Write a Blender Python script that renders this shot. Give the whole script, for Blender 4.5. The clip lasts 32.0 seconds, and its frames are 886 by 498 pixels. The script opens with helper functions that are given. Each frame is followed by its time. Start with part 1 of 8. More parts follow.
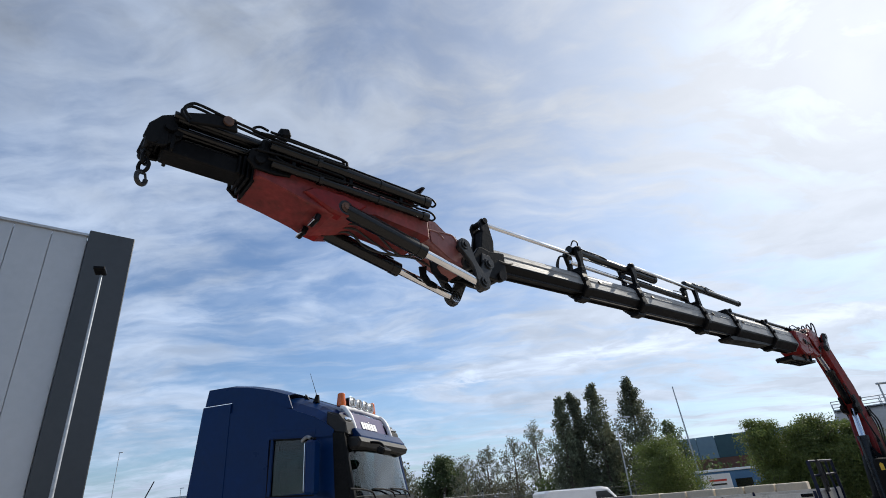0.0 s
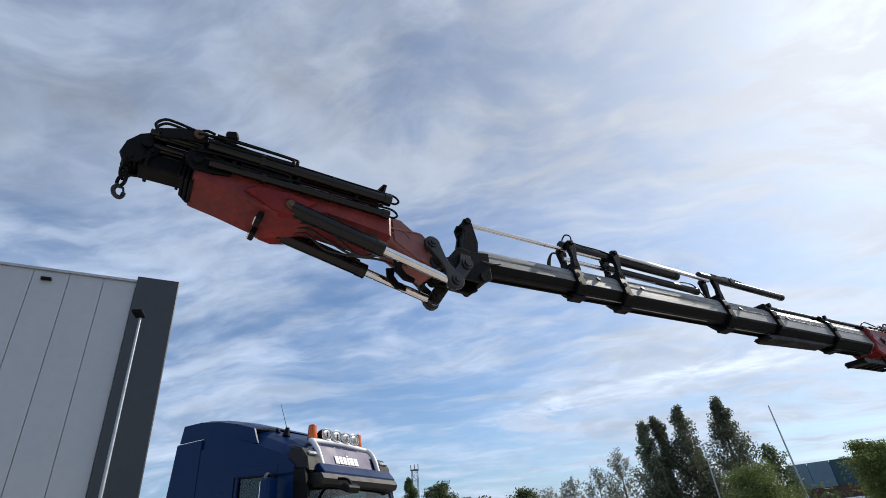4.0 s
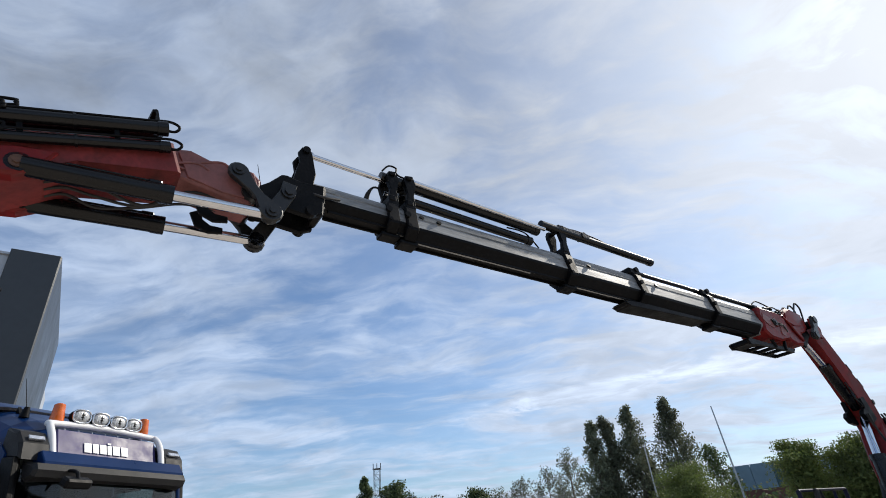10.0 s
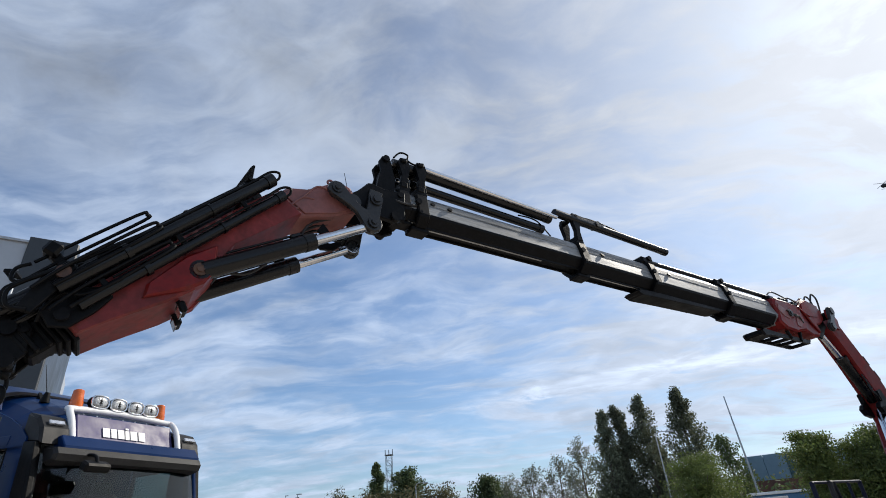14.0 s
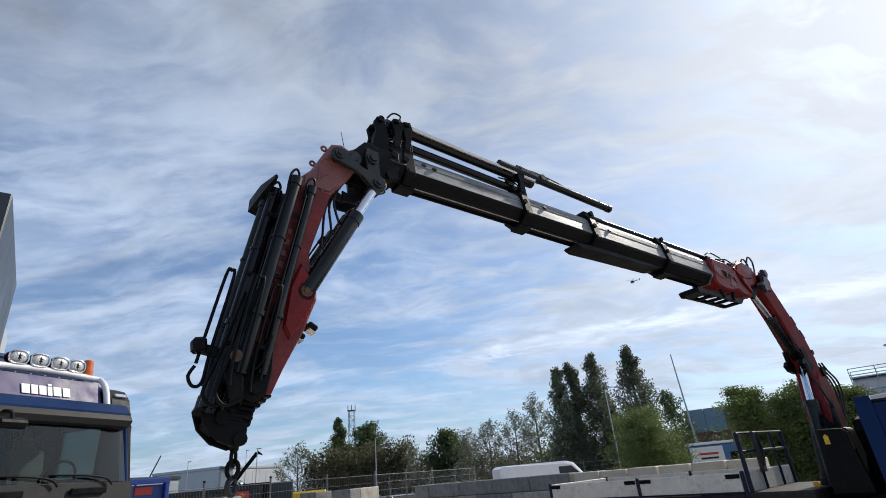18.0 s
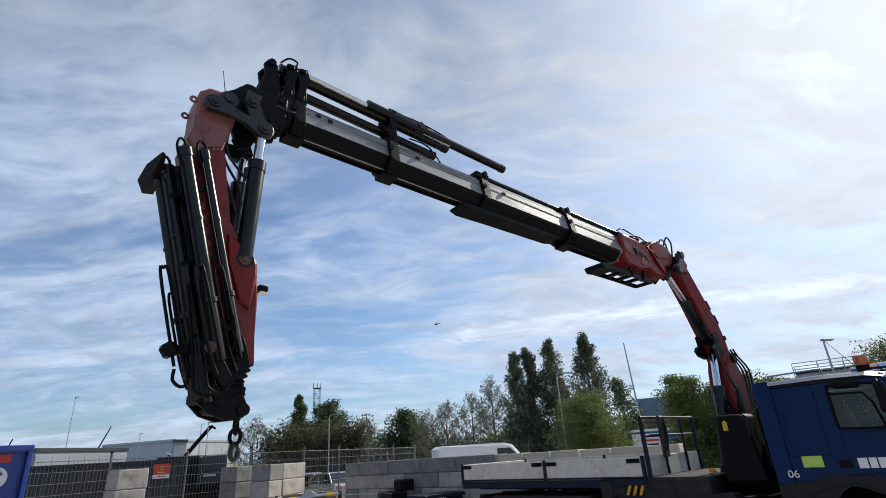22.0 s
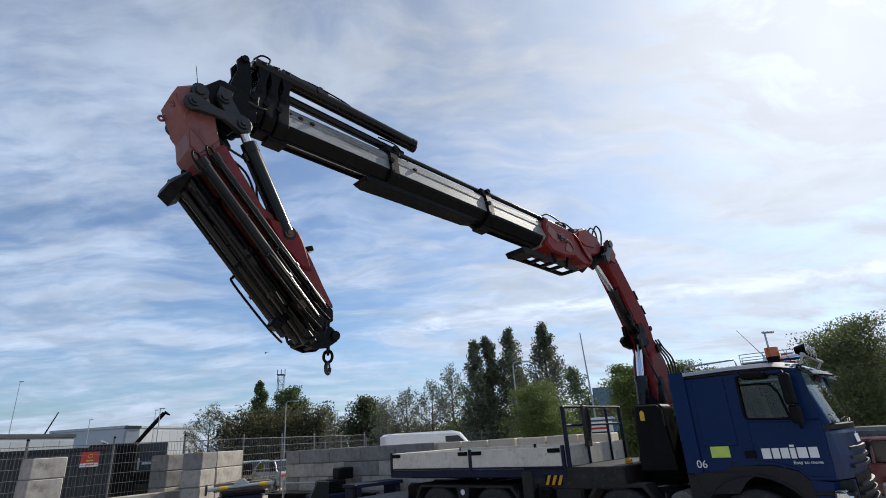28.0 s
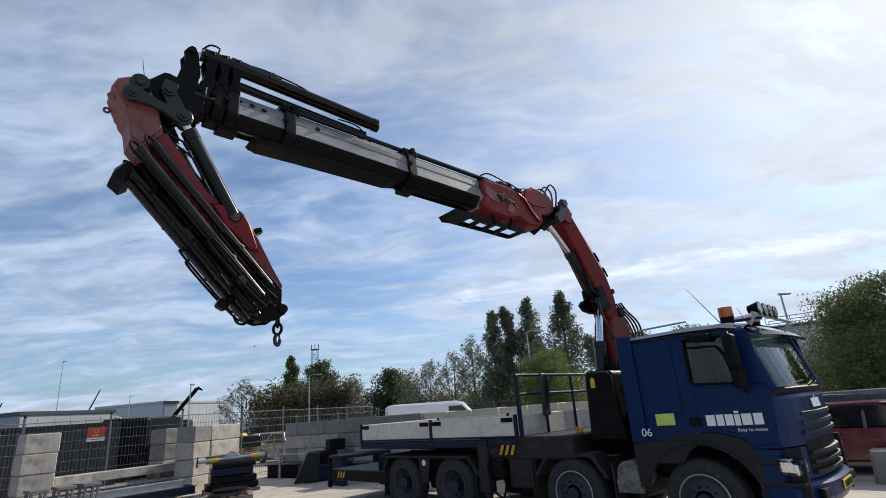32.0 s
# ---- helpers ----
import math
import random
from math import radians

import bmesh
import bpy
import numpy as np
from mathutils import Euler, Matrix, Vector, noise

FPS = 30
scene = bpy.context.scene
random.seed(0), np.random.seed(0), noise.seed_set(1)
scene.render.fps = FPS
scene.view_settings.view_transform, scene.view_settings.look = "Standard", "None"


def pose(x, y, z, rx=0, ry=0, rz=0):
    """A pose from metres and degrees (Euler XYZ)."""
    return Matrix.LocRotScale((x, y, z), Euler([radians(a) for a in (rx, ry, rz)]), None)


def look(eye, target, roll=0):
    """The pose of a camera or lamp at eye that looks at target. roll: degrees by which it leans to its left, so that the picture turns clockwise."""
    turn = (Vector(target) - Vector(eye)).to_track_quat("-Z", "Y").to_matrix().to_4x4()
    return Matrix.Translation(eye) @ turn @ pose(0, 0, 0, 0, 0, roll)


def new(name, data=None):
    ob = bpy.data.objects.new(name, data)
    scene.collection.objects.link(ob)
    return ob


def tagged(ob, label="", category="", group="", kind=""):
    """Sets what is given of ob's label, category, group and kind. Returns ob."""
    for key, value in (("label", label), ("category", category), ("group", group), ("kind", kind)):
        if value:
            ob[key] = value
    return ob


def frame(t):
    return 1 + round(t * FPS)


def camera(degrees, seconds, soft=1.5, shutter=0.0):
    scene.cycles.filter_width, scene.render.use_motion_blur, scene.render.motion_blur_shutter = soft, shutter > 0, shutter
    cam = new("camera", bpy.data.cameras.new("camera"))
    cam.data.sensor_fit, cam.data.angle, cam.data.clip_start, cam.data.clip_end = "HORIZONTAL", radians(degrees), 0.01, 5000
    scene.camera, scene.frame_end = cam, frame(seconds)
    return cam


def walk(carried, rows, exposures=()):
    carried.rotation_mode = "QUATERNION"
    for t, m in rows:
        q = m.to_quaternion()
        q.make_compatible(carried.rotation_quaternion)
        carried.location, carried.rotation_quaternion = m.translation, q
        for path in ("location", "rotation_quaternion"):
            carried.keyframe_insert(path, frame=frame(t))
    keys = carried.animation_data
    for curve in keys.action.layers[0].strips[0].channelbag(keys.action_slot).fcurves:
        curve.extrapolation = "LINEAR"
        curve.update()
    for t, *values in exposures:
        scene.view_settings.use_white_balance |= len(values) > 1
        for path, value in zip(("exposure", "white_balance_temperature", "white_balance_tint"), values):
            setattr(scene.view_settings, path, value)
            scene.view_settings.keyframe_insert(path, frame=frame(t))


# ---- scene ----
cam = camera(81.38, 32.0, soft=0.95)
PATH = [
    (0.0, pose(0.003, 0.000, 2.234, 116.30, 4.89, -0.51)),
    (0.5, pose(0.289, 0.204, 2.223, 117.28, 4.62, 1.25)),
    (1.0, pose(0.588, 0.359, 2.206, 117.92, 4.45, 2.93)),
    (1.5, pose(0.840, 0.528, 2.214, 118.65, 4.37, 5.05)),
    (2.0, pose(1.039, 0.704, 2.210, 119.42, 4.31, 7.77)),
    (2.5, pose(1.234, 0.836, 2.211, 120.39, 4.29, 10.43)),
    (4.5, pose(1.799, 1.054, 2.188, 119.91, 5.50, 6.98)),
    (5.0, pose(1.966, 1.238, 2.152, 119.20, 5.73, 3.91)),
    (5.5, pose(2.209, 1.476, 2.150, 118.95, 5.74, 1.97)),
    (6.0, pose(2.533, 1.651, 2.142, 119.09, 5.72, 1.14)),
    (6.5, pose(2.838, 1.856, 2.124, 119.47, 5.27, 1.49)),
    (7.0, pose(3.081, 2.103, 2.130, 119.69, 4.72, 2.73)),
    (7.5, pose(3.333, 2.289, 2.104, 119.96, 4.30, 4.44)),
    (8.0, pose(3.511, 2.466, 2.113, 120.13, 4.17, 6.04)),
    (8.5, pose(3.589, 2.662, 2.111, 120.23, 4.34, 7.07)),
    (9.0, pose(3.654, 2.775, 2.107, 120.28, 4.59, 7.19)),
    (9.5, pose(3.722, 2.821, 2.118, 120.12, 4.83, 6.51)),
    (10.0, pose(3.747, 2.849, 2.115, 119.86, 4.99, 5.47)),
    (10.5, pose(3.754, 2.854, 2.113, 119.60, 5.14, 4.35)),
    (11.0, pose(3.760, 2.853, 2.112, 119.32, 5.43, 3.42)),
    (11.5, pose(3.768, 2.855, 2.114, 119.05, 5.77, 3.15)),
    (12.0, pose(3.767, 2.867, 2.114, 118.83, 5.93, 3.39)),
    (12.5, pose(3.765, 2.875, 2.117, 118.77, 5.69, 3.88)),
    (13.0, pose(3.763, 2.872, 2.120, 118.84, 5.21, 4.38)),
    (13.5, pose(3.760, 2.858, 2.131, 118.87, 4.70, 5.16)),
    (14.0, pose(3.754, 2.851, 2.132, 118.69, 4.24, 6.55)),
    (14.5, pose(3.737, 2.841, 2.123, 118.40, 4.00, 8.45)),
    (16.5, pose(3.909, 2.882, 2.093, 116.52, 4.12, 8.52)),
    (17.0, pose(4.026, 2.925, 2.087, 115.62, 4.19, 6.47)),
    (17.5, pose(4.070, 2.986, 2.100, 114.77, 4.68, 4.51)),
    (18.0, pose(4.072, 3.012, 2.108, 113.95, 4.96, 2.62)),
    (18.5, pose(4.109, 3.008, 2.116, 113.30, 5.24, 0.92)),
    (19.0, pose(4.160, 3.037, 2.117, 112.71, 5.24, -0.73)),
    (19.5, pose(4.255, 3.080, 2.104, 112.24, 5.13, -1.91)),
    (20.0, pose(4.388, 3.237, 2.073, 111.93, 4.86, -2.38)),
    (20.5, pose(4.564, 3.397, 2.055, 111.83, 4.41, -2.14)),
    (21.0, pose(4.850, 3.476, 2.020, 111.85, 3.98, -1.64)),
    (21.5, pose(5.137, 3.549, 2.016, 111.89, 3.60, -1.14)),
    (22.0, pose(5.380, 3.711, 1.964, 111.82, 3.47, -0.97)),
    (22.5, pose(5.603, 3.753, 1.952, 111.56, 3.52, -1.15)),
    (23.0, pose(5.795, 3.704, 1.945, 111.28, 3.73, -1.67)),
    (23.5, pose(5.865, 3.695, 1.943, 111.04, 3.84, -2.35)),
    (24.0, pose(5.889, 3.690, 1.935, 111.01, 3.82, -3.14)),
    (24.5, pose(5.909, 3.681, 1.938, 111.21, 3.74, -3.83)),
    (26.5, pose(5.939, 3.683, 1.954, 111.16, 3.79, -4.75)),
    (27.0, pose(5.999, 3.701, 1.951, 110.83, 3.66, -4.99)),
    (27.5, pose(6.105, 3.825, 1.945, 110.55, 3.46, -4.94)),
    (28.0, pose(6.245, 4.007, 1.960, 110.31, 3.40, -4.54)),
    (28.5, pose(6.520, 4.136, 1.933, 110.18, 3.39, -3.85)),
    (29.0, pose(6.897, 4.254, 1.900, 110.03, 3.38, -2.89)),
    (29.5, pose(7.215, 4.402, 1.873, 109.64, 3.53, -1.90)),
    (30.0, pose(7.516, 4.421, 1.861, 109.03, 3.57, -1.19)),
    (30.5, pose(7.721, 4.371, 1.871, 108.35, 3.70, -0.87)),
    (31.0, pose(7.788, 4.380, 1.871, 107.69, 3.99, -0.85)),
    (31.5, pose(7.793, 4.379, 1.871, 107.37, 4.11, -0.95)),
    (32.0, pose(7.798, 4.383, 1.876, 107.54, 4.27, -0.84)),
]
walk(cam, PATH)

# ---- light ----
SUN_DIR = Vector((0.66, 0.50, 0.62)).normalized()
SUN_EL = math.asin(SUN_DIR.z)
SUN_AZ = math.atan2(SUN_DIR.x, SUN_DIR.y)
TRAIL = (-0.080, -0.205, 0.9755)
sun = new("sun", bpy.data.lights.new("sun", "SUN"))
sun.data.energy, sun.data.angle, sun.data.color = 4.0, radians(1.2), (1.0, 0.93, 0.82)
sun.matrix_world = look(SUN_DIR * 60, (0, 0, 0))


def build_world():
    """Hazy blue sky with streaked high cloud, brighter round the veiled sun."""
    w = bpy.data.worlds.new("sky")
    scene.world = w
    w.use_nodes = True
    nt = w.node_tree
    nt.nodes.clear()
    N, L = nt.nodes.new, nt.links.new
    out, bg = N("ShaderNodeOutputWorld"), N("ShaderNodeBackground")
    sky = N("ShaderNodeTexSky")
    sky.sky_type, sky.sun_disc = "NISHITA", False
    sky.sun_elevation, sky.sun_rotation = SUN_EL, SUN_AZ
    sky.air_density, sky.dust_density, sky.ozone_density = 1.0, 1.2, 2.5
    tc = N("ShaderNodeTexCoord")
    sep = N("ShaderNodeSeparateXYZ")
    L(tc.outputs["Generated"], sep.inputs[0])

    def m(op, a, b=None, clamp=False):
        n = N("ShaderNodeMath")
        n.operation, n.use_clamp = op, clamp
        for i, v in enumerate((a, b)):
            if v is None:
                continue
            if isinstance(v, (int, float)):
                n.inputs[i].default_value = v
            else:
                L(v, n.inputs[i])
        return n.outputs[0]

    up = m("ADD", m("MAXIMUM", sep.outputs[2], 0.0), 0.16)
    px, py = m("DIVIDE", sep.outputs[0], up), m("DIVIDE", sep.outputs[1], up)
    comb = N("ShaderNodeCombineXYZ")
    L(px, comb.inputs[0]), L(py, comb.inputs[1])

    def cloud(rot, sc, scale, detail, rough, dist, lo, hi):
        mp = N("ShaderNodeMapping")
        mp.inputs["Rotation"].default_value = (0, 0, radians(rot))
        mp.inputs["Scale"].default_value = sc
        L(comb.outputs[0], mp.inputs[0])
        tx = N("ShaderNodeTexNoise")
        tx.inputs["Scale"].default_value, tx.inputs["Detail"].default_value = scale, detail
        tx.inputs["Roughness"].default_value, tx.inputs["Distortion"].default_value = rough, dist
        L(mp.outputs[0], tx.inputs["Vector"])
        mr = N("ShaderNodeMapRange")
        mr.interpolation_type = "SMOOTHSTEP"
        mr.inputs[1].default_value, mr.inputs[2].default_value = lo, hi
        L(tx.outputs[0], mr.inputs[0])
        return mr.outputs[0]

    warp = N("ShaderNodeTexNoise")
    warp.inputs["Scale"].default_value, warp.inputs["Detail"].default_value = 1.1, 4
    L(comb.outputs[0], warp.inputs["Vector"])
    wsub = N("ShaderNodeVectorMath")
    wsub.operation = "SUBTRACT"
    L(warp.outputs["Color"], wsub.inputs[0])
    wsub.inputs[1].default_value = (0.5, 0.5, 0.5)
    wsc = N("ShaderNodeVectorMath")
    wsc.operation = "SCALE"
    wsc.inputs["Scale"].default_value = 0.55
    L(wsub.outputs[0], wsc.inputs[0])
    wadd = N("ShaderNodeVectorMath")
    L(comb.outputs[0], wadd.inputs[0]), L(wsc.outputs[0], wadd.inputs[1])
    comb = wadd
    big = cloud(34, (0.7, 1.25, 1), 1.0, 7, 0.55, 0.2, 0.38, 0.60)
    streak = cloud(20, (0.55, 1.7, 1), 2.6, 10, 0.57, 0.15, 0.41, 0.63)
    fine = cloud(-30, (0.8, 1.5, 1), 6.0, 9, 0.60, 0.15, 0.36, 0.66)
    cover = m("ADD", m("MULTIPLY", big, 0.48), m("MULTIPLY", streak, 0.34), True)
    cover = m("ADD", cover, m("MULTIPLY", fine, 0.18), True)
    crisp = N("ShaderNodeMapRange")
    crisp.interpolation_type = "SMOOTHSTEP"
    crisp.inputs[1].default_value, crisp.inputs[2].default_value = 0.08, 0.94
    L(cover, crisp.inputs[0])
    cover = crisp.outputs[0]
    # the veil gets whiter towards the sun
    dot = N("ShaderNodeVectorMath")
    dot.operation = "DOT_PRODUCT"
    L(tc.outputs["Generated"], dot.inputs[0])
    dot.inputs[1].default_value = SUN_DIR
    near = m("MAXIMUM", dot.outputs["Value"], 0.0)
    glow = m("POWER", near, 4.2)
    core = m("POWER", near, 30.0)
    cover = m("ADD", m("ADD", m("MULTIPLY", cover, 0.78), 0.08), m("MULTIPLY", glow, 0.60), True)
    hazelow = m("POWER", m("SUBTRACT", 1.0, m("MAXIMUM", sep.outputs[2], 0.0), True), 7.0)
    cover = m("ADD", cover, m("MULTIPLY", hazelow, 0.28), True)
    # thin cloud lit through, with grey undersides at two scales and a thicker grey bank overhead
    bright = m("ADD", m("ADD", 0.70, m("MULTIPLY", glow, 0.17)), m("MULTIPLY", core, 0.06))
    shade = cloud(48, (0.8, 1.2, 1), 1.5, 7, 0.58, 0.3, 0.34, 0.66)
    puff = cloud(-12, (0.9, 1.3, 1), 4.2, 8, 0.58, 0.5, 0.34, 0.66)
    tone = m("ADD", 0.75, m("ADD", m("MULTIPLY", shade, 0.23), m("MULTIPLY", puff, 0.19)))
    lift = m("ADD", sep.outputs[2], m("MULTIPLY", m("SUBTRACT", puff, 0.5), 0.10))
    bank = N("ShaderNodeMapRange")
    bank.interpolation_type = "SMOOTHSTEP"
    bank.inputs[1].default_value, bank.inputs[2].default_value = 0.40, 0.74
    L(lift, bank.inputs[0])
    bank = m("MULTIPLY", bank.outputs[0], m("SUBTRACT", 1.0, m("MULTIPLY", glow, 0.9), True))
    thick = m("MULTIPLY", bank, m("ADD", 0.25, m("MULTIPLY", m("SUBTRACT", 1.0, m("MULTIPLY", shade, big)), 0.75)))
    tone = m("MULTIPLY", tone, m("SUBTRACT", 1.0, m("MULTIPLY", thick, 0.64)))
    cover = m("ADD", cover, m("MULTIPLY", thick, 0.30), True)
    # shade fades where the veil is lit through from behind
    flat = m("MULTIPLY", glow, 0.75, True)
    tone = m("ADD", m("MULTIPLY", tone, m("SUBTRACT", 1.0, flat)), flat)
    bright = m("MULTIPLY", bright, tone)
    # one long spread-out vapour trail low in the sky
    line = N("ShaderNodeVectorMath")
    line.operation = "DOT_PRODUCT"
    L(tc.outputs["Generated"], line.inputs[0])
    line.inputs[1].default_value = TRAIL
    off = m("ADD", line.outputs["Value"], m("MULTIPLY", m("SUBTRACT", fine, 0.5), 0.012))
    trail = m("EXPONENT", m("MULTIPLY", m("POWER", m("DIVIDE", off, 0.012), 2.0), -1.0))
    reach = N("ShaderNodeMapRange")
    reach.interpolation_type = "SMOOTHSTEP"
    reach.inputs[1].default_value, reach.inputs[2].default_value = -0.10, 0.12
    L(sep.outputs[0], reach.inputs[0])
    trail = m("MULTIPLY", m("MULTIPLY", trail, reach.outputs[0]), m("ADD", 0.60, m("MULTIPLY", puff, 0.45)))
    trail = m("MULTIPLY", trail, m("GREATER_THAN", sep.outputs[1], 0.3))
    cover = m("ADD", cover, trail, True)
    bright = m("ADD", bright, m("MULTIPLY", trail, 0.26))
    hue = N("ShaderNodeMix")
    hue.data_type = "RGBA"
    hue.inputs["A"].default_value, hue.inputs["B"].default_value = (0.825, 0.985, 1.255, 1), (0.94, 0.985, 1.07, 1)
    L(m("ADD", m("MULTIPLY", glow, 1.05, True), m("MULTIPLY", thick, 0.30), True), hue.inputs["Factor"])
    ccol = N("ShaderNodeVectorMath")
    ccol.operation = "SCALE"
    L(hue.outputs["Result"], ccol.inputs[0])
    L(bright, ccol.inputs["Scale"])
    sk = N("ShaderNodeVectorMath")
    sk.operation = "SCALE"
    L(sky.outputs[0], sk.inputs[0])
    sk.inputs["Scale"].default_value = 0.112
    tint = N("ShaderNodeVectorMath")
    tint.operation = "MULTIPLY"
    tint.inputs[1].default_value = (0.76, 0.97, 1.16)
    L(sk.outputs[0], tint.inputs[0])
    mix = N("ShaderNodeMix")
    mix.data_type = "RGBA"
    L(m("MULTIPLY", cover, 0.95), mix.inputs["Factor"])
    L(tint.outputs[0], mix.inputs["A"]), L(ccol.outputs[0], mix.inputs["B"])
    L(mix.outputs["Result"], bg.inputs[0])
    bg.inputs[1].default_value = 1.0
    L(bg.outputs[0], out.inputs[0])


build_world()


# ---- materials ----
def mat(name, col, rough=0.5, metal=0.0, var=0.25, scale=3.0, grime=None, grime_amt=0.0, bump=0.0, bscale=40.0, coat=0.0, stretch=(1, 1, 1), spec=0.5, alpha=None, rand=0.0):
    m = bpy.data.materials.new(name)
    m.use_nodes = True
    nt = m.node_tree
    b = nt.nodes["Principled BSDF"]
    N, L = nt.nodes.new, nt.links.new
    tc = N("ShaderNodeTexCoord")
    mp = N("ShaderNodeMapping")
    mp.inputs["Scale"].default_value = stretch
    L(tc.outputs["Object"], mp.inputs[0])
    n1 = N("ShaderNodeTexNoise")
    n1.inputs["Scale"].default_value, n1.inputs["Detail"].default_value = scale, 6
    n1.inputs["Roughness"].default_value = 0.62
    L(mp.outputs[0], n1.inputs["Vector"])
    n2 = N("ShaderNodeTexNoise")
    n2.inputs["Scale"].default_value, n2.inputs["Detail"].default_value = scale * 9, 4
    L(mp.outputs[0], n2.inputs["Vector"])
    r1 = N("ShaderNodeMapRange")
    r1.inputs[1].default_value, r1.inputs[2].default_value = 0.3, 0.7
    r1.inputs[3].default_value, r1.inputs[4].default_value = 1 - var, 1 + var
    L(n1.outputs[0], r1.inputs[0])
    r2 = N("ShaderNodeMapRange")
    r2.inputs[1].default_value, r2.inputs[2].default_value = 0.3, 0.7
    r2.inputs[3].default_value, r2.inputs[4].default_value = 1 - var * 0.5, 1 + var * 0.5
    L(n2.outputs[0], r2.inputs[0])
    mu = N("ShaderNodeMath")
    mu.operation = "MULTIPLY"
    L(r1.outputs[0], mu.inputs[0]), L(r2.outputs[0], mu.inputs[1])
    val = mu.outputs[0]
    if rand:
        oi = N("ShaderNodeObjectInfo")
        gi = N("ShaderNodeNewGeometry")
        ad = N("ShaderNodeMath")
        ad.operation = "ADD"
        L(oi.outputs["Random"], ad.inputs[0]), L(gi.outputs["Random Per Island"], ad.inputs[1])
        r3 = N("ShaderNodeMapRange")
        r3.inputs[1].default_value, r3.inputs[2].default_value = 0.0, 2.0
        r3.inputs[3].default_value, r3.inputs[4].default_value = 1 - rand, 1 + rand
        L(ad.outputs[0], r3.inputs[0])
        m3 = N("ShaderNodeMath")
        m3.operation = "MULTIPLY"
        L(val, m3.inputs[0]), L(r3.outputs[0], m3.inputs[1])
        val = m3.outputs[0]
    sc = N("ShaderNodeVectorMath")
    sc.operation = "SCALE"
    sc.inputs[0].default_value = col
    L(val, sc.inputs["Scale"])
    colour = sc.outputs[0]
    if grime:
        n3 = N("ShaderNodeTexNoise")
        n3.inputs["Scale"].default_value, n3.inputs["Detail"].default_value = scale * 2.3, 8
        n3.inputs["Roughness"].default_value = 0.7
        L(mp.outputs[0], n3.inputs["Vector"])
        r4 = N("ShaderNodeMapRange")
        r4.inputs[1].default_value, r4.inputs[2].default_value = 0.62 - grime_amt * 0.3, 0.78 - grime_amt * 0.2
        r4.inputs[4].default_value = min(1.0, 0.4 + grime_amt)
        L(n3.outputs[0], r4.inputs[0])
        mx = N("ShaderNodeMix")
        mx.data_type = "RGBA"
        L(r4.outputs[0], mx.inputs["Factor"])
        L(colour, mx.inputs["A"])
        mx.inputs["B"].default_value = (*grime, 1)
        colour = mx.outputs["Result"]
    L(colour, b.inputs["Base Color"])
    rr = N("ShaderNodeMapRange")
    rr.inputs[1].default_value, rr.inputs[2].default_value = 0.3, 0.7
    rr.inputs[3].default_value, rr.inputs[4].default_value = max(0.03, rough - 0.12), min(1, rough + 0.12)
    L(n1.outputs[0], rr.inputs[0])
    L(rr.outputs[0], b.inputs["Roughness"])
    b.inputs["Metallic"].default_value = metal
    b.inputs["Specular IOR Level"].default_value = spec
    b.inputs["Coat Weight"].default_value = coat
    b.inputs["Coat Roughness"].default_value = 0.08
    if bump:
        n5 = N("ShaderNodeTexNoise")
        n5.inputs["Scale"].default_value, n5.inputs["Detail"].default_value = bscale, 5
        L(mp.outputs[0], n5.inputs["Vector"])
        bp = N("ShaderNodeBump")
        bp.inputs["Strength"].default_value, bp.inputs["Distance"].default_value = bump, 0.02
        L(n5.outputs[0], bp.inputs["Height"])
        L(bp.outputs[0], b.inputs["Normal"])
    return m


def glass(name, tint, rough=0.02, transmission=1.0):
    m = bpy.data.materials.new(name)
    m.use_nodes = True
    b = m.node_tree.nodes["Principled BSDF"]
    b.inputs["Base Color"].default_value = (*tint, 1)
    b.inputs["Roughness"].default_value = rough
    b.inputs["Transmission Weight"].default_value = transmission
    b.inputs["IOR"].default_value = 1.45
    return m


RED = mat("red_crane_paint", (0.170, 0.0095, 0.0095), 0.42, 0, 0.35, 2.5, (0.10, 0.022, 0.018), 0.38, 0.05, 30, 0.0, spec=0.25)
JIBRED = mat("dusty_red_paint", (0.175, 0.028, 0.028), 0.5, 0, 0.35, 2.0, (0.060, 0.020, 0.017), 0.45, 0.06, 30, 0.0, spec=0.25)
REDF = mat("faded_red_paint", (0.225, 0.082, 0.074), 0.5, 0, 0.25, 3.0, (0.16, 0.05, 0.04), 0.45, 0.06, 30)
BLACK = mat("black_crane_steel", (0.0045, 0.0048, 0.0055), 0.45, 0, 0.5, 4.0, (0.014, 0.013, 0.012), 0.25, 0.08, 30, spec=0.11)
TUBE = mat("black_cylinder_paint", (0.0036, 0.0039, 0.0045), 0.26, 0, 0.4, 4.0, (0.010, 0.009, 0.008), 0.2, 0.02, 30, 0.0, (0.5, 3, 3), 0.34)
RUBBER = mat("black_rubber", (0.018, 0.018, 0.019), 0.65, 0, 0.3, 6.0, None, 0, 0.05, 60)
TYRE = mat("tyre_rubber", (0.022, 0.022, 0.023), 0.8, 0, 0.3, 8.0, (0.09, 0.085, 0.075), 0.3, 0.15, 60)
CHROME = mat("chrome_rod", (0.72, 0.73, 0.75), 0.12, 1.0, 0.08, 4.0)
BOOM = mat("grey_boom_paint", (0.25, 0.258, 0.26), 0.48, 0.0, 0.50, 2.0, (0.065, 0.067, 0.068), 0.36, 0.08, 25, 0.0, (0.35, 2.5, 2.5), 0.30)
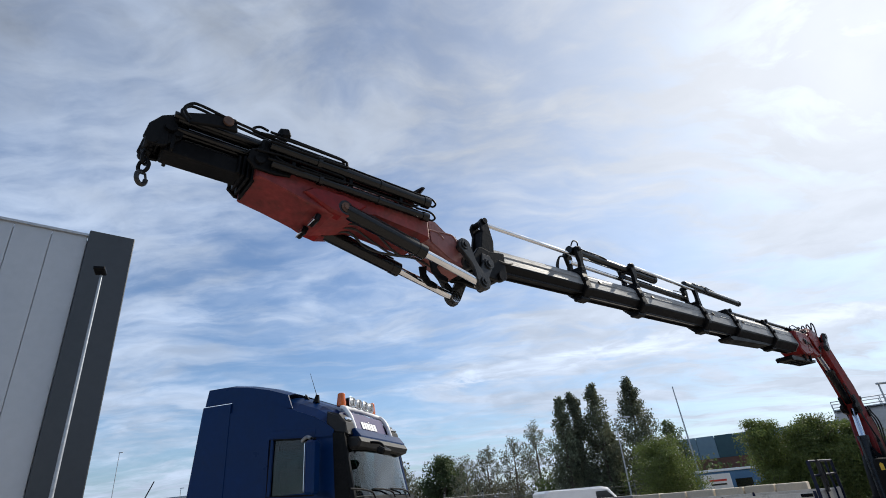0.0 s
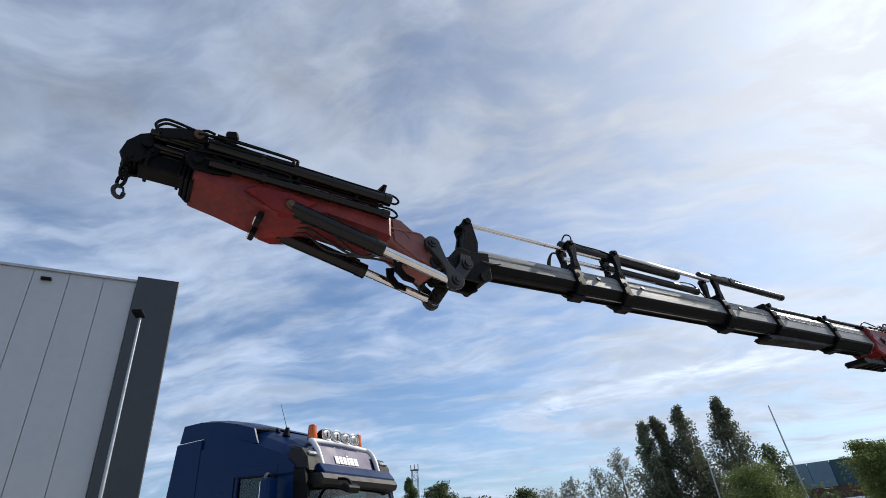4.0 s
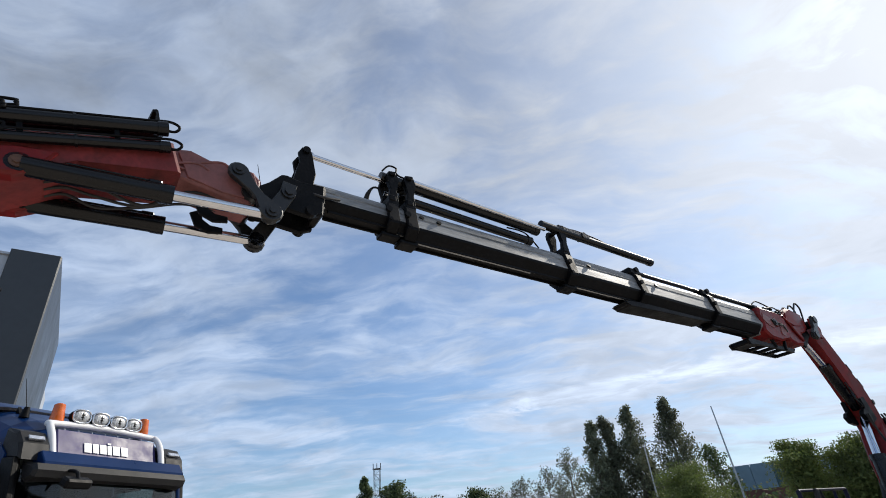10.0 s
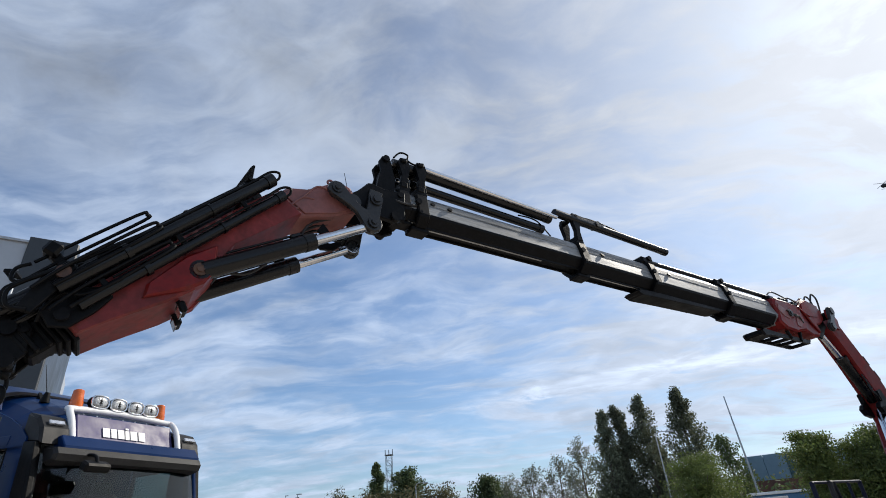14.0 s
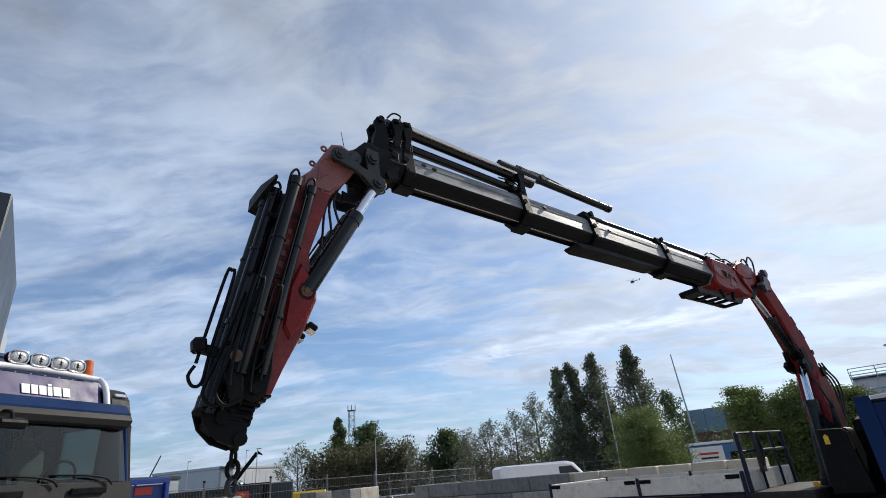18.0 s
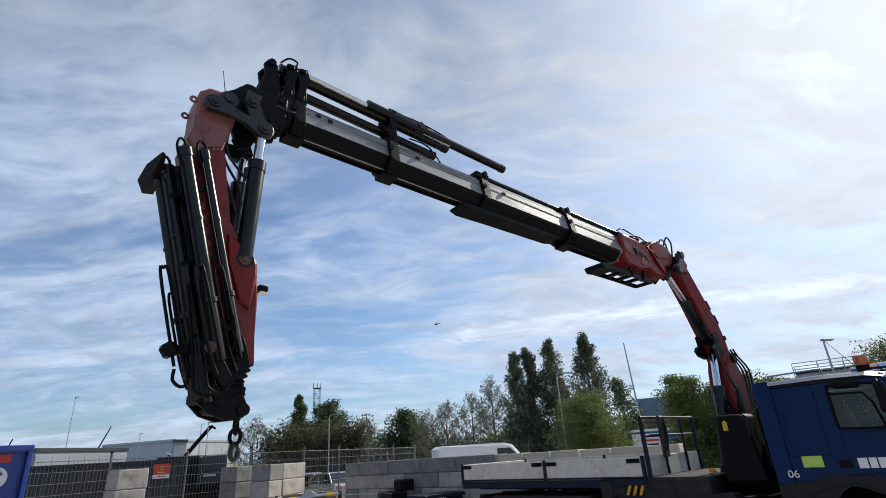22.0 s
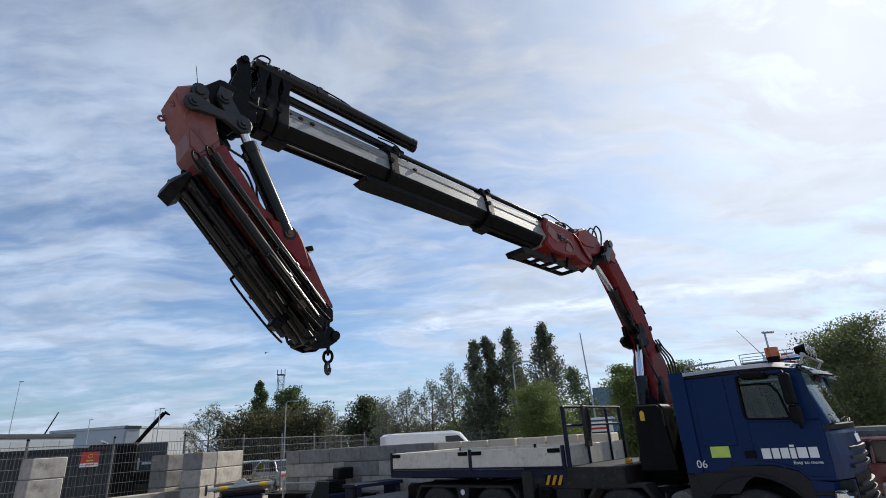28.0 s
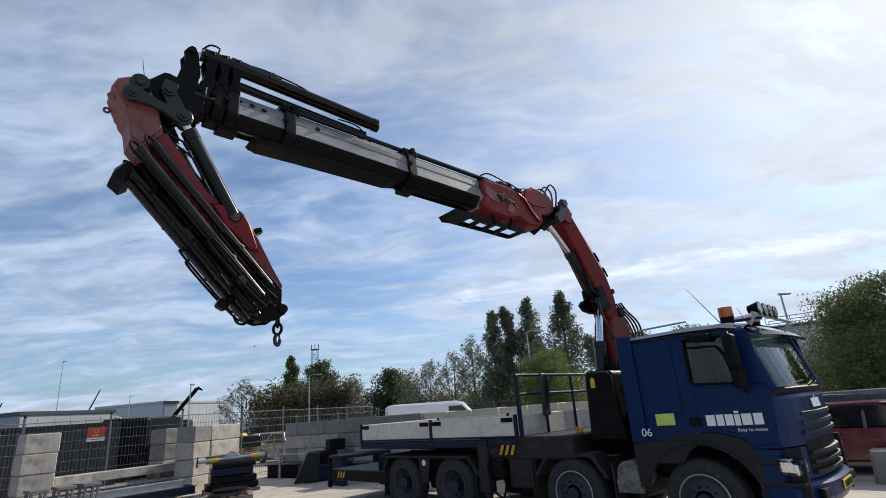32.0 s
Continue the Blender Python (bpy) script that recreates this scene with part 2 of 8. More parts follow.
STEEL = mat("worn_grey_steel", (0.019, 0.020, 0.021), 0.38, 0.2, 0.3, 6.0, (0.02, 0.018, 0.016), 0.35, 0.08, 50)
GALV = mat("galvanised_steel", (0.42, 0.44, 0.46), 0.5, 0.7, 0.18, 5.0, None, 0, 0.04, 40)
FENCE = mat("weathered_fence_wire", (0.16, 0.165, 0.17), 0.6, 0.4, 0.2, 5.0)
RIM = mat("dirty_wheel_rim", (0.040, 0.042, 0.048), 0.6, 0.2, 0.35, 6.0, (0.03, 0.028, 0.025), 0.45)
HUB = mat("dark_blue_wheel_hub", (0.008, 0.014, 0.038), 0.5, 0, 0.3, 6.0, (0.02, 0.02, 0.02), 0.35)
STRIPE = mat("orange_hazard_stripe", (0.62, 0.30, 0.02), 0.5, 0, 0.15, 8.0)
RUST = mat("rusty_pin", (0.10, 0.052, 0.034), 0.7, 0.1, 0.4, 10.0)
BLUE = mat("dark_blue_truck_paint", (0.0008, 0.0185, 0.082), 0.36, 0, 0.12, 1.5, (0.003, 0.020, 0.072), 0.25, 0.0, 30, 0.05, spec=0.15)
BLUED = mat("blue_chassis_paint", (0.008, 0.013, 0.036), 0.55, 0, 0.3, 3.0, (0.03, 0.03, 0.03), 0.3, 0.05, 30, spec=0.22)
GREYPL = mat("dark_grey_plastic", (0.014, 0.0145, 0.016), 0.5, 0, 0.25, 5.0, (0.035, 0.034, 0.033), 0.25, 0.08, 80, spec=0.25)
CHASSIS = mat("grey_brown_chassis", (0.024, 0.022, 0.021), 0.65, 0.0, 0.35, 4.0, (0.07, 0.062, 0.054), 0.3, 0.08, 40, spec=0.25)
TANKG = mat("dirty_tank_paint", (0.20, 0.185, 0.165), 0.6, 0, 0.3, 4.0, (0.05, 0.045, 0.04), 0.5, 0.06, 30, spec=0.25)
BEIGE = mat("beige_bed_panel", (0.64, 0.60, 0.53), 0.55, 0, 0.12, 3.0, (0.26, 0.24, 0.20), 0.3, 0.05, 30)
WHITE = mat("white_paint", (0.78, 0.79, 0.80), 0.4, 0, 0.05, 2.0, None, 0, 0, 30, 0.2)
WHITEM = mat("white_lettering", (0.80, 0.80, 0.80), 0.5, 0, 0.04, 4.0)
ORANGE = mat("orange_beacon_lens", (0.60, 0.12, 0.008), 0.2, 0, 0.15, 20.0, None, 0, 0.1, 90, 0.5)
YELLOW = mat("yellow_paint", (0.72, 0.46, 0.03), 0.5, 0, 0.2, 5.0, (0.2, 0.15, 0.06), 0.25, 0.04, 40)
LIME = mat("lime_sticker", (0.50, 0.66, 0.12), 0.45, 0, 0.08, 4.0)
PURPLE = mat("violet_blue_sign_panel", (0.050, 0.042, 0.135), 0.45, 0, 0.15, 4.0, (0.06, 0.06, 0.11), 0.2, 0, 30, 0.0, spec=0.25)
REDSIGN = mat("red_sign", (0.52, 0.05, 0.035), 0.5, 0, 0.08, 4.0)
LAMPW = mat("pale_lamp_bowl", (0.42, 0.43, 0.44), 0.30, 0.35, 0.25, 30.0, None, 0, 0.2, 60)
LAMPG = mat("lamp_reflector", (0.75, 0.76, 0.78), 0.12, 0.9, 0.2, 25.0)
CONC = mat("concrete", (0.45, 0.415, 0.365), 0.85, 0, 0.26, 1.6, (0.19, 0.175, 0.15), 0.50, 0.25, 18, rand=0.16)
CONCD = mat("dark_weathered_concrete", (0.25, 0.245, 0.235), 0.88, 0, 0.22, 1.4, (0.12, 0.115, 0.10), 0.5, 0.25, 18, rand=0.2)
SLAB = mat("pale_concrete_paving", (0.50, 0.43, 0.355), 0.85, 0, 0.14, 0.5, (0.25, 0.23, 0.20), 0.4, 0.12, 12, rand=0.06)
ASPH = mat("grey_asphalt", (0.13, 0.128, 0.122), 0.9, 0, 0.25, 0.3, (0.20, 0.19, 0.17), 0.3, 0.2, 25)
PANEL = mat("light_grey_cladding", (0.44, 0.46, 0.48), 0.42, 0.15, 0.05, 0.5, None, 0, 0, 30, 0)
PANELD = mat("anthracite_cladding", (0.040, 0.046, 0.052), 0.42, 0.1, 0.12, 0.5, None, 0, 0, 30, 0)
GREYCLAD = mat("grey_warehouse_cladding", (0.30, 0.33, 0.36), 0.5, 0, 0.10, 0.3)
TEAL = mat("dark_teal_cladding", (0.035, 0.095, 0.115), 0.5, 0, 0.12, 0.3)
BLUEGREY = mat("blue_grey_cladding", (0.20, 0.30, 0.37), 0.5, 0, 0.10, 0.3)
BRICKB = mat("brown_brick_band", (0.16, 0.075, 0.055), 0.8, 0, 0.3, 2.0, None, 0, 0.1, 15)
TANKM = mat("grey_tank_shell", (0.46, 0.44, 0.42), 0.5, 0.2, 0.12, 0.4, (0.30, 0.27, 0.24), 0.4, 0, 30)
MAROON = mat("maroon_car_paint", (0.17, 0.022, 0.026), 0.22, 0, 0.08, 2.0, None, 0, 0, 30, 0.8)
SILVER = mat("silver_car_paint", (0.48, 0.50, 0.52), 0.3, 0.6, 0.06, 2.0, None, 0, 0, 30, 0.6)
GREYCAR = mat("grey_van_paint", (0.085, 0.092, 0.098), 0.3, 0.3, 0.06, 2.0, None, 0, 0, 30, 0.6)
WOOD = mat("grey_old_wood", (0.22, 0.18, 0.14), 0.85, 0, 0.3, 3.0, (0.10, 0.08, 0.06), 0.4, 0.2, 30, 0, (0.4, 4, 4))
BARK = mat("bark", (0.13, 0.105, 0.08), 0.9, 0, 0.35, 3.0, None, 0, 0.4, 20)
LEAF_POP = mat("poplar_leaves", (0.165, 0.180, 0.110), 0.7, 0, 0.35, 0.8, None, 0, 0, 30, rand=0.45)
LEAF_WIL = mat("bright_willow_leaves", (0.125, 0.165, 0.042), 0.6, 0, 0.3, 0.8, None, 0, 0, 30, rand=0.45)
LEAF_DK = mat("dark_green_leaves", (0.088, 0.118, 0.046), 0.7, 0, 0.35, 0.6, None, 0, 0, 30, rand=0.5)
LEAF_MID = mat("mid_green_leaves", (0.145, 0.170, 0.062), 0.65, 0, 0.3, 0.7, None, 0, 0, 30, rand=0.5)
LEAF_BR = mat("brownish_hedge_leaves", (0.125, 0.115, 0.058), 0.8, 0, 0.35, 0.6, None, 0, 0, 30, rand=0.5)
LEAF_GY = mat("grey_green_leaves", (0.16, 0.17, 0.115), 0.75, 0, 0.3, 0.6, None, 0, 0, 30, rand=0.5)
WINDARK = mat("dark_window_glass", (0.012, 0.014, 0.016), 0.06, 0, 0.1, 1.0, None, 0, 0, 30, 0.5)
CABGLASS = glass("cab_glass", (0.22, 0.29, 0.28))
LENS = glass("clear_lens", (0.95, 0.95, 0.95), 0.05)
INTERIOR = mat("dark_cab_interior", (0.030, 0.031, 0.033), 0.7, 0, 0.2, 4.0)
SEATG = mat("grey_seat_fabric", (0.10, 0.10, 0.105), 0.85, 0, 0.25, 8.0)


# ---- mesh tools ----
class Mesh:
    """Collects the shapes of one part."""

    def __init__(self):
        self.v, self.f, self.smooth = [], [], []

    def add(self, verts, faces, smooth=False):
        n = len(self.v)
        self.v += [tuple(p) for p in verts]
        self.f += [tuple(i + n for i in q) for q in faces]
        self.smooth += [smooth] * len(faces)
        return self

    def box(self, c, size, rot=None, bev=0.0):
        """Box with chamfered edges."""
        x, y, z = (s / 2 for s in size)
        b = min(bev, x * 0.45, y * 0.45, z * 0.45)
        if b <= 0:
            pts = [(sx * x, sy * y, sz * z) for sx in (-1, 1) for sy in (-1, 1) for sz in (-1, 1)]
            fs = [(0, 1, 3, 2), (4, 6, 7, 5), (0, 4, 5, 1), (2, 3, 7, 6), (0, 2, 6, 4), (1, 5, 7, 3)]
        else:
            pts, fs = [], []
            idx = {}
            for sx in (-1, 1):
                for sy in (-1, 1):
                    for sz in (-1, 1):
                        for k in range(3):
                            p = [sx * (x - b), sy * (y - b), sz * (z - b)]
                            p[k] = (sx * x, sy * y, sz * z)[k]
                            idx[sx, sy, sz, k] = len(pts)
                            pts.append(p)
            for k in range(3):
                o = [i for i in range(3) if i != k]
                for s in (-1, 1):
                    loop = []
                    for a, c2 in ((-1, -1), (1, -1), (1, 1), (-1, 1)):
                        q = [0, 0, 0]
                        q[k], q[o[0]], q[o[1]] = s, a, c2
                        loop.append(idx[(*q, k)])
                    fs.append(tuple(loop) if (s > 0) == (k != 1) else tuple(loop[::-1]))
            for k in range(3):
                o = [i for i in range(3) if i != k]
                for a in (-1, 1):
                    for c2 in (-1, 1):
                        q0, q1 = [0, 0, 0], [0, 0, 0]
                        q0[k], q0[o[0]], q0[o[1]] = -1, a, c2
                        q1[k], q1[o[0]], q1[o[1]] = 1, a, c2
                        fs.append((idx[(*q0, o[0])], idx[(*q1, o[0])], idx[(*q1, o[1])], idx[(*q0, o[1])]))
            for sx in (-1, 1):
                for sy in (-1, 1):
                    for sz in (-1, 1):
                        fs.append(tuple(idx[sx, sy, sz, k] for k in range(3)))
        R = rot.to_matrix() if isinstance(rot, Euler) else (rot or Matrix.Identity(3))
        return self.add([R @ Vector(p) + Vector(c) for p in pts], fs)

    def cyl(self, p, q, r, r2=None, n=14, caps=True):
        p, q = Vector(p), Vector(q)
        r2 = r if r2 is None else r2
        d = (q - p).normalized()
        a = d.orthogonal().normalized()
        b = d.cross(a)
        vs, fs = [], []
        for i in range(n):
            t = 2 * math.pi * i / n
            o = a * math.cos(t) + b * math.sin(t)
            vs += [p + o * r, q + o * r2]
        for i in range(n):
            j = (i + 1) % n
            fs.append((2 * i, 2 * j, 2 * j + 1, 2 * i + 1))
        self.add(vs, fs, True)
        if caps:
            self.add(vs[0::2], [tuple(range(n))[::-1]])
            self.add(vs[1::2], [tuple(range(n))])
        return self

    def tube(self, pts, r, n=7, closed=False):
        pts = [Vector(p) for p in pts]
        k = len(pts)
        rings = []
        a = None
        for i, p in enumerate(pts):
            nxt = pts[(i + 1) % k] if (closed or i < k - 1) else p
            prv = pts[(i - 1) % k] if (closed or i > 0) else p
            d = (nxt - prv).normalized()
            a = d.orthogonal().normalized() if a is None else (a - d * a.dot(d)).normalized()
            b = d.cross(a)
            rings.append([p + (a * math.cos(2 * math.pi * j / n) + b * math.sin(2 * math.pi * j / n)) * r for j in range(n)])
        fs = []
        for i in range(k if closed else k - 1):
            i2 = (i + 1) % k
            for j in range(n):
                j2 = (j + 1) % n
                fs.append((i * n + j, i * n + j2, i2 * n + j2, i2 * n + j))
        return self.add([p for ring in rings for p in ring], fs, True)

    def prism(self, prof, y0, y1, bev=0.0, axis="y"):
        """A side outline (x, z), counted round, drawn out across y (or x or z)."""
        n = len(prof)
        area = sum(prof[i][0] * prof[(i + 1) % n][1] - prof[(i + 1) % n][0] * prof[i][1] for i in range(n))
        if area < 0:
            prof = prof[::-1]

        def put(p, y):
            return {"y": (p[0], y, p[1]), "x": (y, p[0], p[1]), "z": (p[0], p[1], y)}[axis]

        if bev > 0:
            cx, cz = sum(p[0] for p in prof) / n, sum(p[1] for p in prof) / n
            ins = []
            for p in prof:
                d = Vector((p[0] - cx, p[1] - cz))
                ln = max(d.length, 1e-6)
                d = d * (max(ln - bev * 1.3, ln * 0.5) / ln)
                ins.append((cx + d.x, cz + d.y))
            rings = [(ins, y0), (prof, y0 + bev), (prof, y1 - bev), (ins, y1)]
        else:
            rings = [(prof, y0), (prof, y1)]
        vs = [put(p, y) for pr, y in rings for p in pr]
        fs = []
        for k in range(len(rings) - 1):
            for i in range(n):
                j = (i + 1) % n
                fs.append((k * n + i, k * n + j, (k + 1) * n + j, (k + 1) * n + i))
        fs.append(tuple(range(n))[::-1])
        fs.append(tuple((len(rings) - 1) * n + i for i in range(n)))
        return self.add(vs, fs)

    def loft(self, rings, caps=True, smooth=True):
        """Skin over rings of equal count."""
        n = len(rings[0])
        vs = [p for r in rings for p in r]
        fs = []
        for k in range(len(rings) - 1):
            for i in range(n):
                j = (i + 1) % n
                fs.append((k * n + i, k * n + j, (k + 1) * n + j, (k + 1) * n + i))
        self.add(vs, fs, smooth)
        if caps:
            self.add(rings[0], [tuple(range(n))[::-1]])
            self.add(rings[-1], [tuple(range(n))])
        return self

    def ball(self, c, r, n=10, sq=(1, 1, 1)):
        vs, fs = [], []
        m = n // 2
        for i in range(m + 1):
            t = math.pi * i / m
            for j in range(n):
                p = 2 * math.pi * j / n
                vs.append((c[0] + r * sq[0] * math.sin(t) * math.cos(p), c[1] + r * sq[1] * math.sin(t) * math.sin(p), c[2] + r * sq[2] * math.cos(t)))
        for i in range(m):
            for j in range(n):
                k = (j + 1) % n
                fs.append((i * n + j, (i + 1) * n + j, (i + 1) * n + k, i * n + k))
        return self.add(vs, fs, True)

    def data(self, name, material):
        me = bpy.data.meshes.new(name)
        me.from_pydata([tuple(p) for p in self.v], [], self.f)
        me.polygons.foreach_set("use_smooth", self.smooth)
        bm = bmesh.new()
        bm.from_mesh(me)
        bmesh.ops.recalc_face_normals(bm, faces=bm.faces)
        bm.to_mesh(me)
        bm.free()
        me.materials.append(material)
        return me


def part(name, mesh, material, parent=None, label="", at=None):
    """One mesh object, under a thing or a part when parent is given."""
    me = mesh.data(name, material) if isinstance(mesh, Mesh) else mesh
    ob = new(name, me)
    if parent is not None:
        ob.parent = parent
    if at is not None:
        ob.matrix_basis = at
    if label:
        ob["label"] = label
    return ob


def thing(name, m, label, category, group="", kind=""):
    ob = new(name)
    ob.matrix_basis = m
    ob.empty_display_size = 0.2
    return tagged(ob, label, category, group, kind)


def arc(cx, cz, r, a0, a1, n):
    return [(cx + r * math.cos(radians(a0 + (a1 - a0) * i / n)), cz + r * math.sin(radians(a0 + (a1 - a0) * i / n))) for i in range(n + 1)]


def spline(pts, k=5):
    """Rounded run of points through the given ones."""
    P = [Vector(p) for p in pts]
    P = [P[0]] + P + [P[-1]]
    out = []
    for i in range(1, len(P) - 2):
        for j in range(k):
            t = j / k
            a, b, c, d = P[i - 1], P[i], P[i + 1], P[i + 2]
            out.append(0.5 * ((2 * b) + (c - a) * t + (2 * a - 5 * b + 4 * c - d) * t * t + (3 * b - a - 3 * c + d) * t ** 3))
    out.append(P[-2])
    return out


def outward(ob):
    """Turns the faces of a closed pane outwards, so that its glass bends light the right way."""
    bm = bmesh.new()
    bm.from_mesh(ob.data)
    bmesh.ops.remove_doubles(bm, verts=bm.verts, dist=0.0004)
    bmesh.ops.recalc_face_normals(bm, faces=bm.faces)
    bm.to_mesh(ob.data)
    bm.free()
    return ob




# ---- ground and buildings ----
ground = tagged(part("ground", Mesh().box((0, 300, -0.20), (1800, 1800, 0.3)), ASPH), "grey asphalt yard and open ground", "ground", "", "structure")
pave = tagged(part("pavement", Mesh().box((4, 14, -0.045), (46, 44, 0.07)), SLAB), "pale worn concrete paving of the yard", "pavement", "", "structure")
slab_m = Mesh().box((0, 0, 0), (1.985, 1.985, 0.04), None, 0.008).data("slab", SLAB)
for i in range(14):
    for j in range(12):
        x, y = -5 + 2 * i, 10.5 + 2 * j
        part("slab", slab_m, SLAB, pave, at=pose(x, y, 0.006 * noise.noise(Vector((x * 0.4, y * 0.4, 0)))))


def facade():
    """Tall clad hall: light panels, dark corner panel, lamp mast in front of it."""
    b = thing("clad_hall", pose(-11.46, 18.66, 0, 0, 0, 218.4), "tall light grey clad hall with an anthracite corner", "building", kind="structure")
    # local x runs along the front away from the corner, local y points out of the front
    part("core", Mesh().box((14.0, -10.2, 6.25), (27.0, 20, 12.5)), PANEL, b)
    top = 12.70
    for k in range(13):
        part("panel", Mesh().box((2.10 + 1.12 * k, -0.14, top / 2 - 0.02), (1.105, 0.12, top - 0.05), None, 0.014), PANEL, b, "light grey flat cladding panel")
    part("corner_panel", Mesh().box((0.77, -0.06, 6.42), (1.52, 0.30, 12.84), None, 0.02), PANELD, b, "anthracite corner cladding")
    part("corner_return", Mesh().box((0.06, -5.0, 6.42), (0.14, 10, 12.84), None, 0.02), PANELD, b)
    part("roof_edge", Mesh().box((9.2, -0.10, 12.66), (15.8, 0.24, 0.10), None, 0.01), GALV, b)
    part("wall_lamp", Mesh().box((4.45, 0.02, 12.25), (0.34, 0.16, 0.10), None, 0.02), BLACK, b)


def mast(name, x, y, h, r, label, head="flat", lean=(0, 0), group="yard lamp posts"):
    p = thing(name, pose(x, y, 0), label, "lamp post", group)
    t = (lean[0], lean[1], h)
    part("pole", Mesh().cyl((0, 0, 0), t, r * 1.3, r * 0.8, n=10), GALV, p)
    hd = Mesh()
    if head == "flat":
        hd.box((t[0] + 0.05, t[1] - 0.18, h + 0.05), (0.34, 0.46, 0.13), Euler((radians(-6), 0, radians(20))), 0.03)
    elif head == "arm":
        hd.tube(spline([t, (t[0] + 0.1, t[1], h + 0.25), (t[0] + 0.5, t[1], h + 0.33), (t[0] + 0.9, t[1], h + 0.33)]), r * 0.6).box((t[0] + 1.05, t[1], h + 0.30), (0.55, 0.22, 0.12), None, 0.04)
    else:
        hd.box((t[0] + 0.2, t[1], h + 0.04), (0.6, 0.22, 0.10), None, 0.03)
    part("lamp_head", hd, GALV if head != "flat" else BLACK, p)
    return p


facade()
mast("lamp_mast", -10.57, 15.8, 10.0, 0.05, "tall galvanised lamp mast with a flat dark floodlight", "flat")
for x, y, h, hd in ((-48.07, 85.13, 13.4, "bar"), (-40.22, 90.0, 7.9, "bar"), (-32.5, 93.9, 9.1, "bar"), (-5.76, 62.9, 6.5, "arm"), (15.53, 45.65, 7.2, "arm"), (25.5, 29.5, 6.2, "bar"), (-20.0, 66.0, 7.0, "bar")):
    mast("street_lamp", x, y, h, 0.055, "slim grey street lamp beyond the yard", hd, group="street lamps")
leaning = thing("flag_pole", pose(22.9, 48.6, 0), "tall slim leaning pole behind the trees", "pole")
part("pole", Mesh().cyl((0, 0, 0), (-0.50, -0.4, 10.1), 0.10, 0.05, n=8), GALV, leaning)


def shed(name, corner, yaw, size, wall, roofm, label, bays=6, doors=()):
    """Flat-roofed hall with a parapet, clad in bays; local x along the front, y into depth."""
    b = thing(name, pose(*corner, 0, 0, 0, yaw), label, "building", kind="structure")
    lx, ly, h = size
    part("wall", Mesh().box((lx / 2, ly / 2, h / 2), (lx, ly, h)), wall, b)
    w = lx / bays
    for i in range(bays):
        part("panel", Mesh().box((w * (i + 0.5), -0.03, h / 2 - 0.2), (w * 0.985, 0.08, h - 0.5), None, 0.015), wall, b)
    part("roof_edge", Mesh().box((lx / 2, ly / 2, h + 0.1), (lx + 0.3, ly + 0.3, 0.42), None, 0.03), roofm, b)
    for x, dw, dh in doors:
        part("roller_door", Mesh().box((x, -0.06, dh / 2), (dw, 0.10, dh), None, 0.02), PANELD, b)
    return b


shed("warehouse", (-37.0, 63.6), 72, (11.6, 24, 5.0), GREYCLAD, PANELD, "low grey warehouse with a dark roof edge", 6, ((4.5, 3, 3.2),))
shed("warehouse", (-53.0, 107.0), -40, (22.2, 2.0, 6.6), GREYCLAD, PANELD, "grey warehouse with a dark fascia and a loading dock", 9, ((15, 2.6, 3.2), (19.4, 1.6, 4.4)))
shed("warehouse", (-35.9, 92.9), 75, (17.6, 14, 6.7), PANEL, GALV, "pale grey flat-roofed warehouse wall", 9)
part_row = thing("striped_hall", pose(28.8, 64.6, 0, 0, 0, -28), "teal and blue-grey striped industrial hall with a brick base", "building", kind="structure")
part("wall", Mesh().box((14, 6.3, 3.2), (28, 12, 6.4)), TEAL, part_row)
for i in range(14):
    part("panel", Mesh().box((1.0 + 2 * i, 0.22, 5.4), (1.96, 0.12, 2.4), None, 0.02), BLUEGREY if i % 4 in (0, 1) else TEAL, part_row, "blue-grey panel" if i % 4 in (0, 1) else "")
part("brick_base", Mesh().box((14, 0.15, 2.1), (28, 0.3, 4.2)), BRICKB, part_row, "brown brick base")
for i in range(6):
    part("window", Mesh().box((3 + 4.4 * i, -0.02, 2.3), (2.2, 0.08, 1.2), None, 0.02), WINDARK, part_row)


def tank():
    t = thing("storage_tank", pose(39.0, 52.0, 0, 0, 0, -38), "large grey horizontal storage tank with a railed walkway", "tank")
    prof = [(2.4 * math.cos(a), 2.4 * math.sin(a)) for a in np.linspace(0, 2 * math.pi, 33)[:-1]]
    sh = Mesh().loft([[(0.0, 0.6 * y, 4.7 + 0.6 * z) for y, z in prof], [(0.35, 0.9 * y, 4.7 + 0.9 * z) for y, z in prof], [(0.8, y, 4.7 + z) for y, z in prof], [(22, y, 4.7 + z) for y, z in prof]])
    part("shell", sh, TANKM, t, "dull grey steel shell")
    for x in (2, 7.5, 13, 18.5):
        part("saddle", Mesh().box((x, 0, 1.3), (0.5, 3.6, 2.6), None, 0.05), CONC, t)
        part("hoop", Mesh().cyl((x - 0.06, 0, 4.7), (x + 0.06, 0, 4.7), 2.43, n=32), GALV, t)
    for i in range(12):
        for y in (-1.5, 1.5):
            part("post", Mesh().cyl((0.3 + 1.9 * i, y, 6.5), (0.3 + 1.9 * i, y, 7.75), 0.035, n=6), GALV, t)
    for y in (-1.5, 1.5):
        for z in (7.2, 7.75):
            part("rail", Mesh().cyl((0.3, y, z), (21.2, y, z), 0.04, n=6), GALV, t)
    part("walkway", Mesh().box((10.8, 0, 7.0), (21, 2.6, 0.10)), GALV, t)


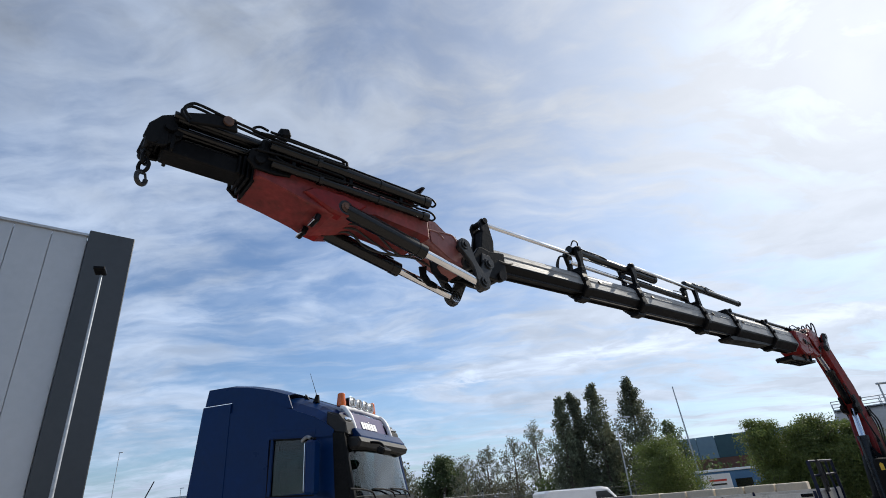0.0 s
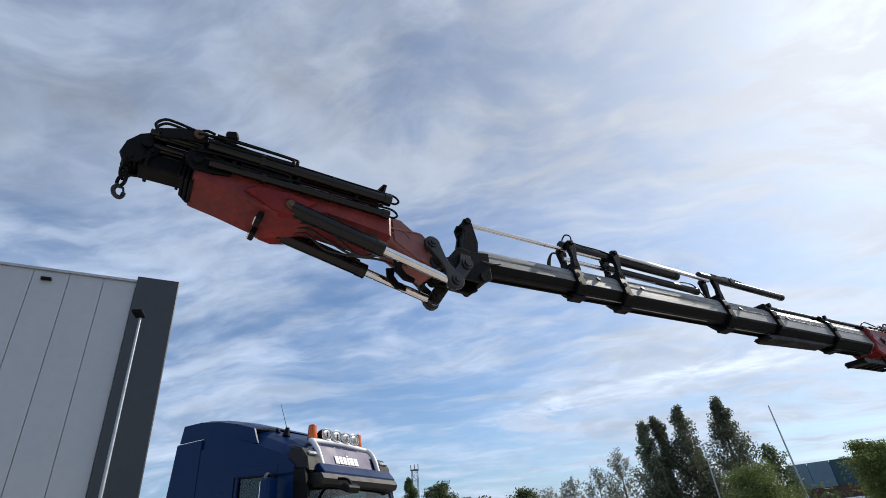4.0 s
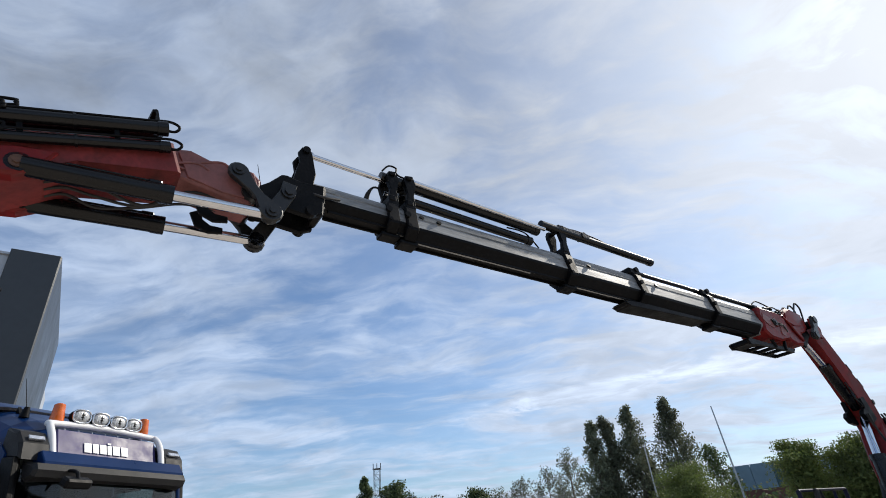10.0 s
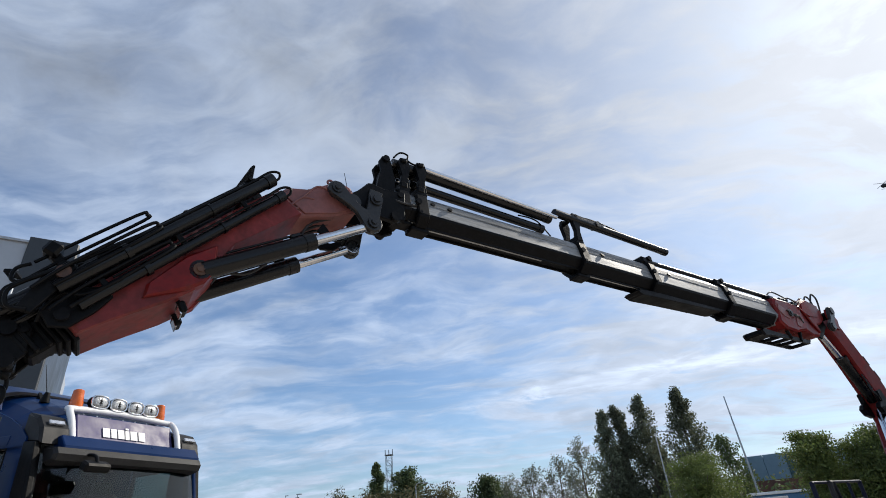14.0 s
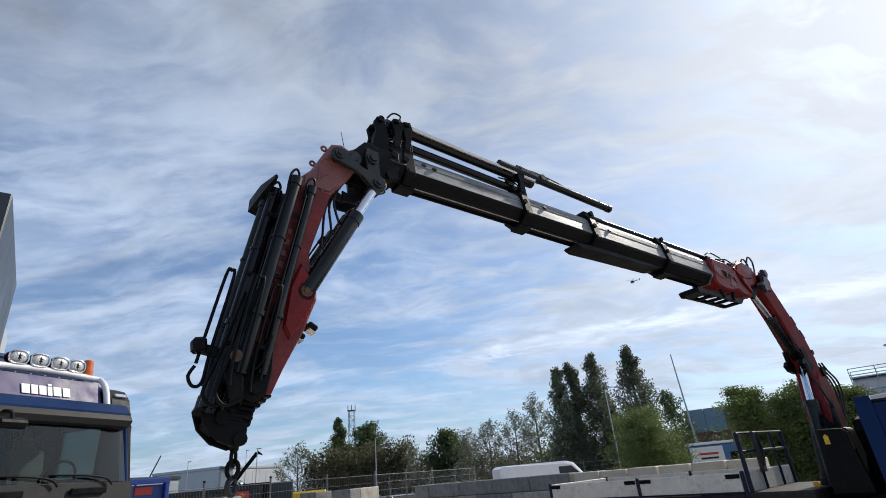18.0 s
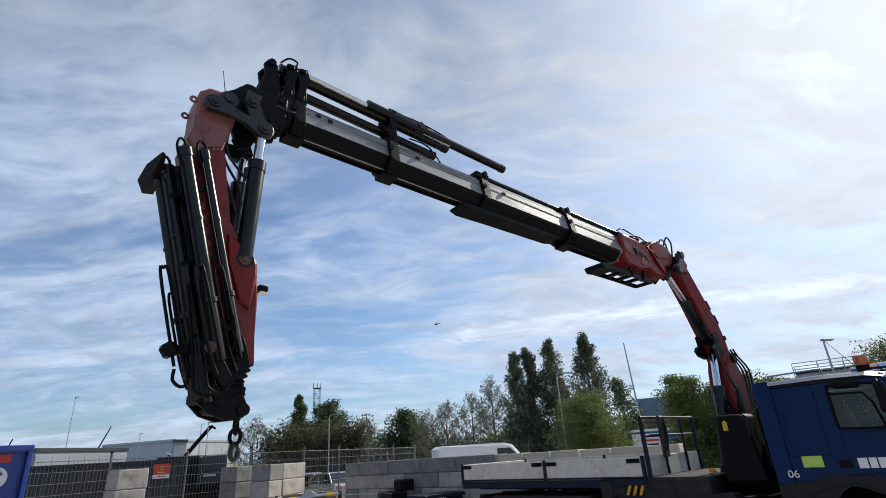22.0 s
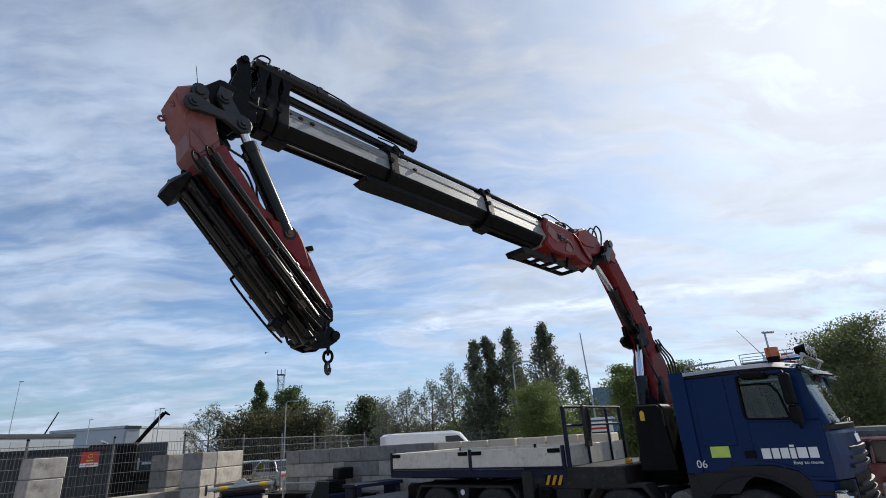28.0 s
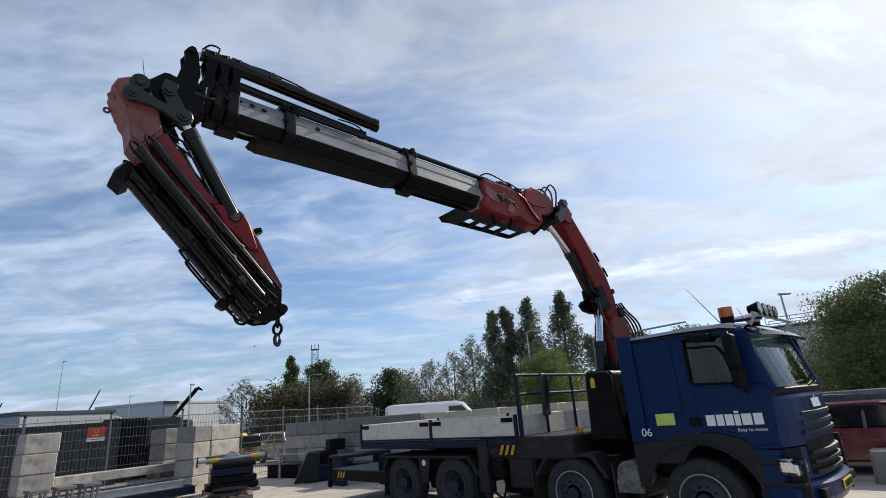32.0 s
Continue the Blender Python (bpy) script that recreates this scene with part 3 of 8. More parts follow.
tank()
cabin = thing("site_cabin", pose(19.0, 40.5, 0, 0, 0, -18), "blue site cabin with a white notice board", "cabin")
part("body", Mesh().box((3, 1.5, 1.3), (6, 3, 2.6), None, 0.05), mat("blue_cabin_paint", (0.06, 0.16, 0.30), 0.5, 0, 0.15, 1.0), cabin)
part("roof", Mesh().box((3, 1.5, 2.68), (6.3, 3.3, 0.16), None, 0.03), WHITE, cabin)
for i in range(3):
    w = part("window", Mesh().box((0.9 + 1.9 * i, -0.02, 1.6), (1.1, 0.08, 0.9), None, 0.02), WINDARK, cabin)
    part("frame", Mesh().box((0.9 + 1.9 * i, -0.01, 1.08), (1.3, 0.12, 0.08), None, 0.02), WHITE, w)
board = thing("notice_board", pose(18.2, 38.4, 0, 0, 0, -14), "white notice board with red and grey bars", "sign")
for x in (0, 1.6):
    part("post", Mesh().cyl((x, 0, 0), (x, 0, 2.4), 0.04, n=8), GALV, board)
part("panel", Mesh().box((0.8, -0.06, 1.9), (1.9, 0.05, 1.1), None, 0.01), WHITE, board)
part("text_bar", Mesh().box((0.9, -0.092, 2.05), (1.1, 0.012, 0.12)), REDSIGN, board)
part("text_bar", Mesh().box((0.9, -0.092, 1.80), (1.0, 0.012, 0.10)), STEEL, board)


def lattice_tower():
    t = thing("lattice_tower", pose(-56.9, 297.4, 0), "slim grey lattice tower on the horizon", "tower")
    m = Mesh()
    w = 1.5
    for sx in (-1, 1):
        for sy in (-1, 1):
            m.cyl((sx * w, sy * w, 0), (sx * w, sy * w, 40), 0.13, n=5)
    for k in range(16):
        z = 2.5 * k
        s = 1 if k % 2 else -1
        for y in (-w, w):
            m.cyl((-s * w, y, z), (s * w, y, z + 2.5), 0.075, n=4)
            m.cyl((-w, y, z), (w, y, z), 0.075, n=4)
        for x in (-w, w):
            m.cyl((x, -s * w, z), (x, s * w, z + 2.5), 0.075, n=4)
    part("lattice", m, STEEL, t)
    part("platform", Mesh().box((0, 0, 40.3), (4.0, 4.0, 0.4)), STEEL, t)
    for x in (-2, 0, 2):
        part("aerial", Mesh().cyl((x, 0, 40.5), (x, 0, 43.2), 0.22, n=5), STEEL, t)


lattice_tower()
dock = thing("material_handler", pose(-27.5, 79.5, 0, 0, 0, 12), "distant dark excavator arm above the warehouse roof", "excavator")
part("body", Mesh().box((0, 0, 2.4), (3.4, 2.6, 2.2), None, 0.2), STEEL, dock)
part("track", Mesh().box((0, -1.1, 0.55), (4.2, 0.6, 1.1), None, 0.3), BLACK, dock)
part("track", Mesh().box((0, 1.1, 0.55), (4.2, 0.6, 1.1), None, 0.3), BLACK, dock)
part("arm", Mesh().tube([(-1.2, 0, 3.2), (0.6, 0, 5.6), (2.2, 0, 7.6)], 0.30, 6).cyl((2.2, 0, 7.7), (2.9, 0, 7.3), 0.22, 0.1, n=6), BLACK, dock)
for x, y, dx, h in ((-55.0, 80.0, 1.8, 7.6), (-47.0, 86.5, 2.6, 9.0)):
    g = thing("jib_mast", pose(x, y, 0), "distant slanting dark jib over the roofs", "crane", "distant jibs")
    part("jib", Mesh().cyl((0, 0, 0), (dx * 1.6, 0, h), 0.16, 0.08, n=6), STEEL, g)


# ---- loader crane ----
CRANE_AT = pose(11.0, 13.826, 0, 0, 0, -142.07)
KNEE = (1.0, 4.92)
TOP = 0.34
# seconds, reach of the outer head, droop of the outer boom, tilt of the jib
REACH = [
    (0, 13.06, -0.86, 1.9), (0.5, 13.00, -0.74, 2.5), (1, 12.95, -0.68, 2.9), (1.5, 12.87, -0.60, 3.3), (2, 12.77, -0.41, 3.8), (2.5, 12.70, -0.19, 4.2),
    (3.5, 12.46, -0.08, 4.3), (4.5, 12.22, -0.00, 4.4), (5.5, 12.05, 0.15, 4.4), (6, 11.97, 0.19, 4.7), (6.5, 11.89, 0.27, 4.7), (7, 11.81, 0.42, 3.2),
    (7.5, 11.74, 0.54, 0.9), (8, 11.67, 0.63, -2.1), (8.5, 11.58, 0.77, -5.4), (9, 11.49, 0.85, -8.8), (9.5, 11.41, 0.90, -12.4), (10, 11.32, 0.96, -16.0),
    (11, 11.13, 1.03, -23.4), (12, 10.94, 1.14, -30.0), (13, 10.73, 1.17, -37.4), (14, 10.54, 1.22, -44.9), (14.5, 10.47, 1.36, -48.4), (15.5, 10.30, 1.65, -57.3),
    (16.5, 10.11, 1.89, -65.8), (17, 10.01, 1.92, -70.0), (18, 9.80, 2.11, -77.8), (19, 9.62, 2.21, -84.9), (20, 9.49, 2.34, -91.9), (21, 9.41, 2.43, -98.4),
    (22, 9.30, 2.53, -104.5), (23, 9.16, 2.58, -110.0), (24, 9.00, 2.68, -115.9), (24.5, 8.92, 2.74, -118.2), (25.5, 8.75, 2.82, -123.5), (26.5, 8.57, 2.92, -128.3),
    (27, 8.47, 2.98, -130.6), (27.5, 8.38, 3.11, -131.9), (28, 8.29, 3.23, -132.2), (29, 8.10, 3.15, -132.6), (30, 7.88, 3.13, -132.6), (31, 7.65, 3.14, -132.7),
    (32, 7.43, 3.14, -132.2)]


def lerp(rows, t):
    for (t0, v0), (t1, v1) in zip(rows, rows[1:]):
        if t <= t1:
            return v0 + (v1 - v0) * max(0.0, (t - t0) / (t1 - t0))
    return rows[-1][1]


JIB_OUT = [(0, 0.50), (1.0, 0.39), (2.5, 0.23), (4.5, 0.20), (6.5, 0.15), (11.0, 0.05), (16.0, 0.0), (24.0, 0.0), (31.0, -0.13), (32, -0.14)]
# play in the jib hinge along the jib
JIB_PLAY = [(0, 0.11), (2, 0.16), (6, 0.16), (9, 0.14), (13, 0.06), (17, 0.0), (24, 0.02), (31, -0.06), (32, -0.07)]
FREE5 = [(0, 11.0), (2.5, 10.76), (4.5, 10.49), (7.0, 10.2), (32, 10.2)]
FREE4 = [(0, 9.55), (2.5, 9.62), (4.5, 9.75), (7.0, 9.93), (9.0, 9.98), (32, 10.0)]
FREE3 = [(0, 7.42), (6.0, 7.47), (9.0, 7.57), (19.0, 7.50), (23.0, 7.68), (32, 7.68)]

crane = thing("loader_crane", CRANE_AT, "red and grey folding loader crane mounted behind the blue truck cab", "loader crane")
moving = {}


def hexprof(w, h):
    """Section of a telescope beam, its top edge at TOP above the knee axis."""
    half = [(0.22 * w, TOP), (0.36 * w, TOP - 0.16 * h), (0.40 * w, TOP - 0.34 * h), (0.49 * w, TOP - 0.68 * h), (0.47 * w, TOP - 0.76 * h), (0.24 * w, TOP - h)]
    return half + [(-y, z) for y, z in half[::-1]]


def beam(w, h, x0, x1):
    m = Mesh().prism(hexprof(w, h), x0, x1, 0.008, "x")
    for s in (-1, 1):  # worn guide strips along the top edges and flanks
        m.box(((x0 + x1) / 2, s * 0.14 * w, TOP + 0.004), (x1 - x0 - 0.2, 0.03, 0.010), None, 0.003)
        m.box(((x0 + x1) / 2, s * 0.400 * w, TOP - 0.33 * h), (x1 - x0 - 0.1, 0.012, 0.016), None, 0.004)
    return m


def shaded_half(w, h, x0, x1):
    """Lower half of a beam, its underside shade given as black; a little proud of its flanks."""
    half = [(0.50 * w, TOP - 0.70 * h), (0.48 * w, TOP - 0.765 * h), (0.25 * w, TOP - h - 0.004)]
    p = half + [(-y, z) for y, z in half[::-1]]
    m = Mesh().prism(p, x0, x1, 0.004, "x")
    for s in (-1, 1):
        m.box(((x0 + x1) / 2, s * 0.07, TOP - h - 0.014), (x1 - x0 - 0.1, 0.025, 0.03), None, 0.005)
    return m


def collar(w, h, tall, ytwin=0.11):
    """Clamp round a beam end, with upright lugs that carry the rams."""
    m = Mesh()
    k = 0.035
    a = [(y * (1 + 2 * k / w), z + (k if z > TOP - h / 2 else -k)) for y, z in hexprof(w, h)]
    m.prism(a, -0.07, 0.07, 0.012, "x")
    m.box((0.0, 0, TOP - h - 0.05), (0.22, 0.5 * w, 0.05), None, 0.01)
    for s in (-1, 1):
        m.cyl((0.075, s * (0.5 * w + 0.015), TOP - 0.42 * h), (0.075, s * (0.5 * w + 0.05), TOP - 0.42 * h), 0.035, n=10)
        m.cyl((0.05, s * (0.5 * w - 0.01), TOP - 0.75 * h), (0.05, s * (0.5 * w + 0.04), TOP - 0.75 * h), 0.022, n=8)
        if tall > 0.2:
            pr = [(-0.06, TOP - 0.55 * h), (0.05, TOP - 0.55 * h), (0.06, TOP - 0.05), (0.02, TOP + tall * 0.45), (0.06, TOP + tall * 0.8), (0.04, TOP + tall), (-0.05, TOP + tall + 0.02), (-0.09, TOP + tall * 0.8), (-0.06, TOP + tall * 0.4), (-0.08, TOP)]
            m.prism(pr, s * (ytwin + 0.01) - 0.03, s * (ytwin + 0.01) + 0.03, 0.008)
    if tall > 0.2:
        m.box((0.0, 0, TOP + tall - 0.04), (0.07, 2 * ytwin + 0.14, 0.05), None, 0.012)
        m.box((0.0, 0, TOP + 0.06), (0.09, 2 * ytwin + 0.10, 0.08), None, 0.012)
    else:
        m.box((-0.02, 0.0, TOP + 0.055), (0.26, 0.24, 0.12), None, 0.03)
        m.cyl((-0.05, -0.14, TOP + 0.09), (-0.05, 0.14, TOP + 0.09), 0.04, n=10)
    return m


SIZES = {"base": (0.42, 0.49), 1: (0.395, 0.465), 2: (0.365, 0.43), 3: (0.33, 0.385), 4: (0.295, 0.335), 5: (0.265, 0.295)}


def build_outer_boom():
    # fixed beam with knee casting
    w, h = SIZES["base"]
    base = part("outer_boom", beam(w, h, 1.55, 3.33), BOOM, crane, "grey hexagonal telescope beam with scuffed paint")
    # underside shade of the grey beam, put on as a black shell
    part("keel_plate", shaded_half(w, h, 2.05, 3.30), BLACK, base, "lower half of the beam, black to stand for its shade")
    part("collar", collar(w, h, 0.12), BLACK, base, at=pose(3.33, 0, 0))
    lobe = [(0.22, 0.20), (0.20, 0.36), (0.30, 0.46), (0.55, 0.52), (0.76, 0.54), (0.92, 0.45), (1.04, 0.36), (1.18, 0.30), (1.20, -0.02), (1.12, -0.16), (0.92, -0.22), (0.66, -0.20), (0.56, -0.10), (0.60, 0.02), (0.48, 0.06), (0.36, 0.10)]
    knee = part("knee_casting", Mesh().prism(lobe, -0.20, 0.20, 0.03), RED, base, "dark red welded knee casting")
    part("beam_socket", Mesh().prism([(1.12, 0.30), (1.50, 0.34), (1.96, 0.335), (2.03, 0.20), (1.98, 0.02), (2.02, -0.12), (1.86, -0.22), (1.50, -0.24), (1.14, -0.14)], -0.232, 0.232, 0.03), RED, base, "dark red socket round the end of the beam")
    for s in (-1, 1):
        part("side_plate", Mesh().prism([(0.34, 0.44), (0.74, 0.50), (0.96, 0.40), (1.02, 0.24), (0.80, 0.16), (0.50, 0.20)], s * 0.206 - 0.012, s * 0.206 + 0.012, 0.004), RED, base)
        part("rib", Mesh().tube(spline([(0.66, s * 0.21, -0.12), (0.86, s * 0.22, 0.02), (1.02, s * 0.22, 0.20), (1.20, s * 0.235, 0.26)]), 0.022, 6), RED, base)
        part("wear_patch", Mesh().prism([(1.52, 0.20), (1.66, 0.13), (1.92, 0.22), (1.97, 0.10), (1.84, 0.0), (1.68, -0.03), (1.56, 0.06)], s * 0.232 - 0.010, s * 0.232 + 0.010, 0.004), REDF, base, "scuffed pinkish steel plate")
        part("wear_patch", Mesh().prism([(1.30, 0.08), (1.44, 0.02), (1.48, -0.12), (1.36, -0.14), (1.26, -0.04)], s * 0.232 - 0.010, s * 0.232 + 0.010, 0.004), REDF, base, "scuffed pinkish steel plate")
        part("pin_boss", Mesh().cyl((1.62, s * 0.22, 0.08), (1.62, s * 0.27, 0.08), 0.06, n=16).cyl((1.62, s * 0.27, 0.08), (1.62, s * 0.285, 0.08), 0.035, n=6), STEEL, base)
        part("ram_fork", Mesh().prism([(0.10, 0.10), (0.16, 0.24), (0.32, 0.22), (0.44, 0.06), (0.52, -0.06), (0.56, -0.16), (0.46, -0.20), (0.36, -0.12), (0.24, -0.02)], s * 0.12 - 0.02, s * 0.12 + 0.02, 0.006), BLACK, base)
    part("knee_pin", Mesh().cyl((0.05, -0.26, 0.30), (0.05, 0.26, 0.30), 0.075, n=16), BLACK, base)
    tray = Mesh()
    for y in (-0.20, 0.12):
        tray.prism([(0.98, -0.30), (1.06, -0.37), (1.7, -0.37), (2.35, -0.38), (2.50, -0.40), (2.56, -0.33), (2.50, -0.29), (1.7, -0.31)], y - 0.02, y + 0.02, 0.004)
    for x in (1.04, 1.40, 1.66, 1.95, 2.2):
        tray.box((x, -0.04, -0.34), (0.07, 0.34, 0.05), None, 0.01)
    tray.box((2.36, -0.04, -0.335), (0.32, 0.34, 0.09), None, 0.02)
    tray.cyl((1.30, 0.14, -0.20), (1.36, 0.14, -0.36), 0.03, n=8).cyl((1.75, 0.14, -0.22), (1.68, 0.14, -0.36), 0.03, n=8)
    part("hose_tray", tray, BLACK, base)
    low = Mesh()
    for y in (-0.07, 0.07):
        low.cyl((1.15, y, 0.42), (3.30, y, 0.42), 0.036, n=10)
    low.box((1.35, 0, 0.42), (0.30, 0.26, 0.09), None, 0.02)
    low.box((1.86, 0.02, 0.38), (0.14, 0.28, 0.07), None, 0.02).box((1.10, 0.10, 0.38), (0.16, 0.16, 0.08), None, 0.02)
    low.tube(spline([(1.95, 0.14, 0.42), (1.78, 0.15, 0.50), (1.45, 0.15, 0.47), (1.25, 0.14, 0.44)]), 0.013)
    part("ram", low, TUBE, base)
    hs = Mesh()
    for i in range(4):
        y = -0.13 + 0.10 * i
        hs.tube(spline([(0.60 - 0.05 * i, y, 0.46), (0.48 - 0.04 * i, y, 0.60), (0.32 - 0.03 * i, y, 0.70 + 0.012 * i), (0.16 - 0.02 * i, y, 0.66), (0.08, y * 0.9, 0.50), (0.10, y * 0.8, 0.34)]), 0.016)
    for y in (-0.2, 0.24):
        hs.tube(spline([(1.7, y, 0.34), (1.45, y, 0.40), (1.2, y, 0.36), (0.98, y * 0.8, 0.44), (0.8, y * 0.6, 0.50)]), 0.013)
    for i in range(2):
        hs.tube(spline([(1.66 + 0.05 * i, 0.25, 0.12), (1.50, 0.27, 0.04 + 0.03 * i), (1.36, 0.26, 0.06), (1.24, 0.24, -0.04)]), 0.012)
    part("hydraulic_hose", hs, RUBBER, base)
    moving["base"] = base
    # telescope beams
    back = {1: 2.0, 2: 2.4, 3: 3.0, 4: 2.0, 5: 2.45}
    for k in (1, 2, 3, 4):
        w, h = SIZES[k]
        sec = part("telescope_section", beam(w, h, -back[k], 0.03), BOOM, crane, "grey telescope beam with worn paint")
        part("keel_plate", shaded_half(w, h, -back[k] + 0.02, 0.02), BLACK, sec, "lower half of the beam, black to stand for its shade")
        part("collar", collar(w, h, 0.12 if k == 1 else 0.47 - 0.01 * k, 0.09), BLACK, sec)
        for s in (-1, 1):
            part("stop_bolt", Mesh().cyl((-0.36, s * (0.42 * w - 0.002), TOP - 0.30 * h), (-0.36, s * (0.42 * w + 0.014), TOP - 0.28 * h), 0.030, n=12), BLACK, sec)
        if k == 1:
            tr = Mesh()
            tr.prism([(-1.7, TOP - h - 0.006), (0.10, TOP - h - 0.01), (0.36, TOP - h - 0.03), (0.42, TOP - h - 0.06), (0.32, TOP - h - 0.10), (-0.2, TOP - h - 0.085), (-1.5, TOP - h - 0.05)], -0.13, 0.13, 0.012)
            tr.cyl((0.37, -0.11, TOP - h - 0.06), (0.37, 0.11, TOP - h - 0.06), 0.035, n=10)
            part("under_tray", tr, BLACK, sec)
        else:
            part("guide_strip", Mesh().box((-0.9, 0.06, TOP - h - 0.02), (1.7, 0.03, 0.02), None, 0.004), BOOM, sec)
        moving[k] = sec
    s1, s2, s3, s4 = (moving[k] for k in (1, 2, 3, 4))
    part("ram", Mesh().cyl((-1.8, 0.05, 0.42), (0.02, 0.05, 0.42), 0.032, n=10).cyl((-1.8, -0.07, 0.42), (0.02, -0.07, 0.42), 0.032, n=10), TUBE, s1)
    # rams on top, each a barrel on one collar and a rod on the next
    part("ram_barrel", Mesh().cyl((-1.92, 0.10, 0.67), (0.36, 0.10, 0.728), 0.056).cyl((-1.95, 0.10, 0.67), (-1.88, 0.10, 0.67), 0.061), TUBE, s2)
    part("bleed_pipe", Mesh().tube(spline([(-0.1, 0.10, 0.79), (-0.35, 0.11, 0.805), (-0.75, 0.11, 0.78), (-0.92, 0.11, 0.74), (-0.86, 0.11, 0.71), (-0.5, 0.11, 0.72)]), 0.010), BLACK, s2)
    part("valve_block", Mesh().box((-0.24, 0.10, 0.735), (0.62, 0.11, 0.08), Euler((0, radians(-3), 0)), 0.015).cyl((-0.42, 0.03, 0.73), (-0.42, 0.17, 0.73), 0.045, n=12), STEEL, s2)
    part("ram_rod", Mesh().cyl((-2.12, 0.10, 0.664), (0.02, 0.10, 0.74), 0.030), CHROME, s3, "bright chrome piston rod")
    part("ram_barrel", Mesh().cyl((-1.95, -0.06, 0.52), (0.06, -0.06, 0.58), 0.054).cyl((-1.98, -0.06, 0.52), (-1.90, -0.06, 0.52), 0.060), TUBE, s3)
    part("bleed_pipe", Mesh().tube(spline([(-1.55, -0.02, 0.60), (-1.72, -0.01, 0.605), (-1.85, -0.01, 0.59), (-1.93, -0.02, 0.55), (-1.99, -0.02, 0.50), (-2.05, 0.0, 0.40)]), 0.010), BLACK, s3)
    part("ram_rod", Mesh().cyl((-1.8, -0.06, 0.525), (0.02, -0.06, 0.58), 0.032), CHROME, s4, "bright chrome piston rod")
    part("ram_barrel", Mesh().cyl((-2.25, 0.02, 0.665), (0.10, 0.02, 0.735), 0.064).cyl((-2.28, 0.02, 0.665), (-2.2, 0.02, 0.667), 0.070), TUBE, s4)
    part("bleed_pipe", Mesh().tube(spline([(0.1, 0.08, 0.78), (0.02, 0.08, 0.88), (-0.08, 0.08, 0.88), (-0.12, 0.08, 0.78), (-0.6, 0.08, 0.76), (-0.8, 0.08, 0.73)]), 0.011), BLACK, s4)
    hz = Mesh()
    for i in range(3):
        hz.tube(spline([(0.10, -0.18 + 0.02 * i, 0.30), (0.16 + 0.02 * i, -0.18, 0.50), (0.10, -0.15, 0.70), (-0.06, -0.12, 0.64), (-0.12, -0.13, 0.45)]), 0.013)
    part("hydraulic_hose", hz, RUBBER, s4)
    # head
    w, h = SIZES[5]
    head = part("telescope_head", beam(w, h, -2.7, -0.22), BOOM, crane, "innermost grey telescope beam with the jib fork")
    part("keel_plate", shaded_half(w, h, -2.68, -0.35), BLACK, head, "lower half of the beam, black to stand for its shade")
    fork = Mesh()
    for s in (-1, 1):
        fork.prism([(-0.32, 0.24), (-0.08, 0.22), (0.06, 0.25), (0.11, 0.24), (0.22, 0.11), (0.33, 0.02), (0.37, -0.06), (0.30, -0.13), (0.16, -0.12), (0.02, -0.14), (-0.20, -0.16), (-0.32, -0.10)], s * 0.155 - 0.03, s * 0.155 + 0.03, 0.01)
        fork.cyl((-0.20, s * 0.15, -0.10), (-0.20, s * 0.22, -0.10), 0.06, n=16)
    fork.cyl((0.26, -0.22, -0.05), (0.26, 0.22, -0.05), 0.06, n=14)
    fork.box((-0.30, 0, 0.10), (0.10, w + 0.04, 0.34), None, 0.02)
    fork = part("jib_fork", fork, BLACK, head, "worn black fork with pivot pins")
    for s in (-1, 1):
        pp = Mesh().cyl((0.05, s * 0.16, 0.0), (0.05, s * 0.27, 0.0), 0.07, n=16).cyl((0.05, s * 0.27, 0.0), (0.05, s * 0.29, 0.0), 0.045, n=6)
        pp.prism([(-0.04, 0.13), (0.10, 0.15), (0.12, 0.03), (0.08, -0.07), (0.0, -0.06)], s * 0.20 - 0.015, s * 0.20 + 0.015, 0.006)
        part("pin_plate", pp, STEEL, fork, "worn grey pin plate")
    horn = Mesh()
    for s in (-1, 1):
        horn.prism([(-0.20, 0.10), (-0.02, 0.28), (-0.045, 0.42), (-0.075, 0.54), (-0.05, 0.66), (-0.09, 0.735), (-0.16, 0.745), (-0.195, 0.69), (-0.25, 0.42)], s * 0.085 - 0.02, s * 0.085 + 0.02, 0.006)
    horn.prism([(-0.18, 0.24), (-0.06, 0.30), (-0.09, 0.56), (-0.15, 0.64)], -0.08, 0.08, 0.005)
    horn.cyl((-0.13, -0.13, 0.70), (-0.13, 0.13, 0.70), 0.04, n=12)
    part("ram_bracket", horn, BLACK, head, "tall black upright bracket")
    part("ram_rod", Mesh().cyl((-2.4, 0.02, 0.665), (-0.13, 0.02, 0.72), 0.030).cyl((-0.22, 0.02, 0.717), (-0.13, 0.02, 0.72), 0.045), CHROME, head, "bright chrome piston rod")
    part("hydraulic_hose", Mesh().tube(spline([(-0.5, 0.14, 0.16), (-0.28, 0.19, 0.10), (0.0, 0.10, 0.20), (0.20, 0.08, 0.12), (0.34, 0.08, -0.04)]), 0.014).tube(spline([(-0.4, -0.12, 0.25), (-0.1, -0.1, 0.28), (0.16, -0.1, 0.22), (0.34, -0.1, 0.02)]), 0.014), RUBBER, head)
    part("whip_aerial", Mesh().cyl((0.24, 0, 0.10), (0.31, 0.0, 0.42), 0.005, 0.003, n=5), BLACK, head)
    moving[5] = head


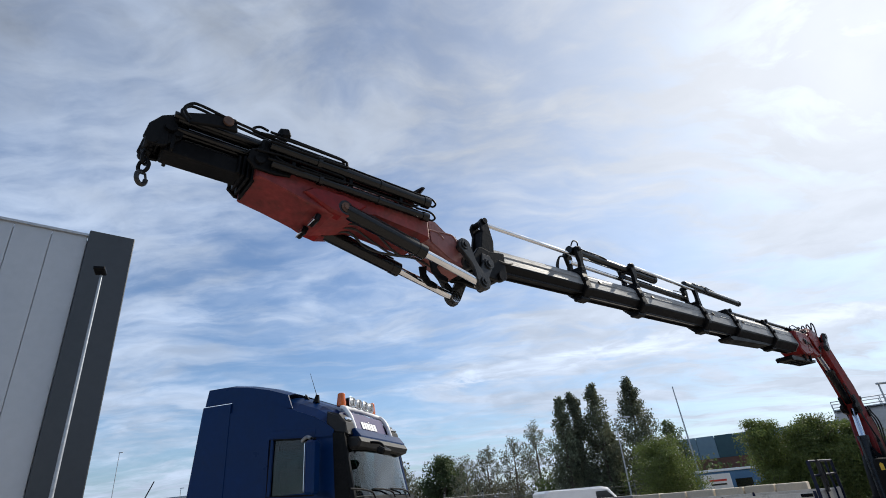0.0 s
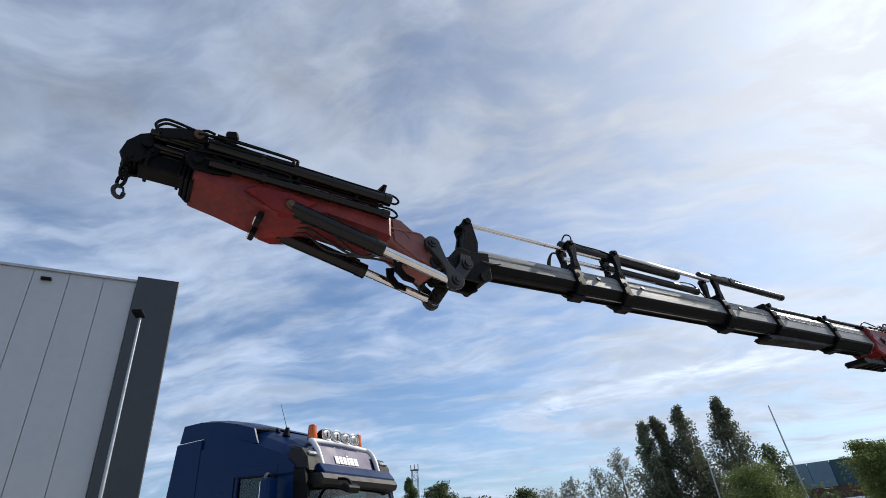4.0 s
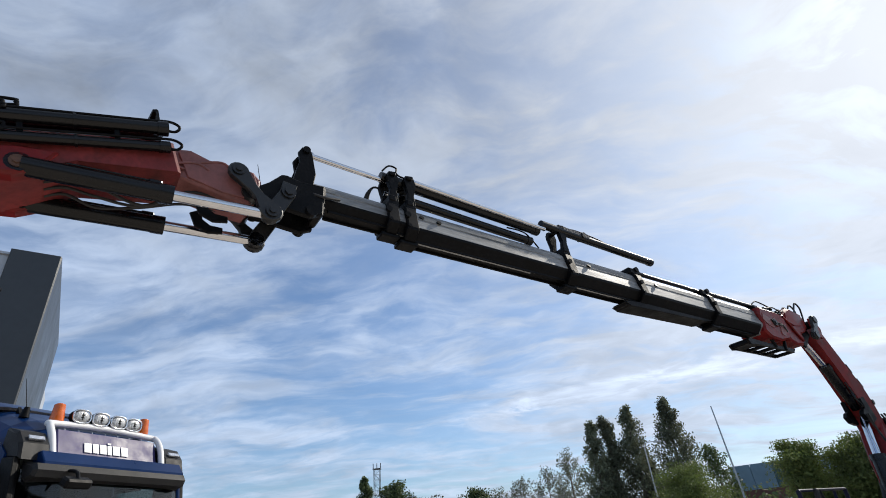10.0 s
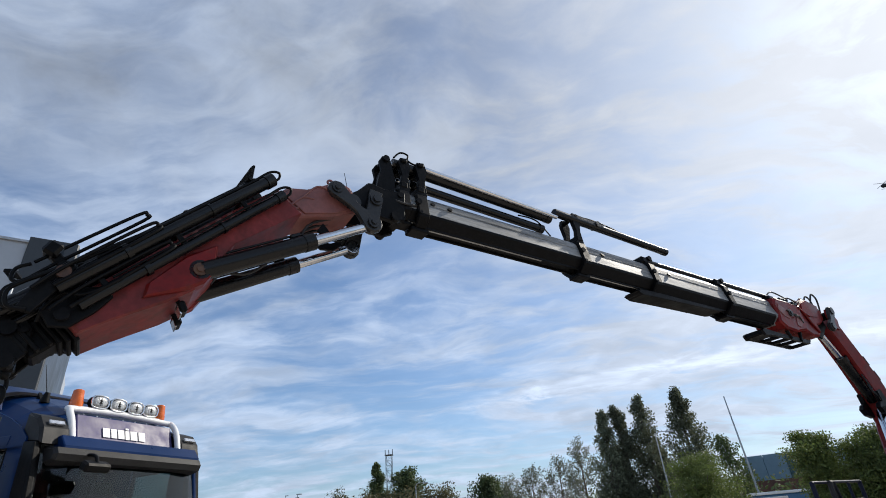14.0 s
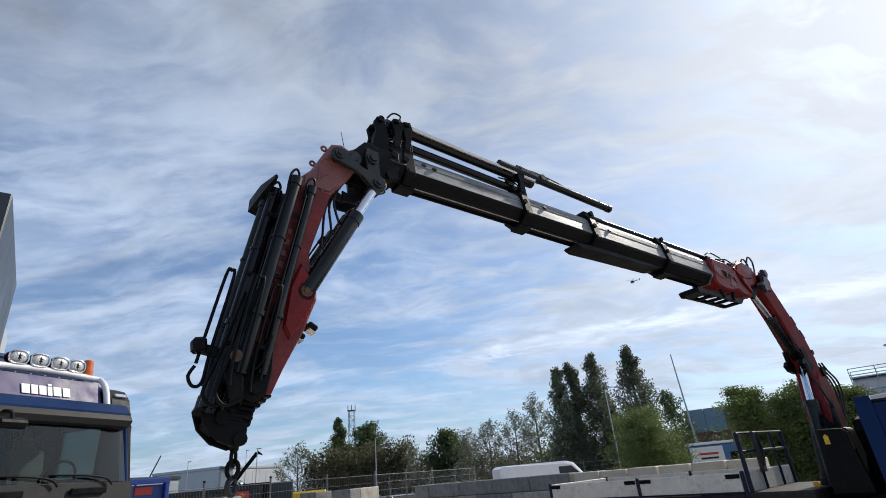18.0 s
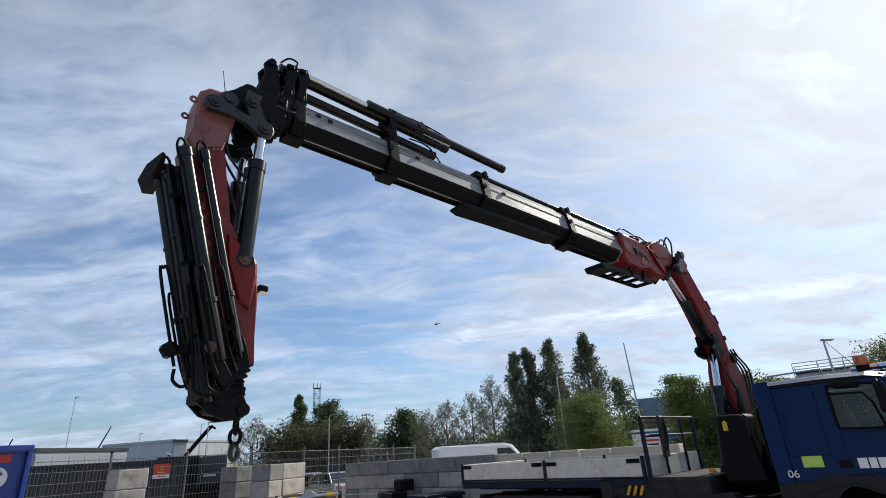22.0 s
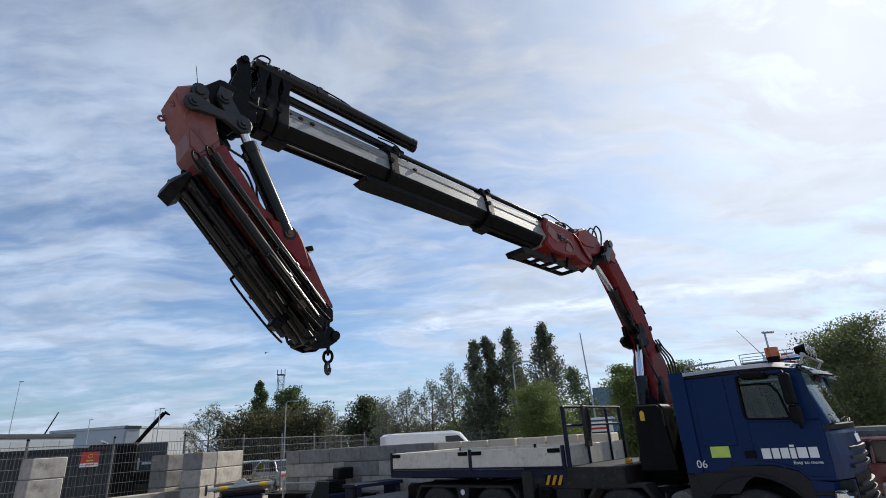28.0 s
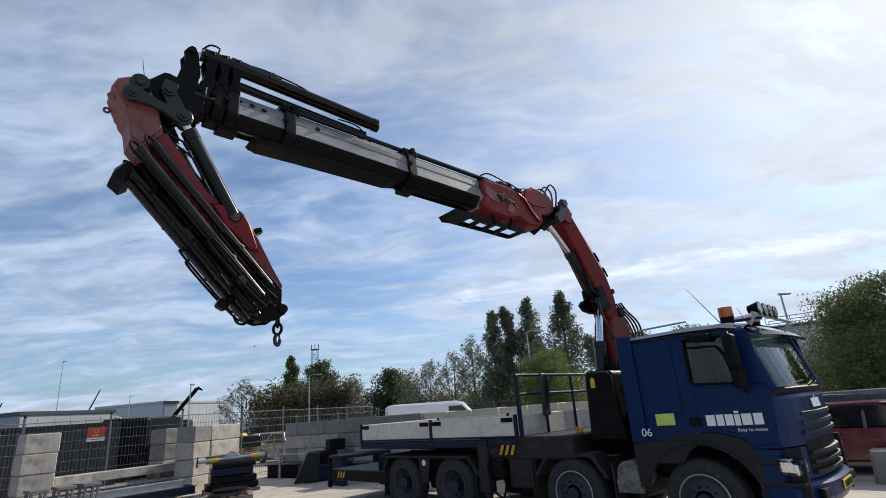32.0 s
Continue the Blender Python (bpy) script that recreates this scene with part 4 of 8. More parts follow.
def build_jib():
    red = Mesh().prism([(0.56, 0.15), (1.25, 0.21), (1.50, 0.11), (1.74, 0.06), (1.95, 0.09), (2.30, 0.18), (2.50, 0.22), (2.50, 0.44), (1.6, 0.47), (0.95, 0.47), (0.58, 0.455)], -0.265, 0.265, 0.02)
    jib = part("jib", red, JIBRED, crane, "red jib box with worn faded paint")
    part("jib_root", Mesh().prism([(-0.10, 0.0), (0.02, -0.10), (0.24, -0.02), (0.60, 0.17), (0.66, 0.45), (0.46, 0.45), (0.30, 0.35), (0.06, 0.29), (-0.08, 0.24), (-0.13, 0.14)], -0.19, 0.19, 0.02), REDF, jib, "sun-faded pinkish red root of the jib")
    for s in (-1, 1):
        pl = part("root_plate", Mesh().prism([(-0.08, 0.02), (0.04, -0.06), (0.24, 0.0), (0.50, 0.15), (0.54, 0.40), (0.44, 0.42), (0.30, 0.33), (0.06, 0.27), (-0.07, 0.20)], s * 0.196 - 0.012, s * 0.196 + 0.012, 0.004), REDF, jib, "sun-faded pinkish red root plate with pressed ribs")
        for k in range(3):
            c = [(0.12 + 0.20 * k, 0.22), (0.20 + 0.22 * k, 0.31 - 0.02 * k), (0.42 + 0.21 * k, 0.29 - 0.02 * k)]
            part("pressed_rib", Mesh().tube(spline([(x, s * 0.208, z) for x, z in c]), 0.012, 5), REDF, pl)
        part("ram_lug", Mesh().prism([(1.38, 0.26), (1.53, 0.09), (1.66, 0.055), (1.78, 0.075), (2.06, 0.20), (1.98, 0.27), (1.62, 0.31)], s * 0.255 - 0.085, s * 0.255 + 0.045, 0.02), RED, jib, "dark red ram mounting lug")
        part("pin", Mesh().cyl((1.62, s * 0.28, 0.16), (1.62, s * 0.31, 0.16), 0.052, n=14).cyl((1.62, s * 0.31, 0.16), (1.62, s * 0.325, 0.16), 0.03, n=6), RUST, jib)
        part("pin", Mesh().cyl((0.10, s * 0.13, 0.173), (0.10, s * 0.30, 0.173), 0.05, n=14), STEEL, jib)
        part("pin", Mesh().cyl((0, s * 0.13, 0), (0, s * 0.24, 0), 0.085, n=16).cyl((0, s * 0.24, 0), (0, s * 0.26, 0), 0.05, n=6), STEEL, jib)
    # long rams and pipes laid along the back and flanks
    for y, z, x0, x1, r in ((0.35, 0.520, 0.66, 2.44, 0.056), (0.32, 0.355, 0.66, 2.40, 0.042), (-0.35, 0.520, 0.66, 2.44, 0.056), (-0.32, 0.355, 0.70, 2.40, 0.042), (0.07, 0.535, 0.72, 2.55, 0.064), (-0.10, 0.535, 0.78, 2.55, 0.064), (0.16, 0.625, 0.74, 2.50, 0.052), (0.02, 0.655, 0.80, 2.50, 0.045)):
        m = Mesh().cyl((x0, y, z), (x1, y, z), r, n=16).cyl((x0 - 0.03, y, z), (x0 + 0.05, y, z), r + 0.008, n=16)
        m.cyl((x1 - 0.5, y, z), (x1 - 0.46, y, z), r + 0.012, n=14).cyl((x0 + 0.6, y, z), (x0 + 0.62, y, z), r + 0.008, n=14)
        part("extension_ram", m, TUBE, jib)
    for y, z, x0 in ((0.345, 0.520, 0.64), (0.32, 0.355, 0.64), (-0.345, 0.520, 0.64), (0.15, 0.61, 0.72)):
        part("pipe_bend", Mesh().tube(spline([(x0 + 0.16, y + 0.03, z + 0.05), (x0 - 0.02, y + 0.03, z + 0.06), (x0 - 0.10, y + 0.02, z + 0.02), (x0 - 0.06, y, z - 0.02), (x0 + 0.05, y, z)]), 0.012), BLACK, jib)
        part("feed_pipe", Mesh().cyl((x0 + 0.12, y + 0.045, z + 0.045), (x0 + 1.5, y + 0.045, z + 0.045), 0.010, n=6), BLACK, jib)
    for y, z in ((0.41, 0.54), (0.365, 0.38), (-0.41, 0.54)):
        part("steel_pipe", Mesh().tube(spline([(2.45, y, z - 0.02), (1.75, y, z), (1.69, y, z + 0.035), (1.75, y, z + 0.07), (2.3, y, z + 0.06), (2.55, y, z + 0.03)]), 0.013), BLACK, jib)
    part("long_pipe_loop", Mesh().tube(spline([(2.40, 0.20, 0.80), (1.68, 0.20, 0.80), (1.62, 0.20, 0.77), (1.67, 0.20, 0.74), (2.30, 0.20, 0.73), (2.52, 0.20, 0.72), (2.56, 0.19, 0.77), (2.50, 0.19, 0.82), (2.42, 0.20, 0.80)]), 0.013), BLACK, jib)
    for x in (1.0, 1.6, 2.2):
        part("pipe_clamp", Mesh().box((x, 0.0, 0.485), (0.04, 0.76, 0.03), None, 0.008).box((x, 0.345, 0.44), (0.04, 0.02, 0.22), None, 0.006).box((x, -0.345, 0.44), (0.04, 0.02, 0.22), None, 0.006).box((x, 0.08, 0.60), (0.04, 0.3, 0.10), None, 0.01), BLACK, jib)
    # plate across the back, pointed at one end
    df = Mesh().loft([[(0.71 + (x - 0.71) * h, y, 0.69 + (z - 0.69) * h) for x, z in ((0.60, 0.70), (0.64, 0.755), (0.77, 0.735), (0.78, 0.645), (0.68, 0.64))] for y, h in ((-0.28, 1.0), (0.05, 0.90), (0.37, 0.25))], smooth=False)
    df.box((0.74, 0.06, 0.635), (0.10, 0.12, 0.08), None, 0.01)
    part("deflector_plate", df, BLACK, jib)
    for s in (-1, 1):  # lifting ears on the root
        part("ear", Mesh().tube([(0.0 + 0.026 * math.cos(a), s * 0.15, 0.30 + 0.026 * math.sin(a)) for a in np.linspace(0, 2 * math.pi, 13)[:-1]], 0.013, 6, True), REDF, jib)
    part("end_block", Mesh().box((2.27, 0.20, 0.82), (0.11, 0.12, 0.10), Euler((0, radians(20), 0)), 0.02).box((2.28, 0.17, 0.72), (0.07, 0.08, 0.16), None, 0.01), BLACK, jib)
    for y in (-0.13, 0.15):
        fl = Mesh().box((1.87, y, 0.01), (0.055, 0.15, 0.09), Euler((0, radians(-20), 0)), 0.02).cyl((1.85, y, 0.05), (1.85, y, 0.13), 0.018, n=8)
        f = part("work_lamp", fl, BLACK, jib)
        part("lens", Mesh().box((1.898, y, 0.000), (0.012, 0.125, 0.07), Euler((0, radians(-20), 0)), 0.004), LAMPG, f)
    hs = Mesh()
    for i in range(3):
        y = -0.10 + 0.10 * i
        hs.tube(spline([(0.20, y, -0.02), (0.50, y, 0.06), (0.85, y, 0.02 - 0.05 * i), (1.15, y, 0.02 + 0.04 * i), (1.34, y, 0.14), (1.48, y, 0.12)]), 0.013)
    part("hydraulic_hose", hs, RUBBER, jib)
    for s in (-1, 1):  # maker's lettering along the flank, as bars
        for k in range(5):
            part("flank_marking", Mesh().box((1.12 + 0.11 * k, s * 0.267, 0.432), (0.055, 0.008, 0.05), None, 0.0), REDF, jib)
    # end of the box: nested beams
    ends = Mesh()
    for k in range(4):
        ends.box((2.50 + 0.04 * k, 0, 0.335 + 0.012 * k), (0.028, 0.36 - 0.03 * k, 0.28 - 0.03 * k), None, 0.01)
    ends.box((2.44, 0.0, 0.53), (0.12, 0.66, 0.14), None, 0.02)
    for s in (-1, 1):
        ends.prism([(2.20, 0.30), (2.34, 0.27), (2.52, 0.27), (2.60, 0.34), (2.58, 0.46), (2.48, 0.52), (2.30, 0.46), (2.18, 0.38)], s * 0.28 - 0.016, s * 0.28 + 0.016, 0.006)
        ends.box((2.45, s * 0.22, 0.40), (0.16, 0.14, 0.16), None, 0.02)
        ends.cyl((2.50, s * 0.29, 0.36), (2.50, s * 0.33, 0.36), 0.045, n=12).cyl((2.36, s * 0.29, 0.33), (2.36, s * 0.315, 0.33), 0.022, n=8)
        ends.tube(spline([(2.10, s * 0.37, 0.36), (2.26, s * 0.37, 0.37), (2.36, s * 0.36, 0.40), (2.42, s * 0.33, 0.47), (2.54, s * 0.30, 0.46), (2.62, s * 0.24, 0.42)]), 0.011)
    part("end_collar", ends, BLACK, jib)
    moving["jib"] = jib
    tip = part("jib_extension", Mesh().box((2.04, 0, 0.36), (1.40, 0.20, 0.18), None, 0.015), BLACK, crane, "black inner jib section with head block")
    for y, z in ((0.12, 0.52), (-0.12, 0.53), (0.20, 0.60)):
        part("ram_rod", Mesh().cyl((1.6, y, z), (2.72, y, z), 0.032, n=12), TUBE, tip)
    for y, z in ((0.07, 0.535), (-0.10, 0.535), (0.16, 0.62), (0.02, 0.62)):
        part("ram_barrel", Mesh().cyl((1.25, y, z), (2.66, y, z), 0.056, n=14).cyl((2.58, y, z), (2.68, y, z), 0.064, n=14), TUBE, tip)
    hb = Mesh()
    for k in range(3):
        hb.box((2.68 + 0.05 * k, 0, 0.40 + 0.02 * k), (0.03, 0.30 - 0.02 * k, 0.24 - 0.02 * k), None, 0.010)
    for s in (-1, 1):
        hb.prism([(2.62, 0.42), (2.74, 0.30), (2.86, 0.28), (2.90, 0.34), (2.88, 0.48), (2.80, 0.60), (2.70, 0.66), (2.60, 0.60)], s * 0.12 - 0.016, s * 0.12 + 0.016, 0.006)
        hb.cyl((2.72, s * 0.13, 0.50), (2.72, s * 0.17, 0.50), 0.050, n=12)
        hb.cyl((2.84, s * 0.11, 0.33), (2.84, s * 0.16, 0.33), 0.05, n=12)
        hb.cyl((2.66, s * 0.14, 0.44), (2.66, s * 0.16, 0.44), 0.022, n=8)
    hb.box((2.76, 0, 0.52), (0.12, 0.22, 0.14), Euler((0, radians(-25), 0)), 0.03)
    hb.box((2.66, 0.0, 0.62), (0.10, 0.30, 0.09), Euler((0, radians(-15), 0)), 0.02)
    hb.cyl((2.84, -0.13, 0.33), (2.84, 0.13, 0.33), 0.04, n=12)
    part("head_block", hb, BLACK, tip)
    pa = part("ram_anchor", Mesh().prism([(2.24, 0.52), (2.40, 0.50), (2.62, 0.44), (2.66, 0.52), (2.44, 0.62), (2.26, 0.64)], 0.34, 0.38, 0.008), BLACK, tip)
    part("pin_cap", Mesh().cyl((2.33, 0.38, 0.578), (2.33, 0.405, 0.578), 0.045, n=14), RUST, pa, "rusty pin cap")
    for y, z in ((0.38, 0.60), (0.26, 0.66)):
        part("steel_pipe", Mesh().tube(spline([(1.78, y, z - 0.03), (2.30, y, z + 0.01), (2.54, y, z + 0.04), (2.63, y, z + 0.03), (2.68, y, z - 0.05), (2.62, y, z - 0.13)]), 0.013), BLACK, tip)
    moving["tip"] = tip
    # links and tilt rams, one set on each side
    moving["link"], moving["rocker"], moving["barrel"], moving["rod"] = [], [], [], []
    for s in (-1, 1):
        y = s * 0.285
        m = Mesh().prism(arc(0, 0, 0.088, 60, 300, 9) + [(0.20, -0.052), (0.30, -0.052)] + arc(0.48, 0, 0.10, 240, 480, 9) + [(0.30, 0.045), (0.20, 0.045)], y - 0.03, y + 0.03, 0.012)
        m.cyl((0, y - 0.045, 0), (0, y + 0.045, 0), 0.055, n=14).cyl((0.48, y - 0.05, 0), (0.48, y + 0.05, 0), 0.06, n=14)
        m.cyl((0, y - 0.06, 0), (0, y + 0.06, 0), 0.03, n=6).cyl((0.48, y - 0.065, 0), (0.48, y + 0.065, 0), 0.033, n=6)
        moving["link"].append(part("link", m, STEEL, crane, "grey forged link with large pins"))
        y = s * 0.225
        m = Mesh().prism(arc(0, 0, 0.075, 80, 280, 7) + arc(0.33, 0, 0.08, 260, 460, 7), y - 0.025, y + 0.025, 0.008)
        moving["rocker"].append(part("rocker_link", m, STEEL, crane))
        y = s * 0.25
        m = Mesh().cyl((0.02, y, 0), (0.98, y, 0), 0.076, n=20).cyl((0.90, y, 0), (1.0, y, 0), 0.082, n=18).cyl((0, y - 0.05, 0), (0, y + 0.05, 0), 0.08, n=14)
        m.cyl((0.1, y + 0.0, -0.096), (0.84, y, -0.098), 0.011, n=6).box((0.86, y, -0.09), (0.10, 0.05, 0.04), None, 0.01).box((0.12, y, -0.09), (0.10, 0.06, 0.05), None, 0.01)
        moving["barrel"].append(part("tilt_ram_barrel", m, TUBE, crane, "black hydraulic ram barrel"))
        m = Mesh().cyl((-1.0, y, 0), (-0.04, y, 0), 0.048, n=16).cyl((0, y - 0.05, 0), (0, y + 0.05, 0), 0.075, n=14)
        moving["rod"].append(part("tilt_ram_rod", m, CHROME, crane, "bright chrome piston rod"))
    for s in (-1, 1):
        part("hose_arm", Mesh().prism([(0.36, 0.00), (0.46, -0.03), (0.44, -0.16), (0.34, -0.24), (0.22, -0.25), (0.21, -0.20), (0.31, -0.17), (0.37, -0.10)], s * 0.10 - 0.015, s * 0.10 + 0.015, 0.004), BLACK, moving["jib"])
    # swivel, chain links and hook
    hk = Mesh()
    hk.cyl((0, 0, 0.03), (0, 0, -0.04), 0.03, 0.024, n=12).ball((0, 0, -0.05), 0.036, 10)
    hk.box((0, 0, 0.0), (0.07, 0.09, 0.08), None, 0.015)
    hook = part("hook_chain", hk, BLACK, crane, "dark steel swivel with oval chain links and a safety hook")

    def oval(zc, turn, a, b, r):
        pts = []
        for i in range(18):
            t = 2 * math.pi * i / 18
            u, v = a * math.cos(t), b * math.sin(t)
            pts.append((u * math.cos(turn), u * math.sin(turn), zc + v))
        return Mesh().tube(pts, r, 8, True)

    part("chain_link", oval(-0.115, 0.3, 0.040, 0.060, 0.014), BLACK, hook)
    part("chain_link", oval(-0.195, 1.75, 0.046, 0.060, 0.016), BLACK, hook)
    pts = [(0, 0, -0.24)] + [(0.046 * math.cos(radians(a)), 0, -0.315 + 0.056 * math.sin(radians(a))) for a in range(100, -190, -24)]
    h = part("hook", Mesh().tube(pts, 0.020, 8), STEEL, hook)
    part("latch", Mesh().box((-0.040, 0, -0.285), (0.012, 0.02, 0.07), Euler((0, radians(18), 0)), 0.003), STEEL, h)
    moving["hook"] = hook


def build_column():
    # crane foot across the chassis, turning column and main boom
    c = Mesh().box((0, 0, 1.06), (0.9, 0.9, 0.36), None, 0.03).cyl((0, 0, 1.2), (0, 0, 1.5), 0.42, 0.36, n=24)
    c.loft([[(0.0 + 0.34 * math.cos(t), 0.34 * math.sin(t), 1.45) for t in np.linspace(0, 2 * math.pi, 17)[:-1]], [(-0.05 + 0.30 * math.cos(t), 0.28 * math.sin(t), 2.2) for t in np.linspace(0, 2 * math.pi, 17)[:-1]], [(-0.22 + 0.28 * math.cos(t), 0.22 * math.sin(t), 2.85) for t in np.linspace(0, 2 * math.pi, 17)[:-1]]])
    part("column", c, BLACK, crane, "black slewing column")
    part("column_head", Mesh().prism([(-0.62, 2.35), (0.10, 2.20), (0.12, 2.75), (0.02, 3.20), (-0.10, 3.42), (-0.36, 3.46), (-0.58, 3.10)], -0.20, 0.20, 0.03), RED, crane)
    # main boom: inner edge, widest line and back edge from top to foot
    stations = [((1.00, 5.00), (0.86, 5.20), (0.74, 5.34)), ((0.80, 4.72), (0.72, 5.06), (0.62, 5.20)), ((0.58, 4.40), (0.36, 4.56), (0.22, 4.74)), ((0.26, 3.86), (-0.02, 4.05), (-0.14, 4.26)), ((0.10, 3.56), (-0.16, 3.68), (-0.28, 3.90)), ((0.0, 3.30), (-0.22, 3.30), (-0.38, 3.45))]
    rings = [[(i[0], -0.15, i[1]), (m[0], -0.215, m[1]), (b[0], -0.10, b[1]), (b[0], 0.10, b[1]), (m[0], 0.215, m[1]), (i[0], 0.15, i[1])] for i, m, b in stations]
    main = part("main_boom", Mesh().loft(rings, True, False), RED, crane, "dark red main boom plate box with a sunlit back")
    for x, z in ((0.10, 4.43), (-0.10, 4.16)):
        for s in (-1, 1):
            part("slot", Mesh().box((x, s * 0.166, z), (0.02, 0.03, 0.20), Euler((0, radians(35), 0)), 0.0), BLACK, main)
    part("pivot_pin", Mesh().cyl((-0.30, -0.25, 3.40), (-0.30, 0.25, 3.40), 0.09, n=16), BLACK, main)
    for s in (-1, 1):
        part("grease_cap", Mesh().cyl((-0.16, s * 0.20, 3.78), (-0.16, s * 0.225, 3.78), 0.05, n=12), BLACK, main)
        part("ram_bracket", Mesh().prism([(-0.16, 3.50), (0.10, 3.40), (0.34, 3.44), (0.44, 3.54), (0.36, 3.62), (0.24, 3.66), (0.26, 3.84), (0.06, 3.90), (-0.10, 3.72)], s * 0.14 - 0.04, s * 0.14 + 0.04, 0.01), BLACK, main)
        part("knee_bracket", Mesh().prism([(0.78, 5.14), (0.96, 5.36), (1.12, 5.32), (1.14, 5.18), (1.02, 4.98), (0.86, 4.94)], s * 0.235 - 0.02, s * 0.235 + 0.02, 0.006), RED, main)
    # upright lift ram
    ram = part("lift_ram", Mesh().cyl((0.40, 0, 1.25), (0.19, 0, 2.80), 0.115, n=20).cyl((0.195, 0, 2.76), (0.185, 0, 2.86), 0.128, n=20), TUBE, crane, "upright black lift ram with a chrome rod")
    part("rod", Mesh().cyl((0.19, 0, 2.82), (0.02, 0, 3.56), 0.070, n=18), CHROME, ram, "bright chrome piston rod")
    # knee ram under the main boom
    kr = part("knee_ram", Mesh().cyl((0.12, 0, 3.70), (0.68, 0, 4.46), 0.090, n=18).cyl((0.64, 0, 4.40), (0.70, 0, 4.49), 0.103, n=18).tube(spline([(0.18, 0.14, 3.66), (0.36, 0.18, 3.72), (0.44, 0.16, 3.86), (0.40, 0.13, 4.05)]), 0.018).tube(spline([(0.24, 0.10, 3.9), (0.40, 0.16, 3.90), (0.48, 0.13, 4.15)]), 0.014), TUBE, crane)
    part("rod", Mesh().cyl((0.66, 0, 4.44), (1.20, 0, 4.96), 0.055, n=16), CHROME, kr, "bright chrome piston rod")
    for s in (-1, 1):
        y = s * 0.285
        kl = Mesh().prism([(0.98, 5.36), (1.10, 5.36), (1.16, 5.24), (1.22, 5.10), (1.34, 5.00), (1.34, 4.90), (1.24, 4.86), (1.15, 4.92), (1.08, 5.08), (0.96, 5.22)], y - 0.03, y + 0.03, 0.01)
        kl.cyl((1.05, y - 0.05, 5.28), (1.05, y + 0.05, 5.28), 0.07, n=14).cyl((1.25, y - 0.05, 4.95), (1.25, y + 0.05, 4.95), 0.07, n=14)
        part("knee_link", kl, STEEL, crane, "worn grey knee link")
    hs = Mesh()
    for i in range(4):
        y = 0.10 + 0.05 * i
        hs.tube(spline([(-0.30, y, 3.56), (-0.46, y, 3.42), (-0.70 - 0.03 * i, y, 3.2), (-0.84 - 0.02 * i, y * 0.8, 2.85), (-0.66, y * 0.6, 2.4)]), 0.018)
    for i in range(2):
        hs.tube(spline([(0.36, 0.18 + 0.04 * i, 3.54), (0.28, 0.22, 3.25), (0.12, 0.24, 2.95), (-0.1, 0.24, 2.7)]), 0.018)
    part("hydraulic_hose", hs, RUBBER, crane)
    tank = part("oil_tank", Mesh().prism([(-0.80, 1.15), (-0.50, 1.12), (-0.16, 1.55), (-0.08, 2.25), (-0.16, 2.44), (-0.40, 2.50), (-0.62, 2.42), (-0.80, 2.0)], 0.42, 0.82, 0.05), BLACK, crane, "black hydraulic oil tank with a yellow sticker", )
    part("sticker", Mesh().box((-0.16, 0.822, 2.28), (0.05, 0.004, 0.12)), YELLOW, tank)
    vb = Mesh()
    for i in range(6):
        vb.box((0.30 + 0.09 * i, 0.62, 1.34), (0.07, 0.22, 0.24), None, 0.01)
        vb.cyl((0.30 + 0.09 * i, 0.62, 1.46), (0.32 + 0.09 * i, 0.66, 1.62), 0.010, n=6)
    part("valve_bank", vb, BLACK, crane)


build_outer_boom()
build_jib()
build_column()


